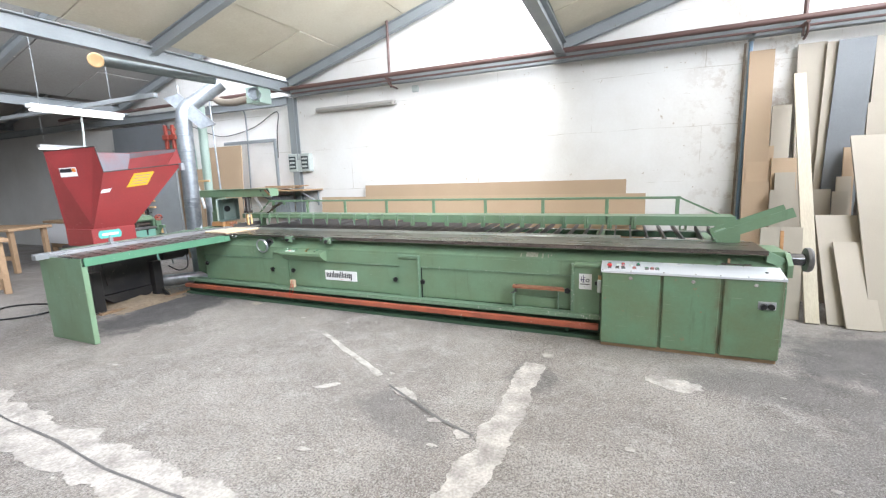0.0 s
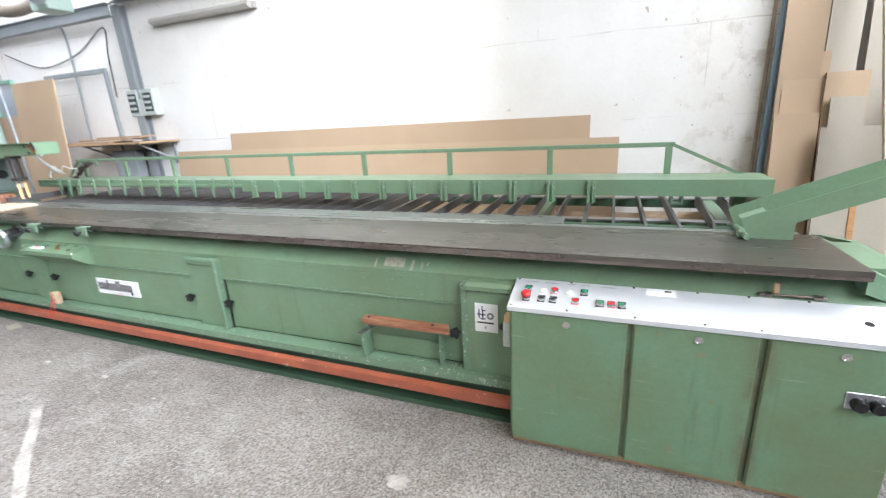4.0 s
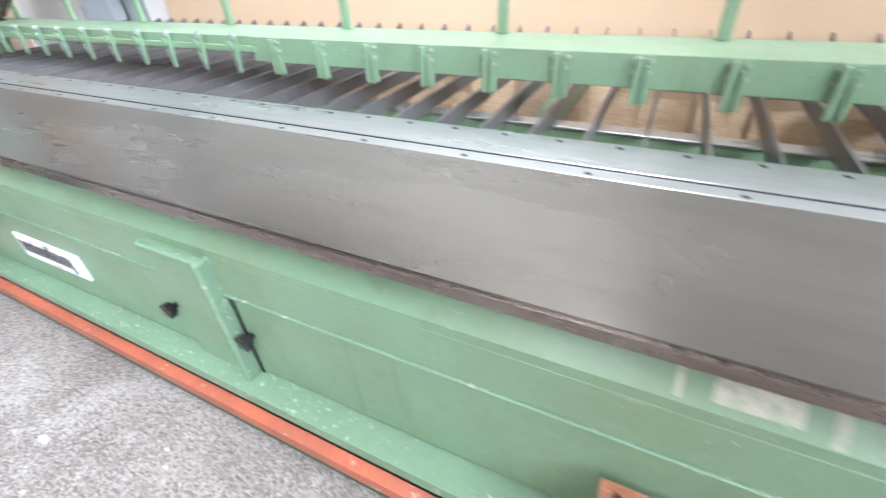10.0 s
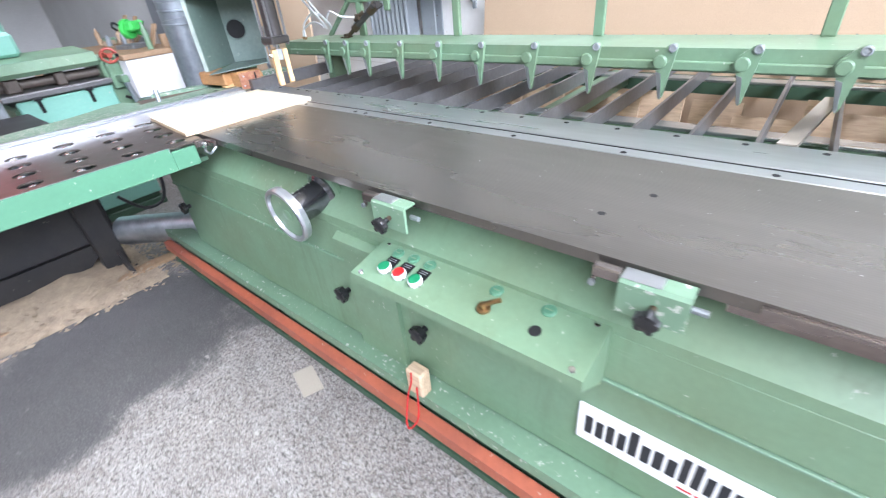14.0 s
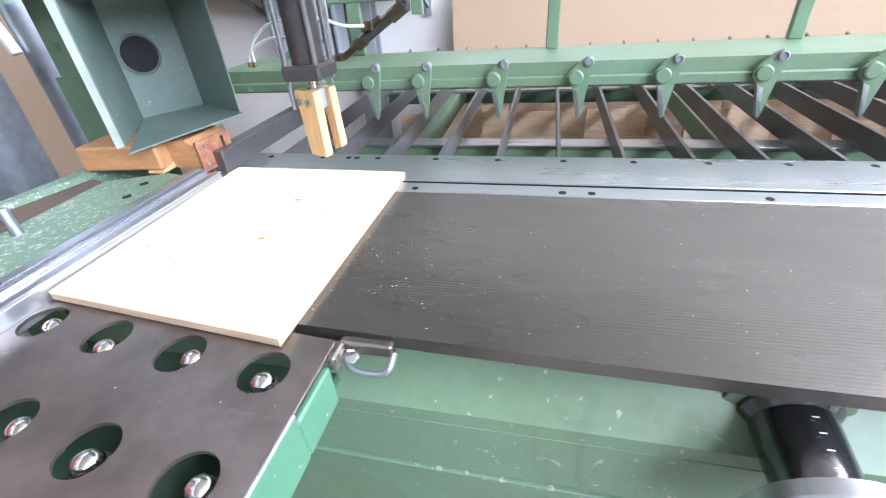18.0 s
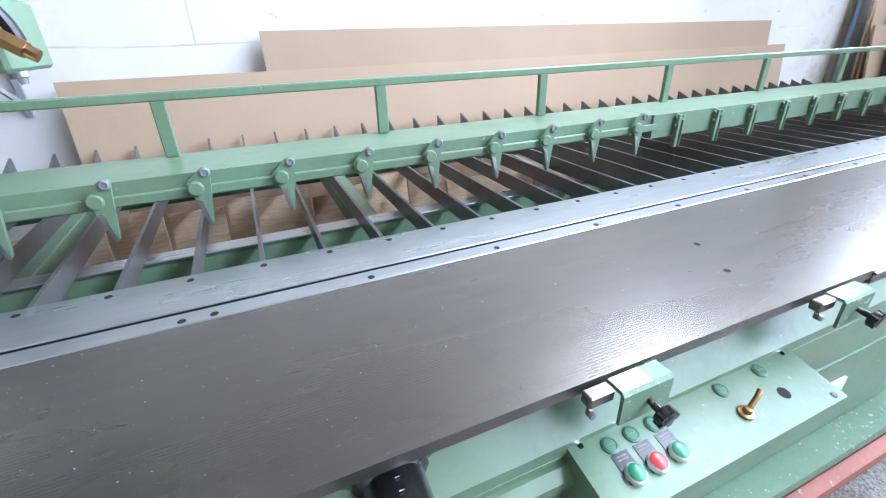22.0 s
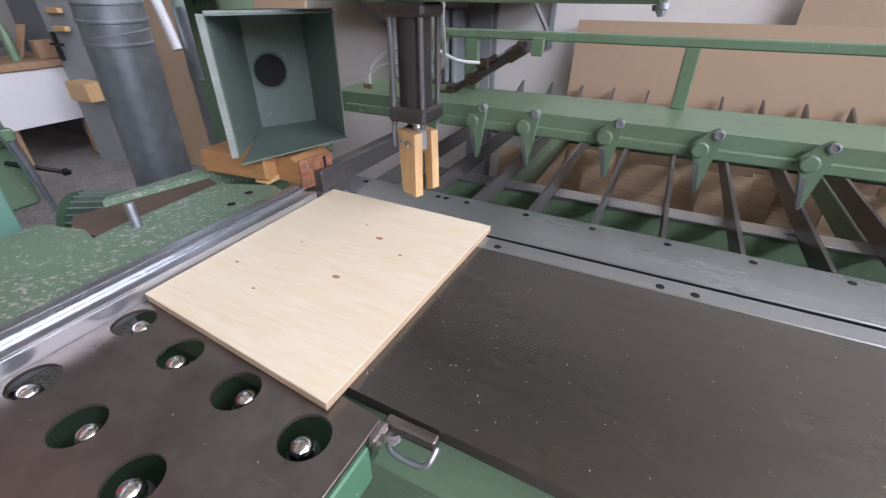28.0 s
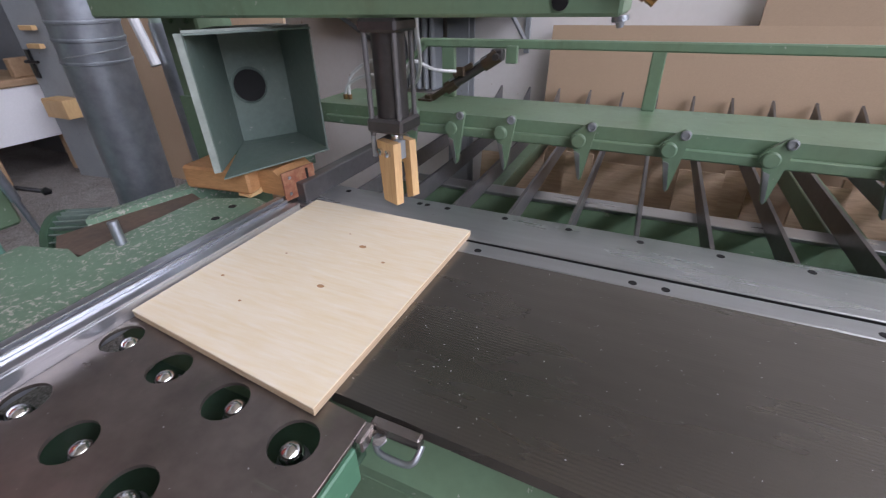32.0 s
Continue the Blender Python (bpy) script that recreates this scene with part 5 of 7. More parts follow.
part("bottom", Shape().sheet(c0 + Vector((0, 5.495, 0)), cd, Vector((0, 0.17, 0)), 0.004), GREEN, chute)
part("lower_lip", Shape().sheet(c0 + Vector((0, 5.49, 0)) + cu * 0.085, cd * 0.16, Vector((0, 0.06, 0.004)), 0.004), GREEN_WORN, chute)
part("hinge", Shape().cyl(c0 + Vector((-0.01, 5.46, 0.005)), c0 + Vector((-0.01, 5.70, 0.005)), 0.013, n=12).box(1.235, 1.30, 5.50, 5.54, TZ, 0.925, 0.003), GREEN_WORN, chute)
part("chute_foot", Shape().prism([(1.30, TZ), (1.44, TZ), (1.44, 0.975), (1.30, 0.915)], "y", 5.50, 5.506), GREEN, chute)

# ---------------------------------------------------------------- control cabinet
cab = thing("control_cabinet", "green steel control cabinet with three doors", "control cabinet")
CX0, CX1, CY = 0.305, 1.645, 4.928
part("cabinet_body", Shape().prism([(CY + 0.02, 0.04), (CY + 0.02, 0.697), (5.135, 0.738), (5.135, 0.04)], "x", CX0, CX1), GREEN_RUSTY, cab)
part("plinth", Shape().box(CX0 + 0.01, CX1 - 0.01, CY + 0.03, 5.13, 0.0, 0.04, 0.002), BENCH_WOOD, cab)
W = (CX1 - CX0) / 3
for k in range(3):
    a, b = ((0.312, 0.777), (0.796, 1.215), (1.236, 1.640))[k]
    d = part("door", Shape().box(a, b, CY, CY + 0.019, 0.035, 0.690, 0.008), GREEN_RUSTY, cab)
    part("lock", Shape().lathe(((a + b) / 2 + (0.015 if k else 0.0), CY, 0.648), (0, -1, 0), [(0.015, 0), (0.015, 0.004), (0.010, 0.005), (0.009, 0.002), (0.002, 0.002)], 18), CHROME, d)
top = part("panel_plate", Shape().prism([(CY - 0.005, 0.702), (5.135, 0.753), (5.135, 0.757), (CY - 0.006, 0.706)], "x", CX0 - 0.005, CX1 + 0.005), PANEL_ALU, cab, "bright aluminium control panel")
part("panel_lip", Shape().prism([(CY - 0.007, 0.707), (CY - 0.003, 0.707), (CY - 0.003, 0.688), (CY - 0.007, 0.688)], "x", CX0 - 0.005, CX1 + 0.005), PANEL_ALU, cab)
PS = Vector((0, 5.135 - CY + 0.006, 0.051)).normalized()
PN = Vector((0, -PS.z, PS.y))


def on_panel(x, d, h=0.0):
    return Vector((x, CY - 0.006, 0.706)) + PS * d + PN * h


def push_button(x, d, plate, ring, cap, style="flat"):
    b = part("legend_plate", Shape().sheet(on_panel(x - 0.0155, d - 0.019, 0.0004), (0.031, 0, 0), PS * 0.046, 0.002), plate, cab)
    part("button_ring", Shape().lathe(on_panel(x, d), PN, [(0.0168, 0.002), (0.0165, 0.007), (0.0145, 0.012), (0.0122, 0.0125), (0.0112, 0.010)], 20), ring, b)
    if style == "mushroom":
        part("mushroom", Shape().lathe(on_panel(x, d), PN, [(0.010, 0.006), (0.010, 0.022), (0.0215, 0.024), (0.0215, 0.030), (0.016, 0.036), (0.004, 0.038)], 24), cap, b, "large red mushroom button")
    elif style == "key":
        part("turn_knob", Shape().lathe(on_panel(x, d), PN, [(0.0105, 0.008), (0.010, 0.017), (0.006, 0.019)], 18), cap, b)
    else:
        part("button", Shape().lathe(on_panel(x, d), PN, [(0.0112, 0.006), (0.0112, 0.0105), (0.008, 0.0115)], 18), cap, b)


push_button(0.367, 0.139, PLASTIC, RING_METAL, BTN_GREEN)
push_button(0.370, 0.070, PLASTIC, RING_METAL, BTN_RED, "mushroom")
push_button(0.481, 0.137, BTN_PINK, RING_METAL, BTN_RED, "key")
push_button(0.433, 0.073, PLASTIC, RING_METAL, PLASTIC)
push_button(0.482, 0.073, PLASTIC, RING_METAL, PLASTIC)
push_button(0.604, 0.142, PLASTIC, RING_METAL, BTN_GREEN, "key")
push_button(0.572, 0.076, BTN_PINK, RING_METAL, BTN_RED)
push_button(0.670, 0.077, PLASTIC, RING_METAL, BTN_TEAL)
push_button(0.712, 0.077, BTN_PINK, RING_METAL, BTN_RED)
push_button(0.753, 0.078, PLASTIC, RING_METAL, BTN_TEAL)
for x in (0.434, 0.543):
    part("indicator_lamp", Shape().lathe(on_panel(x, 0.135), PN, [(0.016, 0), (0.015, 0.006), (0.008, 0.010)], 18), BTN_WHITE, cab)
TILT_PANEL = Matrix.Rotation(math.atan2(PS.z, PS.y), 4, "X")
for text, x in (("HAUPTSCHALTER", 0.375), ("HANDSTEUERUNG", 0.462), ("VORRITZER", 0.546), ("KREISSÄGE", 0.606), ("BREITENANSCHLAG", 0.700)):
    lettering("engraving", text, 0.0085, Matrix.Translation(on_panel(x, 0.198, 0.0004)) @ TILT_PANEL, INK_GREY, cab, depth=0.0002, squeeze=0.8)
part("maker_plate", Shape().sheet(on_panel(0.845, 0.165, 0.0005), (0.11, 0, 0), PS * 0.048, 0.001), PAPER, cab)
part("maker_mark", Shape().sheet(on_panel(0.915, 0.196, 0.0016), (0.025, 0, 0), PS * 0.010, 0.0005), INK, cab)
part("knock_hole", Shape().lathe(on_panel(1.54, 0.11, 0.0003), PN, [(0.014, 0), (0.013, 0.0008)], 18), DARK, cab)
for x in (0.315, 0.545, 0.80, 1.035, 1.21, 1.40, 1.63):
    for d in (0.013, 0.212):
        part("panel_screw", Shape().lathe(on_panel(x, d), PN, [(0.006, 0), (0.005, 0.0025)], 10), CHROME, cab)
sock = part("socket_plate", Shape().box(1.475, 1.595, CY - 0.004, CY, 0.455, 0.52, 0.002), ALU, cab)
for x in (1.51, 1.56):
    part("socket", Shape().lathe((x, CY - 0.004, 0.482), (0, -1, 0), [(0.022, 0), (0.024, 0.02), (0.019, 0.03), (0.012, 0.028)], 18), PLASTIC, sock)
spanner = thing("spanner", "dark open-ended spanner lying behind the control panel", "spanner")
part("shank", Shape().tube([(1.285, 5.150, 0.766), (1.42, 5.150, 0.766)], 0.006), EDGE_STEEL, spanner)
for x, sgn in ((1.275, -1), (1.43, 1)):
    part("jaw", Shape().cyl((x, 5.150, 0.760), (x, 5.150, 0.772), 0.017, n=16).box(x + sgn * 0.008, x + sgn * 0.03, 5.137, 5.143, 0.760, 0.772, 0.002).box(x + sgn * 0.008, x + sgn * 0.03, 5.157, 5.163, 0.760, 0.772, 0.002), EDGE_STEEL, spanner)
solid("wood_peg", Shape().box(1.290, 1.310, 5.145, 5.16, 0.7725, 0.815, 0.003), BENCH_WOOD, "small wooden peg standing beside the spanner", "peg")
part("rear_shelf", Shape().box(0.31, 1.64, 5.136, 5.148, 0.70, 0.758, 0.002), GREEN, cab)
switch = part("side_switch", Shape().box(CX0 - 0.035, CX0, 4.965, 5.020, 0.485, 0.605, 0.004), GREY_PLASTIC, cab, "grey rotary switch on the cabinet side")
part("switch_knob", Shape().lathe((CX0 - 0.035, 5.00, 0.565), (-1, 0, 0), [(0.018, 0), (0.018, 0.016), (0.012, 0.022)], 14), PLASTIC, switch)
part("switch_block", Shape().box(CX0 - 0.03, CX0, 4.970, 5.015, 0.6055, 0.638, 0.003), WOOD_PALE, switch)


# ---------------------------------------------------------------- roller plate table at the left end
side = thing("ball_table", "side table with a brown steel plate and ball casters", "roller table")
PX0, PX1, PY0, PY1, PZ = -4.928, -4.403, 3.39, 5.134, 0.893
COLS, ROWS_Y = 4, 12
DX, DY = 0.1383, 0.1458
s = Shape()
n = 24
skew = -0.09
for j in range(ROWS_Y):
    for i in range(COLS):
        cx, cy = -4.888 + i * DX, 5.103 - j * DY + skew * i * DX
        a0 = PX0 if i == 0 else cx - DX / 2
        a1 = PX1 if i == COLS - 1 else cx + DX / 2
        rim, outer = [], []
        for k in range(n):
            side_k, w = divmod(k, n // 4)
            w = 2 * w / (n // 4) - 1
            ex, ey = ((1, w), (-w, 1), (-1, -w), (w, -1))[side_k]
            t = math.atan2(ey, ex)
            rim.append((cx + 0.0345 * math.cos(t), cy + 0.0345 * math.sin(t)))
            px = cx + ex * (a1 - cx if ex > 0 else cx - a0)
            outer.append((px, cy + ey * DY / 2 + skew * (px - cx)))
        base = len(s.v)
        s.v += [(x, y, PZ) for x, y in rim] + [(x, y, PZ) for x, y in outer] + [(x, y, PZ - 0.006) for x, y in rim]
        s.f += [(base + k, base + n + k, base + n + (k + 1) % n, base + (k + 1) % n) for k in range(n)]
        s.f += [(base + k, base + (k + 1) % n, base + 2 * n + (k + 1) % n, base + 2 * n + k) for k in range(n)]
seen, remap, verts = {}, [], []
for p in s.v:
    key = tuple(round(c * 4000 + 0.37) for c in p)
    if key not in seen:
        seen[key] = len(verts)
        verts.append(p)
    remap.append(seen[key])
s.v, s.f = verts, [tuple(remap[i] for i in face) for face in s.f]
part("plate", s, PLATE_STEEL, side, "brown steel plate with round holes")
part("tray", Shape().box(PX0, PX1 - 0.01, PY0 + 0.02, PY1, PZ - 0.085, PZ - 0.07, 0.002), GREEN_DARK, side)
ball = part("ball", Shape().lathe((0, 0, -0.022), (0, 0, 1), [(0.017 * math.sin(k * math.pi / 12) + 0.0003, 0.005 + 0.017 * (1 - math.cos(k * math.pi / 12))) for k in range(13)], 20), CHROME, side, "polished steel ball")
cup = part("ball_cup", Shape().lathe((0, 0, -0.05), (0, 0, 1), [(0.0215, 0), (0.0215, 0.042), (0.0185, 0.045), (0.017, 0.041)], 18), ZINC, ball)
first = True
for j in range(ROWS_Y):
    for i in range(COLS):
        ox, oy = ((0.012, 0.002), (0.003, -0.013), (0.015, 0.001), (0.0, -0.008))[(i + j) % 4]
        m = pose(-4.888 + i * DX + ox, 5.103 - j * DY + skew * i * DX + oy, PZ - 0.016)
        if first:
            ball.matrix_basis = m
            first = False
        else:
            share(cup, Matrix(), share(ball, m))
part("apron", Shape().box(PX1 - 0.012, PX1 + 0.004, PY0, 5.013, PZ - 0.085, PZ - 0.0005, 0.002).box(PX1 - 0.012, PX1 + 0.004, 5.013, 5.10, PZ - 0.085, PZ - 0.016, 0.003).box(PX1 - 0.03, PX1 - 0.012, PY0, 5.10, PZ - 0.085, PZ - 0.079, 0.002), GREEN_DEEP, side, "deep green apron with chipped paint")
part("worn_edge", Shape().box(PX1 + 0.0005, PX1 + 0.0042, PY0, 5.012, PZ - 0.0004, PZ + 0.0012, 0.0005).box(PX1 + 0.0005, PX1 + 0.0046, 5.009, 5.0125, PZ - 0.018, PZ - 0.0006, 0.0005), BRIGHT_STEEL, side, "bare bright edge of the apron")
part("plate_edge", Shape().box(PX1 - 0.008, PX1 + 0.0015, 5.0135, 5.132, PZ - 0.008, PZ - 0.0005, 0.001), EDGE_STEEL, side)
part("end_leg", Shape().box(-5.13, PX1 + 0.004, PY0 - 0.03, PY0 - 0.018, 0.01, PZ - 0.004, 0.003), GREEN, side)
part("leg_flange", Shape().box(PX1 - 0.008, PX1 + 0.004, PY0 - 0.018, PY0 + 0.02, 0.01, PZ - 0.0865, 0.002), GREEN, side)
part("leg_flange", Shape().box(-5.13, -5.118, PY0 - 0.018, PY0 + 0.03, 0.01, PZ - 0.01, 0.002), GREEN, side)
fence = part("stop_fence", Shape().box(-5.005, -4.929, 3.25, 5.62, PZ - 0.02, PZ + 0.028, 0.002), ALU, side, "grooved aluminium stop fence")
part("fence_ridge", Shape().box(-4.977, -4.970, 3.25, 5.62, PZ + 0.028, PZ + 0.036, 0.001), ALU, fence)
part("fence_ridge", Shape().box(-5.005, -4.984, 3.25, 5.62, PZ + 0.028, PZ + 0.040, 0.001), ALU, fence)
part("fence_ridge", Shape().box(-4.948, -4.929, 3.25, 5.62, PZ + 0.028, PZ + 0.033, 0.001), ALU, fence)
stop = part("stop_slider", Shape().box(-5.03, -4.93, 3.95, 4.02, PZ + 0.03, PZ + 0.055, 0.004).box(-4.99, -4.96, 3.96, 4.0, PZ + 0.055, PZ + 0.11, 0.003).cyl((-4.975, 3.98, PZ + 0.09), (-5.06, 4.02, PZ + 0.13), 0.008), STEEL_GREY, side)
part("hinge_bolt", Shape().lathe((-4.386, 5.134, PZ - 0.022), (0.5, -0.8, 0.2), [(0.012, 0), (0.012, 0.012), (0.008, 0.014)], 6), CHROME, side)
part("hinge_block", Shape().box(-4.400, -4.322, 5.134, 5.150, PZ - 0.026, PZ - 0.004, 0.003).box(-4.403, -4.390, 5.10, 5.134, PZ - 0.026, PZ - 0.001, 0.003), EDGE_STEEL, side)
part("hinge_hook", Shape().tube([(-4.392, 5.130, PZ - 0.034), (-4.378, 5.120, PZ - 0.042), (-4.341, 5.120, PZ - 0.044), (-4.326, 5.124, PZ - 0.036), (-4.322, 5.142, PZ - 0.022)], 0.0045), ZINC, side)

# green arm behind the fence with a motor
arm = thing("fence_carrier", "green chipped machine arm with an electric motor", "machine arm")
part("arm_top", Shape().prism([(-5.007, 3.6), (-5.007, 5.59), (-5.077, 5.607), (-5.216, 5.545), (-5.209, 5.30), (-5.195, 5.215), (-5.256, 5.228), (-5.376, 5.195), (-5.368, 5.115), (-5.32, 5.03), (-5.27, 4.9), (-5.22, 4.6), (-5.20, 3.6)], "z", 0.84, 0.923), GREEN_CHIPPED, arm, "flat green top with heavily chipped paint")
part("arm_back", Shape().prism([(-5.378, 5.345), (-5.358, 5.325), (-5.296, 5.575), (-5.28, 6.1), (-5.35, 6.1), (-5.345, 5.60)], "z", 0.84, 0.930), GREEN_CHIPPED, arm)
part("arm_channel", Shape().prism([(-5.374, 5.262), (-5.30, 5.222), (-5.20, 5.232), (-5.212, 5.55), (-5.2975, 5.578)], "z", 0.82, 0.914), RUSTY_CHANNEL, arm)
motor = part("motor", Shape().lathe((-5.51, 5.41, 0.80), (0.87, 0.49, 0), [(0.030, -0.118), (0.078, -0.114), (0.092, -0.106), (0.094, -0.094), (0.094, -0.084), (0.076, -0.082), (0.076, 0.030), (0.086, 0.032), (0.084, 0.046), (0.045, 0.058)], 36), GREEN_DARK, arm, "dark green motor with cooling fins")
fin = None
for k in range(28):
    t = k * math.pi / 14
    m = Matrix.Translation((-5.51, 5.41, 0.80)) @ Matrix.Rotation(-1.058, 4, "Z") @ Matrix.Rotation(t, 4, "Y")
    if fin is None:
        fin = part("cooling_fin", Shape().box(-0.0024, 0.0024, -0.081, 0.031, 0.074, 0.093, 0.001), GREEN_HOOD, motor)
        fin.matrix_basis = m
    else:
        share(fin, m)
part("pin", Shape().cyl((-5.166, 5.292, 0.915), (-5.176, 5.297, 0.976), 0.011, n=14), ZINC, arm)
for y in (5.47, 5.54):
    part("arm_hole", Shape().lathe((-5.06 - 0.25 * (y - 5.42), y, 0.9232), (0, 0, 1), [(0.011, 0), (0.010, 0.0008)], 12), DARK, arm)
part("arm_leg", Shape().box(-5.30, -5.14, 5.26, 5.46, 0.0, 0.82, 0.005), GREEN, arm)

# plywood board on the table
PLY_OUT = [(-4.922, 5.150), (-4.472, 5.108), (-4.461, 5.676), (-4.927, 5.684)]
ply = thing("plywood_board", "pale spruce plywood board lying across both tables", "board")
part("face", Shape().prism(PLY_OUT, "z", PZ + 0.0155, PZ + 0.018), PLY, ply)
part("core", Shape().prism(PLY_OUT, "z", PZ + 0.0025, PZ + 0.0154), PLY_EDGE, ply)
for x, y, r in ((-4.658, 5.510, 0.006), (-4.648, 5.348, 0.0055), (-4.58, 5.47, 0.003), (-4.86, 5.30, 0.003), (-4.76, 5.25, 0.0025), (-4.72, 5.55, 0.002), (-4.80, 5.42, 0.002)):
    part("knot", Shape().add([(x + 1.5 * r * math.cos(k * 0.524), y + r * math.sin(k * 0.524), PZ + 0.0182) for k in range(12)], [tuple(range(12))]), WOOD_ORANGE, ply)

# dust hood on wooden blocks
hood = thing("dust_hood", "open green sheet steel dust hood with a round outlet", "dust hood")
ha, hb = Vector((-5.108, 5.550, 0)), Vector((-4.962, 5.802, 0))
hd = (hb - ha).normalized()
hn = Vector((-hd.y, hd.x, 0))
HZ0, HZ1, HW, HD = 1.014, 1.337, (hb - ha).length, 0.26


def hood_sheet(p, u, v):
    return Shape().sheet(p, u, v, 0.004)


base = ha + Vector((0, 0, HZ0))
up = Vector((0, 0, HZ1 - HZ0))
TAPER = hd * HW * 0.40
part("back_wall", hood_sheet(base + hn * HD + TAPER, hd * HW - TAPER, up), GREEN_HOOD, hood)
part("side_wall", hood_sheet(base, hn * HD + TAPER, up), GREEN_HOOD, hood)
part("side_wall", hood_sheet(base + hd * HW, hn * HD, up), GREEN_HOOD, hood)
for low, name in ((Vector((0, 0, -0.012)), "bottom"), (up, "top")):
    q = [base + low - hn * 0.02, base + low + hd * HW - hn * 0.02 + Vector((0, 0, 0.022 if name == "bottom" else 0)), base + low + hd * HW + hn * HD + Vector((0, 0, 0.012 if name == "bottom" else 0)), base + low + TAPER + hn * HD + Vector((0, 0, 0.012 if name == "bottom" else 0))]
    part(name, Shape().add(q + [p - Vector((0, 0, 0.004)) for p in q], [(0, 1, 2, 3), (7, 6, 5, 4), (0, 4, 5, 1), (1, 5, 6, 2), (2, 6, 7, 3), (3, 7, 4, 0)]), GREEN_HOOD, hood)
part("front_flange", Shape().sheet(base - hn * 0.004, -hd * 0.016, up, 0.004).sheet(base - hn * 0.004 + up, hd * HW, Vector((0, 0, 0.006)), 0.004), RIM_GREEN, hood)
oc = base + hn * (HD - 0.006) + hd * HW * 0.60 + up * 0.50
part("outlet_ring", Shape().lathe(oc, -hn, [(0.053, -0.01), (0.053, 0.003), (0.049, 0.005), (0.048, -0.03)], 28), GREEN_HOOD, hood)
part("outlet_dark", Shape().lathe(oc, -hn, [(0.046, 0.001), (0.045, 0.003)], 28), DARK, hood)
blk = thing("support_blocks", "orange-brown wooden blocks under the dust hood", "wooden block")
part("block", Shape().box(-5.315, -5.09, 5.590, 5.72, 0.931, 0.996, 0.006).moved(Matrix.Translation((-5.2, 5.65, 0)) @ Matrix.Rotation(0.12, 4, "Z") @ Matrix.Translation((5.2, -5.65, 0))), WOOD_ORANGE, blk)
part("block", Shape().prism([(-5.10, 0.924), (-4.999, 0.924), (-4.999, 0.972), (-5.03, 0.995), (-5.082, 0.995)], "y", 5.645, 5.775), WOOD_ORANGE, blk)
part("wedge", Shape().prism([(5.60, 0.924), (5.70, 0.924), (5.70, 0.95), (5.60, 0.93)], "x", -5.13, -5.085), WOOD_PALE, blk)
part("slotted_plate", Shape().sheet((-4.994, 5.640, 0.912), (0.018, 0.108, 0.0), (0, 0.0, 0.080), -0.006), WOOD_RED, blk, "reddish slotted plate with two screws")
part("plate_slot", Shape().sheet((-4.9795, 5.718, 0.935), (0.0012, 0.007, 0), (0, 0, 0.05), -0.0075), DARK, blk)
for y, z in ((5.655, 0.93), (5.66, 0.975)):
    part("plate_screw", Shape().lathe((-4.991 + 0.167 * (y - 5.64), y, z), (1, -0.16, 0), [(0.005, 0), (0.004, 0.002)], 10), ZINC, blk)

# frame that carries the pneumatic press
frame_arm = thing("press_frame", "green steel portal with a pneumatic press", "press")
part("column", Shape().box(-5.60, -5.44, 5.86, 6.00, 0.0, 1.47, 0.006), GREEN, frame_arm)
part("column_foot", Shape().prism([(-5.60, 0.86), (-5.30, 0.86), (-5.30, 0.92), (-5.43, 1.12), (-5.60, 1.12)], "y", 5.845, 5.858), GREEN, frame_arm)
part("top_arm", Shape().box(-5.60, -4.20, 5.66, 5.86, 1.362, 1.47, 0.006), GREEN, frame_arm)
part("top_plate", Shape().box(-5.2, -4.2, 5.62, 5.82, 1.471, 1.478, 0.002), GREEN_WORN, frame_arm)
for x in (-5.57, -5.50):
    for z in (1.05, 1.2, 1.35):
        part("bolt", Shape().lathe((x + 0.02, 5.858, z), (0, -1, 0), [(0.012, 0), (0.012, 0.01), (0.006, 0.011)], 8), GREEN, frame_arm)
cyl = part("cylinder", Shape().cyl((-4.665, 5.70, 1.15), (-4.665, 5.70, 1.362), 0.036, n=26), PRESS_STEEL, frame_arm, "dark grey pneumatic cylinder")
for dx, dy in ((-0.036, -0.036), (0.036, -0.036), (0.036, 0.036), (-0.036, 0.036)):
    part("tie_rod", Shape().cyl((-4.665 + dx, 5.70 + dy, 1.12), (-4.665 + dx, 5.70 + dy, 1.362), 0.006, n=10), SLAT_STEEL, cyl)
part("end_cap", Shape().box(-4.712, -4.618, 5.653, 5.747, 1.128, 1.16, 0.006), PRESS_STEEL, cyl)
part("end_cap", Shape().box(-4.712, -4.618, 5.653, 5.747, 1.335, 1.3615, 0.006), PRESS_STEEL, cyl)
part("piston_rod", Shape().cyl((-4.665, 5.70, 1.08), (-4.665, 5.70, 1.13), 0.010, n=14), CHROME, cyl)
part("guide_rod", Shape().cyl((-4.72, 5.69, 1.06), (-4.72, 5.69, 1.2), 0.006, n=10), ZINC, cyl)
FK = pose(-4.660, 5.70, 1.105, 0, 0, -22)
press = part("press_fork", Shape().prism([(-0.034, 0), (0.030, 0), (0.028, -0.152), (-0.024, -0.152)], "y", -0.036, -0.014).moved(FK), WOOD_PALE, frame_arm, "pale wooden press fork")
part("back_prong", Shape().prism([(-0.028, 0), (0.030, 0), (0.034, -0.140), (0.010, -0.150), (0.004, -0.06), (-0.018, -0.05)], "y", 0.012, 0.032).moved(FK), WOOD_PALE, press)
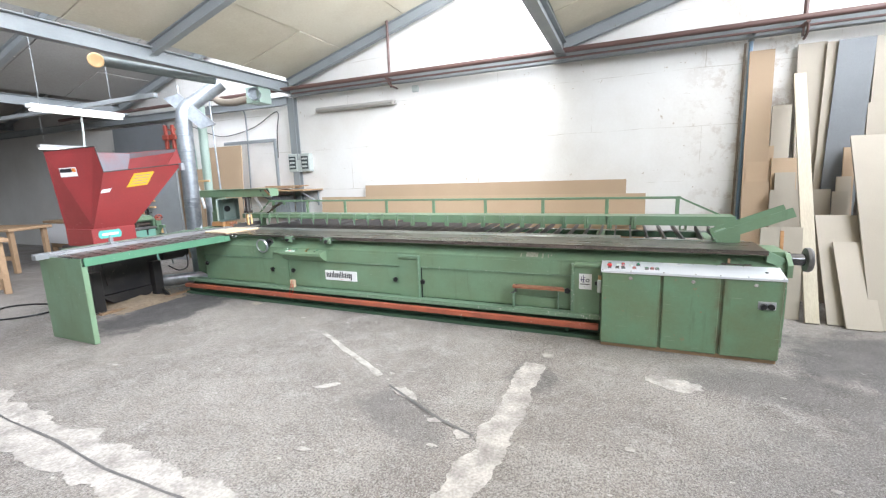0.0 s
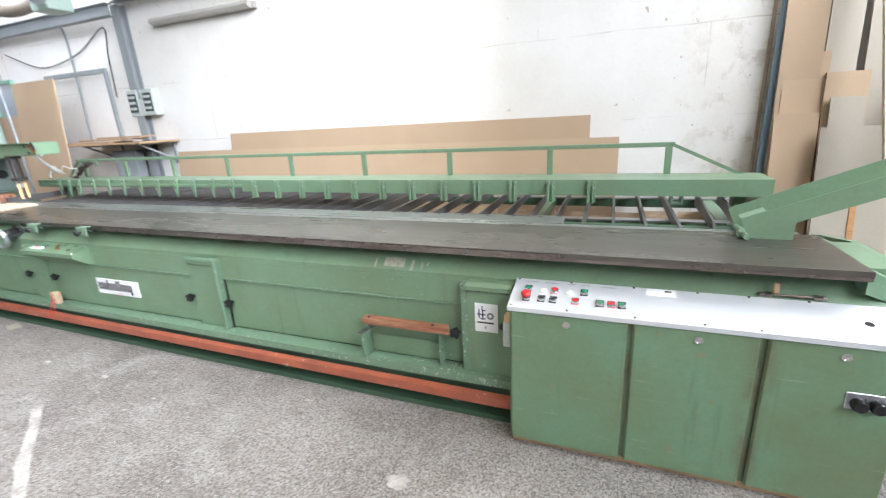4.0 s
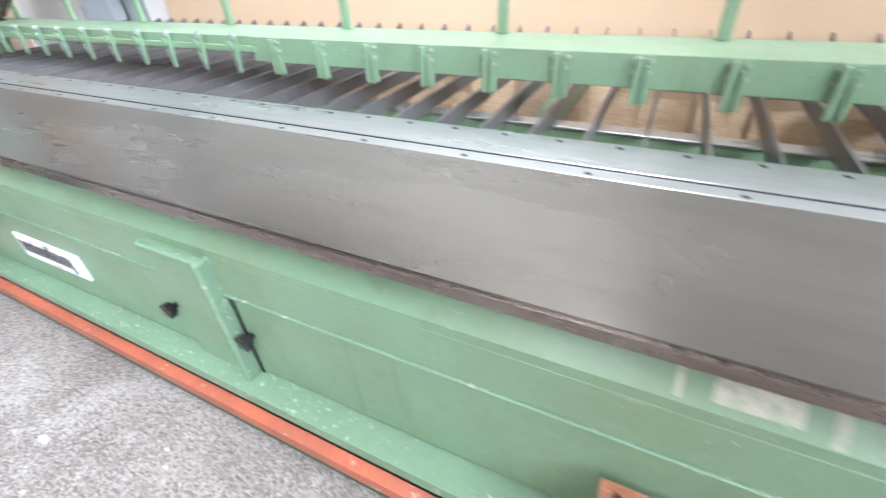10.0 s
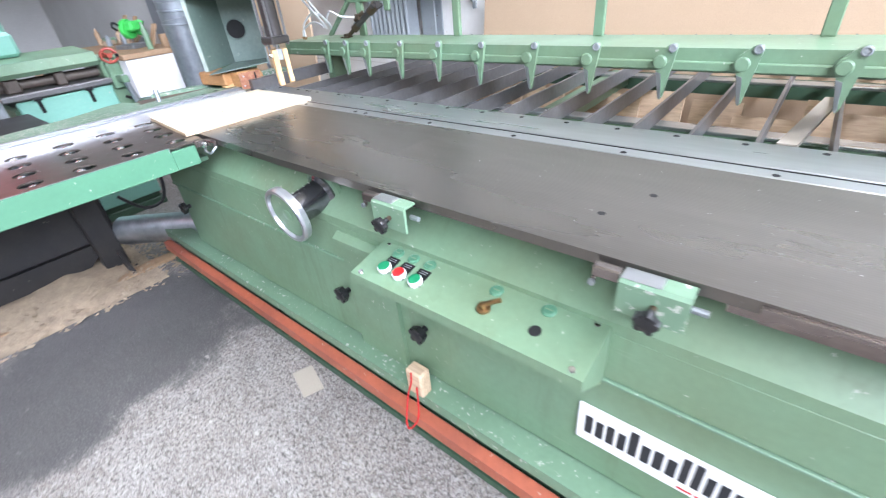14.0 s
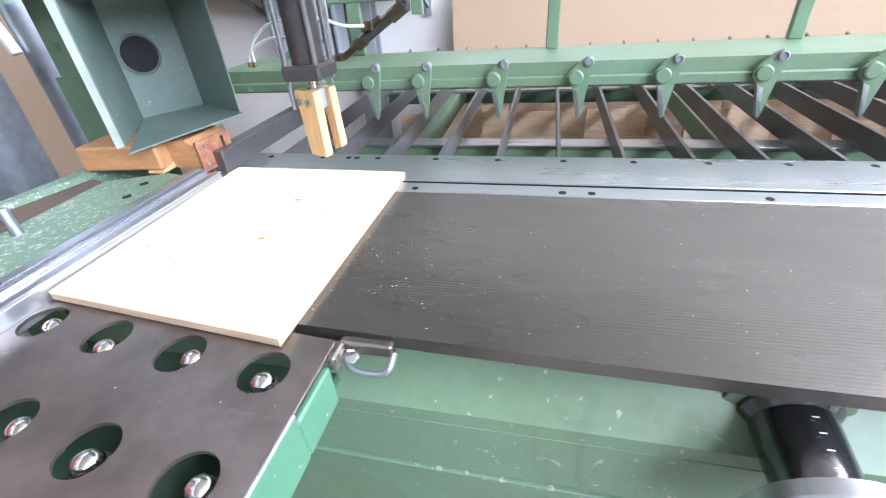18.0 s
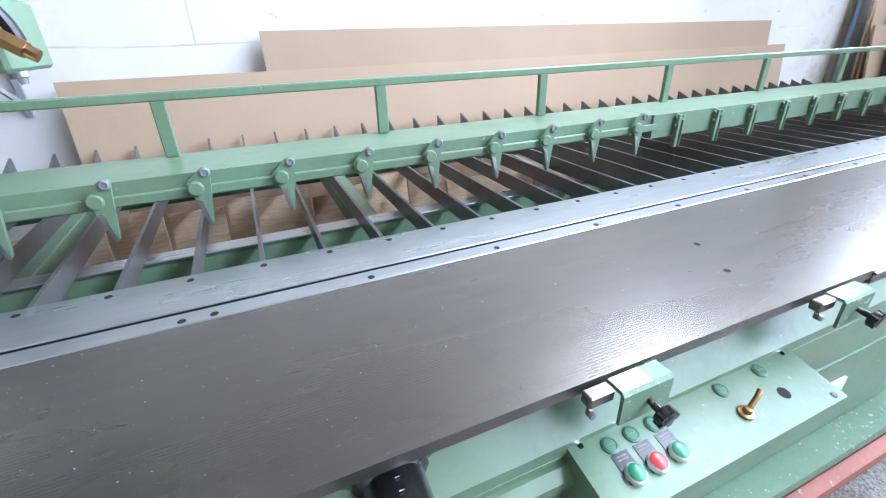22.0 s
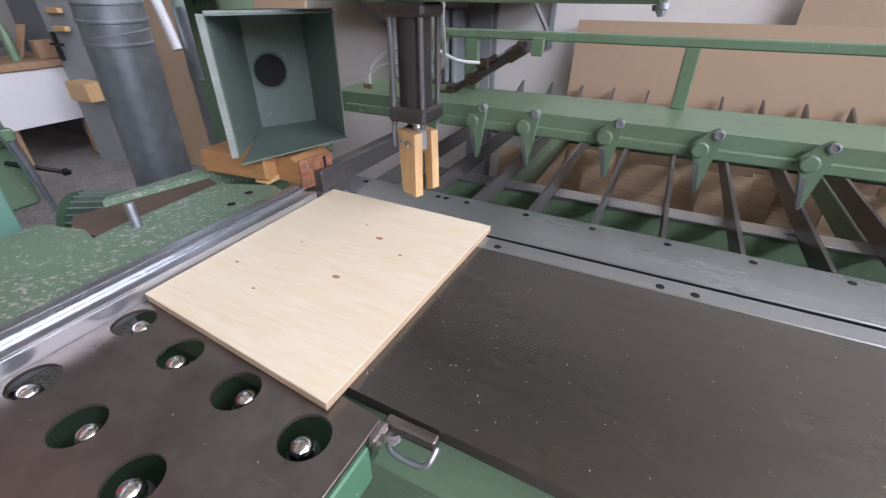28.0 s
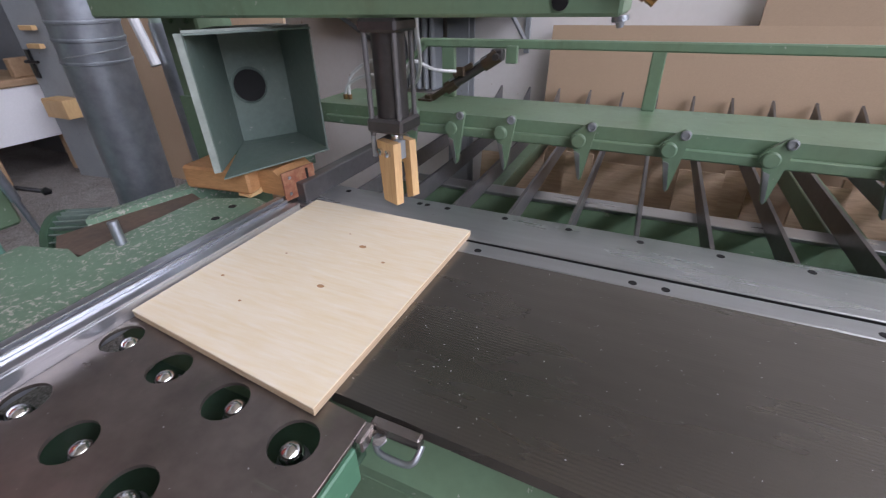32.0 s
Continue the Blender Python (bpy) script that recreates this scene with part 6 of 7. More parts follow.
part("fork_block", Shape().box(-0.018, 0.018, -0.0135, 0.0115, -0.045, 0.0, 0.002).moved(FK), STEEL_GREY, press)
for x in (-0.018, 0.010):
    part("fork_bolt", Shape().lathe((x, -0.036, -0.025), (0, -1, 0), [(0.009, 0), (0.009, 0.007), (0.005, 0.008)], 8).moved(FK), CHROME, press)
for line in ([(-5.15, 6.2, 1.07), (-5.142, 6.2, 1.145), (-5.062, 6.2, 1.20), (-4.96, 6.16, 1.215), (-4.90, 6.14, 1.20)],
             [(-5.17, 6.2, 1.07), (-5.155, 6.2, 1.12), (-5.07, 6.2, 1.158), (-4.96, 6.17, 1.16), (-4.90, 6.16, 1.14)],
             [(-4.70, 5.86, 1.41), (-4.73, 5.90, 1.34), (-4.775, 6.0, 1.246), (-4.86, 6.12, 1.175), (-4.93, 6.2, 1.13)],
             [(-4.68, 5.87, 1.41), (-4.71, 5.92, 1.33), (-4.755, 6.02, 1.235), (-4.83, 6.14, 1.165), (-4.89, 6.2, 1.13)],
             [(-4.93, 6.2, 1.16), (-4.89, 6.2, 1.205), (-4.86, 6.2, 1.21), (-4.80, 6.21, 1.186), (-4.74, 6.25, 1.178)]):
    part("air_hose", Shape().tube(line, 0.0055), WHITE_PLASTIC, frame_arm, "white air hose")
for x in (-5.17, -5.15):
    part("hose_fitting", Shape().cyl((x, 6.2, 1.071), (x, 6.2, 1.088), 0.008, n=10), BRASS, frame_arm)
part("copper_coupling", Shape().cyl((-4.235, 5.645, 1.445), (-4.195, 5.640, 1.415), 0.013, n=14).cyl((-4.235, 5.645, 1.445), (-4.245, 5.646, 1.452), 0.015, n=12), COPPER, frame_arm, "reddish copper air coupling")
part("brass_nut", Shape().cyl((-4.195, 5.640, 1.415), (-4.165, 5.637, 1.393), 0.014, n=6).cyl((-4.165, 5.637, 1.393), (-4.152, 5.636, 1.384), 0.010, n=10), BRASS, frame_arm, "brass hexagon nut")
part("cable_clip", Shape().tube([(-4.225, 5.66, 1.478), (-4.20, 5.65, 1.465), (-4.18, 5.65, 1.435), (-4.172, 5.65, 1.405)], 0.010), PLASTIC, frame_arm)
part("nozzle", Shape().lathe((-4.205, 5.70, 1.362), (0.15, 0, -1), [(0.014, 0), (0.014, 0.008), (0.008, 0.009), (0.005, 0.018)], 14), ZINC, frame_arm)
for x, z in ((-4.34, 1.445), (-4.30, 1.385)):
    part("grub_screw", Shape().lathe((x, 5.66, z), (0, -1, 0), [(0.014, 0), (0.014, 0.004), (0.008, 0.0045)], 14), PLASTIC, frame_arm)
ram = thing("tilt_cylinder", "small oily pneumatic cylinder between beam and rail", "cylinder")
part("cylinder_tube", Shape().cyl((-4.765, 6.283, 1.130), (-4.645, 6.298, 1.205), 0.017, n=18), PRESS_STEEL, ram)
part("greasy_end", Shape().cyl((-4.855, 6.280, 1.074), (-4.765, 6.283, 1.130), 0.011, n=10).cyl((-4.79, 6.281, 1.114), (-4.755, 6.285, 1.136), 0.021, n=10), GREASE, ram)
part("greasy_end", Shape().cyl((-4.66, 6.296, 1.195), (-4.61, 6.302, 1.226), 0.023, n=12), GREASE, ram)
part("valve", Shape().cyl((-4.755, 6.268, 1.160), (-4.69, 6.275, 1.198), 0.010, n=10).box(-4.745, -4.715, 6.258, 6.278, 1.160, 1.190, 0.003), GREASE, ram)
part("fork_end", Shape().box(-4.635, -4.595, 6.29, 6.325, 1.208, 1.244, 0.004).cyl((-4.612, 6.27, 1.222), (-4.612, 6.345, 1.222), 0.011, n=12), PRESS_STEEL, ram)
for dy in (-0.014, 0.014):
    part("tie_rod", Shape().cyl((-4.775, 6.283 + dy, 1.142), (-4.645, 6.298 + dy, 1.222), 0.0035, n=8), ZINC, ram)
part("pivot_block", Shape().box(-4.895, -4.84, 6.255, 6.305, 1.071, 1.078, 0.002).box(-4.87, -4.845, 6.262, 6.298, 1.078, 1.092, 0.002), GREASE, ram)
part("side_fence", Shape().box(-5.0, -4.96, 5.68, 6.3, 0.895, 0.955, 0.003), SLAT_STEEL, saw, "dark steel guide beside the slats")

# ---------------------------------------------------------------- red hopper machine
hop = thing("shredder", "red steel hopper on a black wood shredder", "shredder")
A, B, C, D = (-6.12, 4.03, 2.03), (-5.42, 4.215, 2.06), (-5.29, 5.21, 1.86), (-6.15, 5.06, 2.04)
Bc, Cb = (-5.325, 4.215, 1.753), (-5.36, 5.22, 2.07)
b0, b1, b2, b3 = (-6.15, 4.13, 1.06), (-5.62, 4.165, 1.06), (-5.62, 4.645, 1.055), (-6.15, 4.63, 1.055)


def shell(a, b, c, d, t=0.006):
    u, v = Vector(b) - Vector(a), Vector(d) - Vector(a)
    w = u.cross(v).normalized() * t
    q = [Vector(p) for p in (a, b, c, d)]
    return Shape().add(q + [p - w for p in q], [(0, 1, 2, 3), (7, 6, 5, 4), (0, 4, 5, 1), (1, 5, 6, 2), (2, 6, 7, 3), (3, 7, 4, 0)])


part("front_wall", shell(b0, b1, B, A), RED, hop)
part("corner_wall", Shape().add([b1, Bc, B], [(0, 1, 2)]), RED, hop)
part("side_wall", shell(b1, b2, C, Bc), RED, hop)
part("side_wall", shell(b3, b0, A, D), RED, hop)
part("back_wall", shell(b2, b3, D, Cb), RED, hop)
part("end_flap", Shape().add([b2, Cb, C], [(0, 1, 2)]), RED, hop)
part("inner_lining", shell((-5.40, 5.12, 1.78), (-6.05, 4.98, 1.74), (-6.13, 5.045, 2.035), (-5.37, 5.205, 2.065), 0.002), HOPPER_IN, hop, "bare grey inner sheet")
part("inner_lining", shell((-6.06, 4.96, 1.7), (-6.05, 4.16, 1.7), (-6.10, 4.04, 2.025), (-6.13, 5.05, 2.035), 0.002), HOPPER_IN, hop, "bare grey inner sheet")
part("rim", Shape().tube([A, B, Bc, C, Cb, D, A], 0.007, smooth=1), BLACK, hop, "dark folded rim")
part("collar", Shape().box(-6.16, -5.61, 4.13, 4.655, 0.84, 1.06, 0.006), RED, hop)
part("latch", Shape().box(-5.315, -5.255, 5.17, 5.22, 1.77, 1.87, 0.004), ZINC, hop)


def sticker(name, centre, right, upv, w, h, mat, off=0.008):
    r, u = Vector(right).normalized(), Vector(upv).normalized()
    nrm = r.cross(u)
    return part(name, Shape().sheet(Vector(centre) - r * w / 2 - u * h / 2 + nrm * off, r * w, u * h, 0.001), mat, hop)


fr = Vector(B) - Vector(A)
fu = Vector(A) - Vector(b0)
c1 = Vector(b0) * 0.28 + Vector(A) * 0.72 + fr * 0.42
sticker("maker_sticker", c1, fr, fu, 0.24, 0.11, PAPER, 0.03)
sticker("sticker_band", c1 + fu.normalized() * 0.02 - fr.normalized() * 0.03, fr, fu, 0.17, 0.045, INK, 0.0315)
sticker("sticker_band", c1 + fu.normalized() * 0.02 + fr.normalized() * 0.085, fr, fu, 0.05, 0.045, INK_ORANGE, 0.0315)
sticker("lot_card", Vector(b0) * 0.62 + Vector(A) * 0.38 + fr * 0.35, fr, fu, 0.10, 0.15, PAPER, 0.03)
sr = Vector(C) - Vector(Bc)
su = (Vector(Bc) - Vector(b1)) * 0.5 + (Vector(C) - Vector(b2)) * 0.5
c2 = Vector(b1) * 0.20 + Vector(Bc) * 0.80 + sr * 0.46
sticker("warning_sticker", c2, sr, su, 0.26, 0.20, YELLOW)
for k in range(4):
    sticker("warning_line", c2 + su.normalized() * (0.06 - 0.04 * k), sr, su, 0.20, 0.010, INK_GREY, 0.0095)
sticker("scuffed_label", Vector(b1) * 0.33 + Vector(Bc) * 0.67 + sr * 0.06, sr, su, 0.10, 0.05, PAPER)
part("badge", Shape().prism([(4.20, 0.96), (4.22, 0.93), (4.45, 0.93), (4.47, 0.96), (4.47, 1.00), (4.45, 1.03), (4.22, 1.03), (4.20, 1.00)], "x", -5.6095, -5.604), TEAL, hop, "teal badge")
part("badge_band", Shape().box(-5.6035, -5.6015, 4.24, 4.43, 0.965, 0.995, 0), PAPER, hop)
part("shredder_body", Shape().box(-6.30, -5.70, 4.12, 4.95, 0.18, 0.84, 0.01).prism([(4.15, 0.18), (4.9, 0.18), (4.75, 0.06), (4.3, 0.06)], "x", -6.25, -5.68), BLACK, hop)
part("belly_plate", Shape().prism([(4.2, 0.80), (4.88, 0.80), (4.80, 0.28), (4.62, 0.20), (4.25, 0.30)], "x", -5.70, -5.685), BLACK, hop)
for y0 in (4.03, 4.80):
    part("leg", Shape().box(-5.70, -5.60, y0, y0 + 0.12, 0.0, 0.52, 0.006).box(-5.74, -5.56, y0 - 0.02, y0 + 0.14, 0.0, 0.015, 0.002), BLACK, hop)
    part("leg", Shape().box(-6.38, -6.28, y0, y0 + 0.12, 0.0, 0.52, 0.006), BLACK, hop)
part("foot_gusset", Shape().prism([(-5.60, 0.015), (-5.44, 0.015), (-5.60, 0.13)], "y", 4.88, 4.90), BLACK, hop)
part("gear_motor", Shape().cyl((-5.62, 4.95, 0.62), (-5.55, 5.22, 0.62), 0.11, n=24).cyl((-5.55, 5.22, 0.62), (-5.53, 5.28, 0.62), 0.09, n=24), BLACK, hop)
part("power_cable", Shape().tube([(-5.62, 5.2, 0.68), (-5.5, 5.24, 0.55), (-5.45, 5.2, 0.38), (-5.5, 5.1, 0.34), (-5.6, 5.02, 0.42)], 0.009), PLASTIC, hop)
duct_low = thing("extraction_pipe", "galvanised extraction pipe lying under the table", "pipe")
part("pipe_run", Shape().cyl((-5.66, 4.98, 0.20), (-5.1, 5.38, 0.22), 0.085, n=26), ZINC, duct_low)
random.seed(4)
s = Shape()
for k in range(1700):
    x, y = random.gauss(-5.55, 0.24), random.gauss(4.62, 0.32)
    if x > -5.2:
        continue
    h = 0.06 * math.exp(-((x + 5.7) ** 2 + (y - 4.6) ** 2) * 5) * random.random()
    a, b = random.random() * 6.28, 0.010 + 0.026 * random.random()
    dx, dy = b * math.cos(a), b * math.sin(a)
    s.add([(x, y, h + 0.002), (x + dx, y + dy, h + 0.003 + 0.01 * random.random()), (x + dx - dy * 0.5, y + dy + dx * 0.5, h + 0.008), (x - dy * 0.5, y + dx * 0.5, h + 0.004)], [(0, 1, 2, 3)])
solid("wood_chips", s, SAWDUST, "pale wood chips scattered under the shredder", "wood chips", kind="stuff")
mound = Shape()
for i in range(13):
    for j in range(13):
        x, y = -6.1 + i * 0.07, 4.1 + j * 0.075
        mound.v.append((x, y, 0.004 + 0.08 * max(0, 1 - ((x + 5.72) / 0.42) ** 2 - ((y - 4.55) / 0.45) ** 2) * (0.8 + 0.4 * noise.noise((x * 9, y * 9, 0)))))
mound.f = [(i * 13 + j, (i + 1) * 13 + j, (i + 1) * 13 + j + 1, i * 13 + j + 1) for i in range(12) for j in range(12)]
solid("sawdust_heap", mound, SAWDUST, "low heap of sawdust under the shredder", "sawdust", kind="stuff")
solid("base_timber", Shape().box(-5.52, -5.44, 4.0, 5.35, 0.0, 0.022, 0.004), BENCH_WOOD, "thin timber lath on the floor", "timber")

# ---------------------------------------------------------------- extraction duct
duct = thing("extraction_duct", "galvanised spiral extraction duct with a slide gate", "duct")
D0, D1 = Vector((-6.188, 5.945, 0.45)), Vector((-6.085, 5.925, 2.60))
part("riser", Shape().cyl(D0, D1, 0.117, n=36), DUCT_ZINC, duct)
part("elbow", Shape().tube([(-6.08, 5.93, 2.56), (-6.085, 5.94, 2.68), (-6.06, 5.99, 2.78), (-6.0, 6.06, 2.85)], 0.114, 26), DUCT_ZINC, duct)
part("upper_run", Shape().cyl((-6.02, 6.04, 2.83), (-5.68, 6.37, 3.17), 0.108, n=28), DUCT_ZINC, duct)
part("slide_gate", Shape().sheet((-6.36, 5.83, 2.93), (0.20, 0.10, 0.06), (0.60, 0.12, -0.50), 0.02), DUCT_ZINC, duct, "flat galvanised slide gate")
part("gate_edge", Shape().sheet((-6.165, 5.92, 2.995), (0.02, 0.01, 0.012), (0.60, 0.12, -0.50), 0.03), STEEL_GREY, duct)
for z in (0.62, 1.205, 1.285, 1.345, 1.95, 2.1, 2.35):
    p = D0.lerp(D1, (z - 0.45) / 2.15)
    part("seam_ring", Shape().lathe(p, (0.042, -0.019, 1), [(0.116, -0.008), (0.122, -0.004), (0.122, 0.004), (0.116, 0.008)], 32), DUCT_ZINC, duct)
part("tie_wire", Shape().tube([D0.lerp(D1, (1.215 + 0.012 * k - 0.45) / 2.15) + Vector((0.119 * math.cos(k * 0.9 - 2.2), 0.119 * math.sin(k * 0.9 - 2.2), 0)) for k in range(7)], 0.0025, 6), STEEL_GREY, duct, "thin wire wound round the duct")
part("duct_foot", Shape().cyl((-6.188, 5.945, 0.0), (-6.188, 5.945, 0.46), 0.10, n=24), DUCT_ZINC, duct)
fan = thing("duct_box", "pale green duct box with a round outlet under the beam", "duct box")
part("box", Shape().box(-5.50, -5.20, 6.68, 6.95, 2.88, 3.14, 0.008), PIPE_GREEN, fan)
part("outlet", Shape().lathe((-5.28, 6.68, 3.01), (0.45, -1, 0), [(0.10, 0), (0.10, 0.09), (0.09, 0.09), (0.085, 0.01)], 24), ZINC, fan)
pipe2 = thing("overhead_duct", "dark grey pipe with a pale end cap under the beam", "pipe")
part("pipe_run", Shape().cyl((-5.56, 4.45, 3.11), (-5.34, 5.95, 3.11), 0.062, n=18), PIPE_DARK, pipe2)
part("end_cap", Shape().lathe((-5.60, 4.49, 3.11), (0.84, -0.50, -0.12), [(0.066, 0.0), (0.080, 0.03), (0.084, 0.05), (0.084, 0.12), (0.074, 0.128), (0.030, 0.130)], 28), WOOD_PALE, pipe2)
solid("flexible_duct", Shape().tube([(-6.2, 6.62, 3.22), (-6.29, 6.7, 3.10), (-6.15, 6.72, 2.98), (-5.85, 6.72, 2.94), (-5.48, 6.74, 2.97)], 0.062, 20), FLEX_TAN, "tan flexible duct curved under the roof beam", "flexible duct")
green_pipe = thing("green_pipe", "pale green upright pipe with a wooden strap", "pipe")
part("pipe_run", Shape().cyl((-6.18, 6.30, 1.3), (-6.14, 6.30, 2.98), 0.07, n=22), PIPE_GREEN, green_pipe)
part("pipe_foot", Shape().cyl((-6.18, 6.30, 0.0), (-6.18, 6.30, 1.32), 0.075, n=20), ZINC, green_pipe)
part("strap", Shape().box(-6.42, -6.02, 6.20, 6.225, 1.60, 1.63, 0.004), WOOD_PALE, green_pipe)
part("flexible_hose", Shape().tube([(-6.35, 6.16, 2.62), (-6.36, 6.15, 2.2), (-6.34, 6.16, 1.8), (-6.27, 6.2, 1.4), (-6.2, 6.2, 1.15)], 0.022), WHITE_PLASTIC, green_pipe, "white flexible hose")
for k, (x, y, r) in enumerate(((-6.02, 6.42, 0.014), (-6.45, 6.2, 0.012))):
    part_ob = solid("conduit", Shape().cyl((x, y, 0.0), (x - 0.04, y, 3.2), r, n=12), ZINC, "thin grey upright conduit beside the duct", "conduit", "conduits")


# ---------------------------------------------------------------- background on the left
leaning(-9.22, -7.55, 7.22, 7.34, 1.86, MDF, "tan board leaning low at the back wall", 0.0)
leaning(-7.0, -6.08, 6.85, 7.02, 2.24, MDF, "large tan board leaning near the back wall", 0.0)
shelf = thing("wall_shelf", "rough plank shelf with offcuts on the back wall", "shelf")
part("board", Shape().box(-6.3, -4.72, 6.98, 7.53, 1.385, 1.41, 0.004), BENCH_WOOD, shelf)
for k, (a, b, c) in enumerate(((-6.2, -5.3, 0.02), (-6.0, -5.0, 0.05), (-5.7, -4.85, 0.075))):
    part("plank", Shape().box(a, b, 7.0 + 0.05 * k, 7.3, 1.39 + c, 1.41 + c, 0.003), BENCH_WOOD, shelf)
for x in (-5.9, -4.85):
    part("bracket", Shape().box(x, x + 0.03, 7.02, 7.53, 1.365, 1.384, 0.002).box(x, x + 0.03, 7.51, 7.53, 1.10, 1.365, 0.002).prism([(7.51, 1.14), (7.51, 1.17), (7.10, 1.365), (7.05, 1.365)], "x", x + 0.01, x + 0.02), STEEL_GREY, shelf)
rad = thing("radiator", "grey ribbed radiator at the back wall", "radiator")
for k in range(9):
    part("rib", Shape().box(-5.75 + k * 0.05, -5.715 + k * 0.05, 7.28, 7.42, 0.9, 1.30, 0.012), STEEL_GREY, rad)
grey = thing("grey_door", "grey steel door standing open behind the duct", "door")
part("leaf", Shape().sheet((-8.90, 6.96, 0.0), (0.92, 0.12, 0), (0, 0, 2.15), 0.045), STEEL_GREY, grey)
part("door_handle", Shape().tube([(-8.83, 6.925, 1.0), (-8.83, 6.87, 1.0), (-8.69, 6.89, 1.0)], 0.012).box(-8.855, -8.805, 6.900, 6.922, 0.87, 1.09, 0.004), PLASTIC, grey)
part("door_block", Shape().box(-8.72, -8.42, 6.80, 6.935, 0.58, 0.73, 0.004), WOOD_PALE, grey, "pale wooden block fixed to the door")
for z in (1.10, 1.23):
    part("door_strip", Shape().box(-8.74, -8.56, 6.885, 6.925, z, z + 0.035, 0.003), WOOD_PALE, grey, "small pale wooden strip")
solid("grey_panel", Shape().sheet((-10.4, 7.3, 0.0), (1.74, 0.0, 0.0), (0.0, 0.12, 2.85), 0.03), BOARD_GREY, "tall grey panel leaning behind the hopper", "panel")
for k in range(2):
    solid("red_clamp", Shape().box(-8.56 + k * 0.22, -8.50 + k * 0.22, 7.30, 7.36, 2.28, 2.80, 0.006).box(-8.545 + k * 0.22, -8.515 + k * 0.22, 7.36, 7.545, 2.70, 2.73, 0.002).box(-8.60 + k * 0.22, -8.42 + k * 0.22, 7.28, 7.38, 2.5, 2.6, 0.006), CRIMSON, "red clamp hanging on the back wall", "clamp", "clamps")
part("cable", Shape().tube([(-7.93, 7.5, 2.75), (-7.3, 7.5, 2.53), (-6.87, 7.5, 2.50), (-6.2, 7.5, 2.62), (-5.62, 7.5, 2.86), (-5.66, 7.5, 2.5), (-5.69, 7.5, 2.0)], 0.008), PLASTIC, fuse)
solid("wall_conduit", Shape().tube([(-6.48, 7.5, 1.41), (-6.42, 7.5, 2.7), (-6.5, 7.5, 2.98), (-6.77, 7.5, 3.05)], 0.014), STEEL_GREY, "thin dark conduit bent on the wall", "conduit")
solid("angle_bracket", Shape().box(-6.95, -5.62, 7.38, 7.42, 2.30, 2.36, 0.003).box(-5.67, -5.62, 7.38, 7.42, 1.41, 2.30, 0.003), STEEL_GREY, "grey steel angle frame at the wall", "bracket")


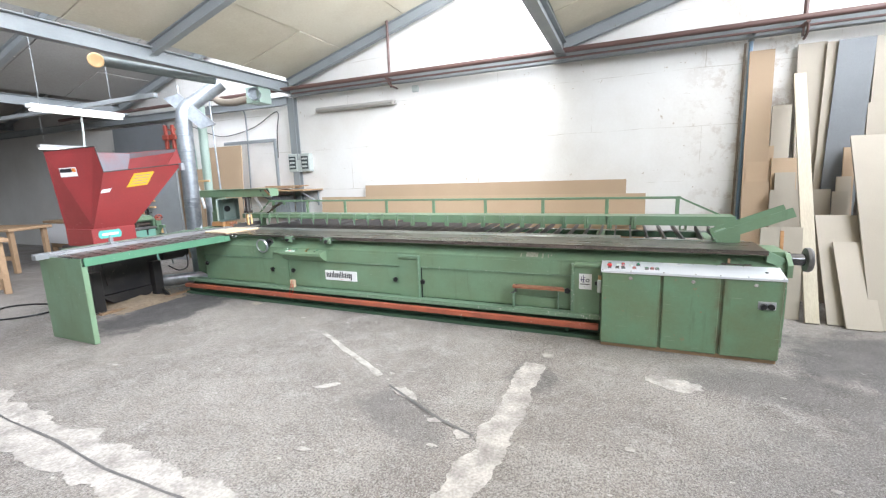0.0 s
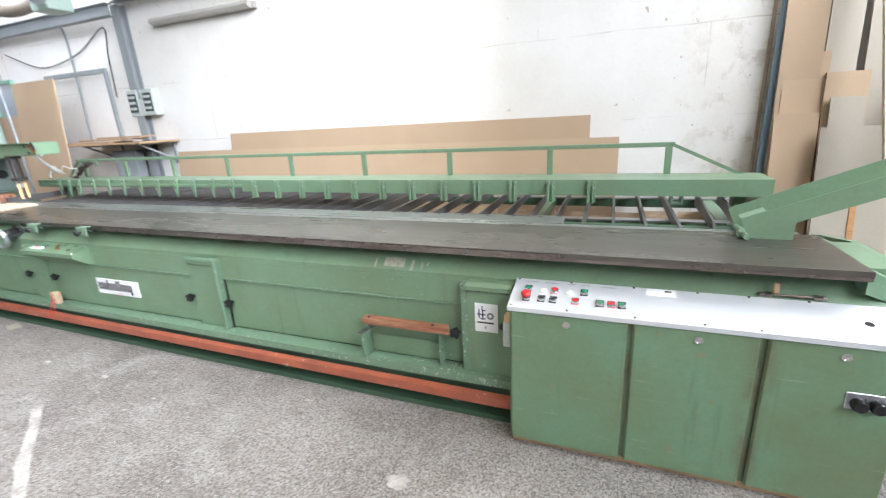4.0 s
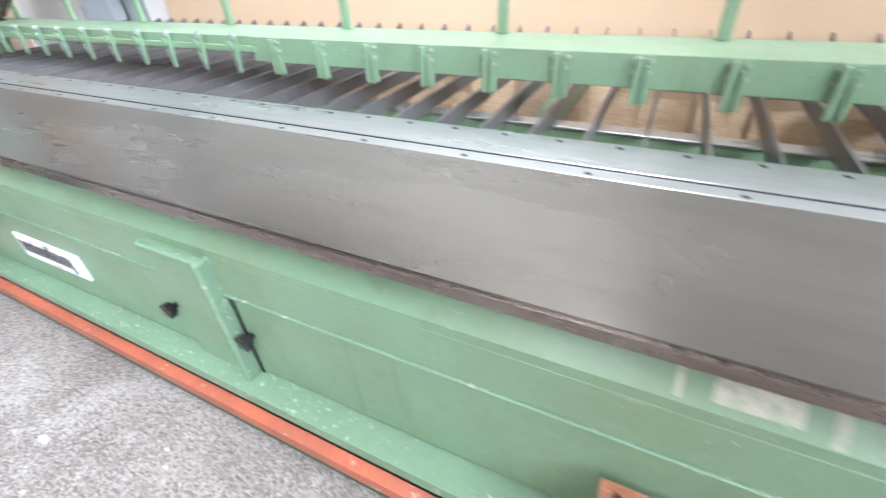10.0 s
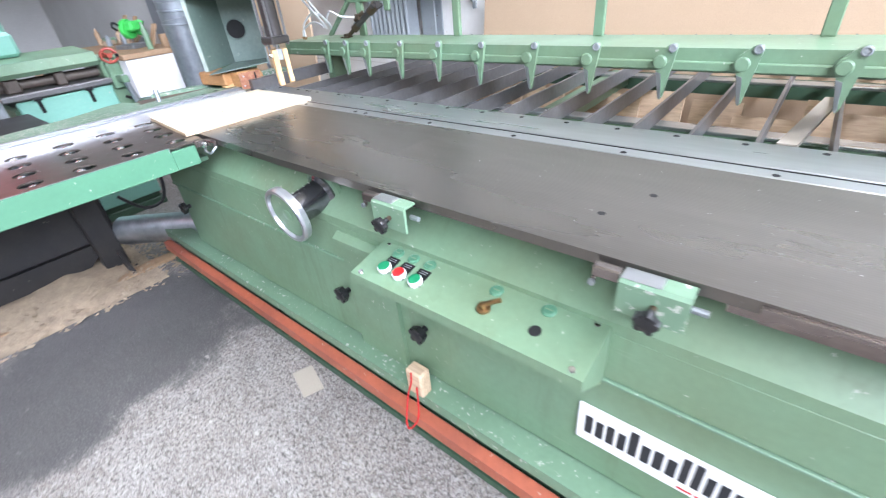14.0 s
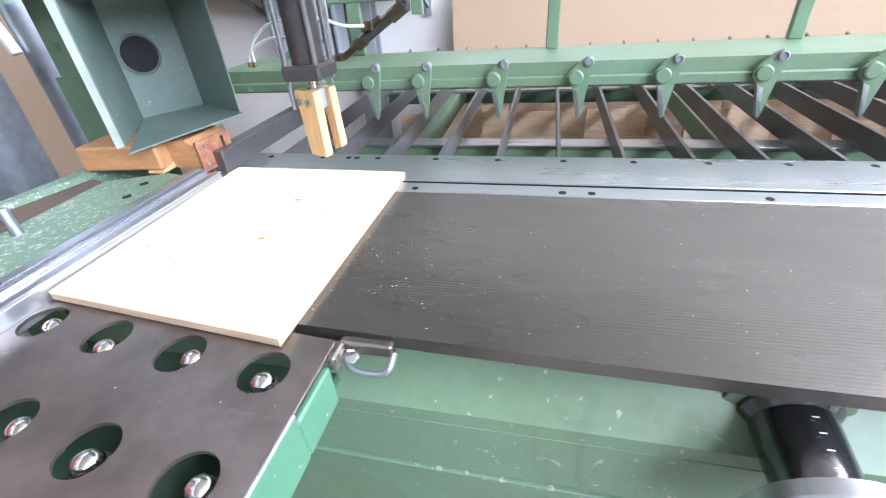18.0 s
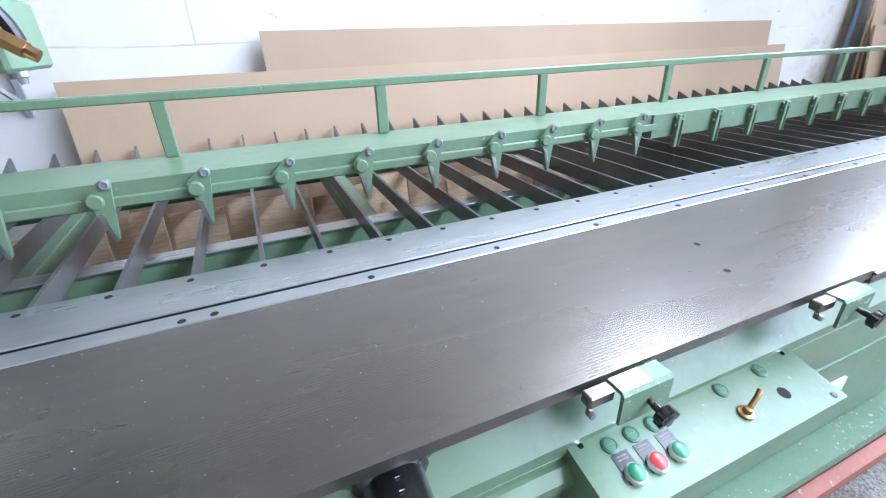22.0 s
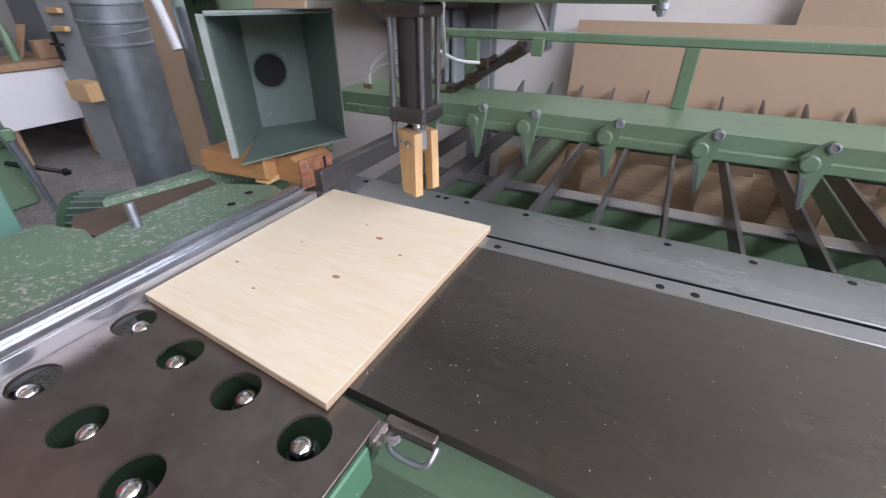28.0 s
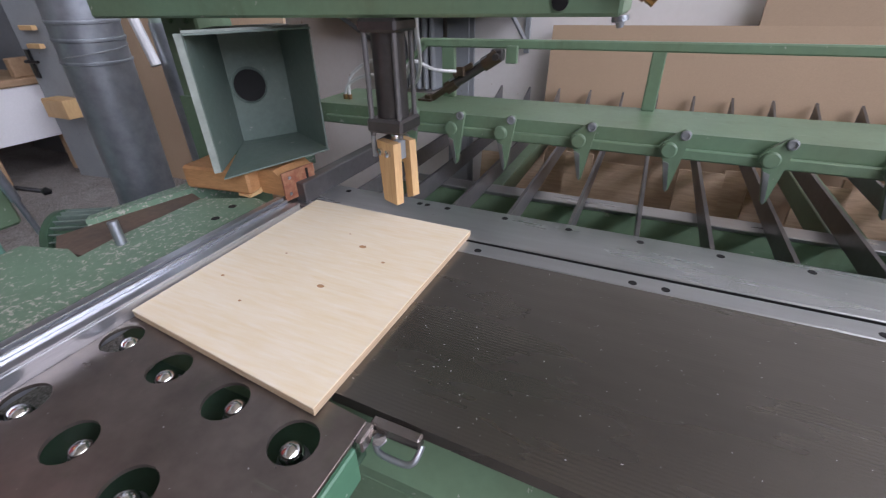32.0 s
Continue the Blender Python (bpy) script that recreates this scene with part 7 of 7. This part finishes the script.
def planer(x, y, rz):
    """A green woodworking machine on a mint base; local +x faces the saw."""
    t = thing("planing_machine", "green thickness planer with a red hand wheel on a mint base", "planing machine")
    t.matrix_basis = pose(x, y, 0, 0, 0, rz)
    part("base", Shape().box(-0.5, -0.02, -0.30, 0.24, 0.03, 0.86, 0.015).box(-0.52, 0, -0.32, 0.26, 0.0, 0.06, 0.006), GREEN_DARK, t)
    d = part("front_door", Shape().box(-0.02, 0.0, -0.28, 0.25, 0.10, 0.89, 0.008), MINT, t, "large mint service door")
    for y0 in (-0.18, 0.10):
        part("door_clip", Shape().box(0.0, 0.012, y0, y0 + 0.02, 0.81, 0.90, 0.002).box(0.0, 0.02, y0 - 0.012, y0 + 0.032, 0.885, 0.90, 0.002), PLASTIC, d)
    part("bed", Shape().box(-0.55, 0.02, -0.34, 0.26, 0.90, 0.935, 0.006), SLAT_STEEL, t, "grey cast bed")
    part("feed_roller", Shape().cyl((-0.12, -0.30, 0.975), (-0.12, 0.24, 0.975), 0.03, n=18).box(-0.3, -0.05, -0.28, -0.20, 0.935, 1.02, 0.01).box(-0.3, -0.05, -0.02, 0.04, 0.935, 1.02, 0.01), OFFCUT_DARK, t)
    part("head", Shape().prism([(-0.40, 1.02), (-0.02, 1.02), (0.0, 1.045), (-0.03, 1.10), (-0.40, 1.13)], "y", -0.34, 0.24), GREEN, t, "long green cutter head cover")
    part("side_column", Shape().box(-0.36, -0.02, 0.24, 0.36, 0.60, 1.06, 0.012), GREEN, t)
    w = part("hand_wheel", Shape().tube([(0.03 + 0.02 * math.cos(k * math.pi / 10), 0.30 + 0.042 * math.cos(k * math.pi / 10), 1.065 + 0.042 * math.sin(k * math.pi / 10)) for k in range(21)], 0.0085, smooth=1), CRIMSON, t, "red spoked hand wheel")
    hub = Shape().cyl((-0.04, 0.29, 1.065), (0.045, 0.30, 1.065), 0.015, n=16)
    for k in range(3):
        a = 0.4 + k * 2.094
        hub.cyl((0.03, 0.30, 1.065), (0.03, 0.30 + 0.040 * math.cos(a), 1.065 + 0.040 * math.sin(a)), 0.006, n=8)
    part("wheel_spokes", hub, CRIMSON, w)
    part("wheel_grip", Shape().lathe((0.045, 0.332, 1.065), (1, 0.1, 0), [(0.006, 0), (0.009, 0.008), (0.010, 0.03), (0.004, 0.038)], 12), PLASTIC, w)
    part("lift_screw", Shape().cyl((0.115, 0.300, 0.95), (0.115, 0.375, 0.30), 0.011, n=14).cyl((0.115, 0.306, 0.90), (0.115, 0.325, 0.74), 0.018, n=14), ZINC, t, "slanting steel screw rod")
    part("screw_bracket", Shape().box(-0.02, 0.135, 0.285, 0.325, 0.90, 0.945, 0.005).box(-0.03, 0.02, 0.26, 0.345, 0.86, 1.03, 0.006), GREEN, t)
    part("lever", Shape().cyl((0.0, 0.30, 0.80), (0.10, 0.42, 0.74), 0.009, n=10).lathe((0.10, 0.42, 0.74), (1, 1.2, -0.5), [(0.008, 0), (0.019, 0.012), (0.008, 0.034)], 12), PLASTIC, t)
    part("gearbox", Shape().box(-0.40, -0.22, -0.22, -0.08, 1.12, 1.26, 0.02).cyl((-0.31, -0.15, 1.26), (-0.31, -0.15, 1.42), 0.065, n=20).cyl((-0.31, -0.15, 1.42), (-0.31, -0.15, 1.44), 0.05, n=20), MINT, t, "mint gear motor")
    part("hose", Shape().tube([(-0.05, -0.36, 0.35), (0.02, -0.37, 0.8), (-0.02, -0.37, 1.05), (-0.15, -0.34, 1.15), (-0.3, -0.22, 1.13)], 0.028), STEEL_GREY, t, "grey corrugated hose")
    return t


planer(-6.415, 5.205, 2)


def workbench(x, y, rz, w=2.0, d=0.8, panel=False):
    t = thing("workbench", "worn wooden workbench with clutter on top", "workbench", "workbenches")
    t.matrix_basis = pose(x, y, 0, 0, 0, rz)
    part("bench_top", Shape().box(-w / 2, w / 2, -d / 2, d / 2, 0.80, 0.86, 0.008), BENCH_WOOD, t)
    for a in (-1, 1):
        for b in (-1, 1):
            part("leg", Shape().box(a * (w / 2 - 0.1) - 0.04, a * (w / 2 - 0.1) + 0.04, b * (d / 2 - 0.1) - 0.04, b * (d / 2 - 0.1) + 0.04, 0, 0.80, 0.006), BENCH_WOOD, t)
    part("rail", Shape().box(-w / 2 + 0.1, w / 2 - 0.1, -d / 2 + 0.06, -d / 2 + 0.1, 0.25, 0.33, 0.004), BENCH_WOOD, t)
    if panel:
        part("front_panel", Shape().box(-w / 2 + 0.02, w / 2 - 0.02, -d / 2 + 0.02, -d / 2 + 0.04, 0.35, 0.80, 0.003), PAPER, t)
        part("end_panel", Shape().box(w / 2 - 0.045, w / 2 - 0.02, -d / 2 + 0.045, d / 2 - 0.02, 0.35, 0.80, 0.003), PAPER, t)
    return t


workbench(-10.35, 6.75, 0, 2.6, 0.8, True)
workbench(-11.2, 5.2, 15, 2.2, 0.8)
workbench(-8.6, 3.6, 80, 1.6, 0.7)
g = thing("green_mitre_saw", "bright green mitre saw on the back bench", "mitre saw")
g.matrix_basis = pose(-9.9, 6.8, 0.86, 0, 0, 20) @ Matrix.Scale(0.75, 4)
part("base", Shape().box(-0.22, 0.22, -0.2, 0.2, 0, 0.07, 0.01), ZINC, g)
part("blade_guard", Shape().lathe((0, 0, 0.3), (1, 0.2, 0), [(0.15, -0.04), (0.16, 0), (0.15, 0.05)], 24), LIME, g)
part("motor_head", Shape().box(0.02, 0.22, -0.09, 0.12, 0.26, 0.42, 0.03).cyl((0.1, 0.1, 0.2), (0.1, 0.22, 0.4), 0.05, n=14), LIME, g)
part("handle", Shape().tube([(0.0, -0.12, 0.36), (0.0, -0.22, 0.42), (0.0, -0.26, 0.36), (0, -0.2, 0.3)], 0.018), PLASTIC, g)
random.seed(9)
for k in range(26):
    x, h, y = -11.55 + k * 0.095, 0.10 + 0.28 * random.random(), 6.75 + 0.35 * random.random()
    m = random.choice((STEEL_GREY, BENCH_WOOD, GREEN, ZINC, PLASTIC, MDF))
    if -10.1 < x < -9.4:
        continue
    if k % 3 == 0:
        sh = Shape().lathe((x, y, 0.86), (0, 0, 1), [(0.035, 0), (0.035, h * 0.7), (0.015, h * 0.85), (0.015, h)], 14)
        solid("spray_can", sh, m, "can standing on the cluttered bench", "can", "cans on the bench")
    elif k % 3 == 1:
        solid("tool_box", Shape().box(x - 0.04, x + 0.045, y - 0.08, y + 0.08, 0.86, 0.86 + h * 0.6, 0.008), m, "small box on the cluttered bench", "box", "boxes on the bench")
    else:
        solid("wood_piece", Shape().sheet((x - 0.03, y, 0.86), (0.07, 0.02, 0), (0.02, 0.12, h), 0.02), BENCH_WOOD, "piece of wood leaning on the bench", "offcut", "offcuts on the bench")
win = thing("window_west", "dusty workshop window in the back wall", "window", kind="structure")
for k, (x0, x1) in enumerate(((-10.6, -9.3), (-9.1, -7.9))):
    part("window_frame", Shape().box(x0, x1, 7.44, 7.479, 1.1, 1.15, 0.003).box(x0, x1, 7.44, 7.479, 2.35, 2.4, 0.003).box(x0, x0 + 0.05, 7.44, 7.479, 1.15, 2.35, 0.003).box(x1 - 0.05, x1, 7.44, 7.479, 1.15, 2.35, 0.003)
         .box((x0 + x1) / 2 - 0.025, (x0 + x1) / 2 + 0.025, 7.445, 7.479, 1.15, 2.35, 0.003), MINT if k else STEEL_GREY, win)
    part("pane", Shape().box(x0 + 0.05, x1 - 0.05, 7.468, 7.474, 1.15, 2.35, 0), PANE, win)
strip = thing("hanging_lamp", "lit fluorescent batten hanging from the ceiling", "lamp", "hanging lamps")
part("housing", Shape().box(-0.78, 0.78, -0.06, 0.06, 0.02, 0.08, 0.006), WHITE_PLASTIC, strip)
part("tube", Shape().cyl((-0.75, -0.03, 0.0), (0.75, -0.03, 0.0), 0.014, n=10).cyl((-0.75, 0.03, 0.0), (0.75, 0.03, 0.0), 0.014, n=10), TUBE_GLASS, strip)
part("wire", Shape().cyl((-0.6, 0, 0.08), (-0.6, 0, 2.4), 0.004, n=6).cyl((0.6, 0, 0.08), (0.6, 0, 2.4), 0.004, n=6), STEEL_GREY, strip)
strip.matrix_basis = pose(-6.88, 4.9, 2.62, 0, 0, 92) @ Matrix.Diagonal((0.77, 1, 1, 1))
copy_thing(strip, pose(-10.15, 6.3, 2.35, 0, 0, 92) @ Matrix.Diagonal((0.77, 1, 1, 1)))
solid("cross_rail", Shape().box(-12.0, -5.3, 4.95, 5.01, 2.72, 2.78, 0.004).moved(Matrix()), STEEL_GREY, "grey horizontal steel rail under the roof", "rail", kind="structure")
solid("hanging_cable", Shape().tube([(-6.95, 4.96, 2.73), (-6.94, 4.9, 2.0), (-6.85, 4.6, 1.2), (-6.8, 4.4, 0.4), (-6.75, 4.3, 0.012)], 0.012), GREY_PLASTIC, "grey cable hanging beside the hopper", "cable")
solid("floor_cable", Shape().tube([(-7.8, 3.6, 0.012), (-7.1, 3.3, 0.012), (-6.5, 3.5, 0.012), (-6.3, 3.9, 0.012), (-6.7, 4.1, 0.012), (-7.2, 3.8, 0.012), (-6.6, 3.2, 0.012)], 0.012), PLASTIC, "black cable coiled on the floor", "cable")
trestle = thing("trestle", "light wooden trestle on the floor", "trestle")
for k in range(2):
    part("leg", Shape().box(-8.05 + 0.5 * k, -8.0 + 0.5 * k, 3.0, 3.05, 0, 0.62, 0.005).box(-8.05 + 0.5 * k, -8.0 + 0.5 * k, 3.4, 3.45, 0, 0.62, 0.005), BENCH_WOOD, trestle)
part("bar", Shape().box(-8.15, -7.45, 3.0, 3.45, 0.62, 0.66, 0.005), BENCH_WOOD, trestle)

# ---------------------------------------------------------------- floor repairs and marks
def blotch(name, x, y, rx, ry, rz, mat, label, seed, z=0.004, rough=0.35, n=40):
    s = Shape()
    pts = []
    for k in range(n):
        t = 2 * math.pi * k / n
        r = 1 + rough * noise.noise((math.cos(t) * 1.7 + seed, math.sin(t) * 1.7, seed)) + 0.6 * rough * noise.noise((math.cos(t) * 5 + seed, math.sin(t) * 5, seed))
        pts.append((rx * r * math.cos(t), ry * r * math.sin(t)))
    s.v = [(px, py, z) for px, py in pts] + [(px * 1.02, py * 1.02, 0.0005) for px, py in pts]
    s.f = [tuple(range(n))] + [(k, n + k, n + (k + 1) % n, (k + 1) % n) for k in range(n)]
    s.moved(pose(x, y, 0, 0, 0, rz))
    return solid(name, s, mat, label, "floor mark", "floor marks", "structure")


def ribbon(name, pts, width, mat, label, z=0.004, seed=1.0):
    s = Shape()
    pts = [Vector((*p, 0)) for p in pts]
    line = []
    for a, b in zip(pts, pts[1:]):
        line += [a.lerp(b, k / 26) for k in range(26)]
    line.append(pts[-1])
    for i, p in enumerate(line):
        d = (line[min(i + 1, len(line) - 1)] - line[max(i - 1, 0)]).normalized()
        q = Vector((-d.y, d.x, 0))
        wl = width * (0.5 + 0.30 * noise.noise((p.x * 5, p.y * 5, seed)) + 0.13 * noise.noise((p.x * 26, p.y * 26, seed)))
        wr = width * (0.5 + 0.30 * noise.noise((p.x * 5, p.y * 5, seed + 7)) + 0.13 * noise.noise((p.x * 26, p.y * 26, seed + 7)))
        s.v += [tuple(p + q * wl + Vector((0, 0, z))), tuple(p - q * wr + Vector((0, 0, z)))]
    s.f = [(2 * i, 2 * i + 1, 2 * i + 3, 2 * i + 2) for i in range(len(line) - 1)]
    return solid(name, s, mat, label, "floor mark", "floor marks", "structure")


ribbon("floor_repair", [(-0.18, 4.36), (-0.19, 3.56), (-0.21, 3.1), (-0.27, 2.7), (-0.3, 2.0), (-0.42, 1.2), (-0.45, 0.2), (-0.5, -1.0)], 0.19, REPAIR, "pale mortar repair strip in the concrete floor", seed=3)
ribbon("floor_repair", [(-4.6, 2.36), (-3.4, 2.30), (-2.56, 2.24), (-1.9, 2.22), (-1.5, 2.2), (-0.9, 2.1), (-0.45, 1.95)], 0.30, REPAIR, "wide pale mortar repair strip with cracks", seed=9)
ribbon("floor_crack", [(-4.6, 2.36), (-3.4, 2.29), (-2.8, 2.27), (-2.2, 2.21), (-1.5, 2.21)], 0.016, TAR, "dark crack along the mortar repair", 0.006, 4)
ribbon("floor_mark", [(-2.36, 4.39), (-1.9, 4.1), (-1.55, 3.9), (-1.3, 3.74)], 0.06, REPAIR, "pale scuffed line on the floor", seed=5)
ribbon("floor_mark", [(-1.15, 3.62), (-0.85, 3.45), (-0.585, 3.31), (-0.33, 3.22)], 0.022, TAR, "dark greasy line on the floor", 0.0065, seed=6)
for k, (x, y, rx, ry, rz, m) in enumerate(((0.88, 4.32, 0.15, 0.10, 10, REPAIR), (0.72, 4.36, 0.06, 0.06, 0, REPAIR), (-0.98, 3.55, 0.12, 0.05, -30, REPAIR), (-0.62, 3.30, 0.06, 0.03, 20, REPAIR),
                                           (-0.40, 3.22, 0.05, 0.06, 0, REPAIR), (-1.25, 2.75, 0.06, 0.02, 10, REPAIR),
                                           (0.55, 3.4, 0.03, 0.02, 0, REPAIR), (-1.6, 3.45, 0.10, 0.03, 40, REPAIR), (-0.1, 4.55, 0.05, 0.04, 0, REPAIR))):
    blotch("floor_patch", x, y, rx, ry, rz, m, "pale mortar patch on the floor" if m is REPAIR else "dark oil stain on the floor", 2.0 + k * 1.7, 0.005 + 0.0002 * k)
solid("paper_scrap", Shape().sheet((-4.02, 4.985, 0.003), (0.14, -0.045, 0), (0.03, 0.075, 0.0), 0.003), MDF_PALE, "pale scrap of veneer on the floor", "scrap")
random.seed(12)
s = Shape()
for k in range(290):
    x, y, r, a = random.uniform(-4.5, 2.4), random.uniform(1.6, 4.95), random.uniform(0.004, 0.013), random.random() * 6.28
    if k % 9 == 0:
        r *= 2.2
    s.add([(x + r * math.cos(a + t) * (1 + 0.5 * (t % 2)), y + r * math.sin(a + t) * 0.7, 0.0045) for t in (0, 1.3, 2.6, 3.9, 5.1)], [(0, 1, 2, 3, 4)])
solid("floor_specks", s, REPAIR, "pale paint and mortar specks on the concrete", "specks", kind="stuff")

# crumbs of sawdust on the tables
random.seed(21)
crumbs = Shape()
for k in range(420):
    if k % 3:
        x, y, z = random.uniform(-4.42, -2.3) if k % 2 else -4.47 + abs(random.gauss(0, 0.30)), random.uniform(5.17, 5.59), TZ
    elif k % 2:
        x, y, z = random.uniform(-4.6, -1.5), random.uniform(5.67, 5.81), TZ + 0.002
    else:
        x, y, z = random.uniform(-4.91, -4.42), random.uniform(4.6, 5.12), PZ
        if min(math.hypot(x + 4.888 - i * DX, y - 5.103 + j * DY - skew * i * DX) for i in range(4) for j in range(5)) < 0.037:
            continue
    r, a = 0.0004 + 0.0007 * random.random() ** 3, 6.28 * random.random()
    ring = [(x + r * (1.6 if q % 2 else 0.8) * math.cos(a + q * 1.571), y + r * (1.6 if q % 2 else 0.8) * math.sin(a + q * 1.571), z + 0.0002) for q in range(4)]
    crumbs.add([*ring, (x, y, z + r)], [(0, 1, 4), (1, 2, 4), (2, 3, 4), (3, 0, 4), (3, 2, 1, 0)])
solid("sawdust_crumbs", crumbs, PAPER, "fine pale sawdust crumbs on the steel tables", "sawdust", kind="stuff")
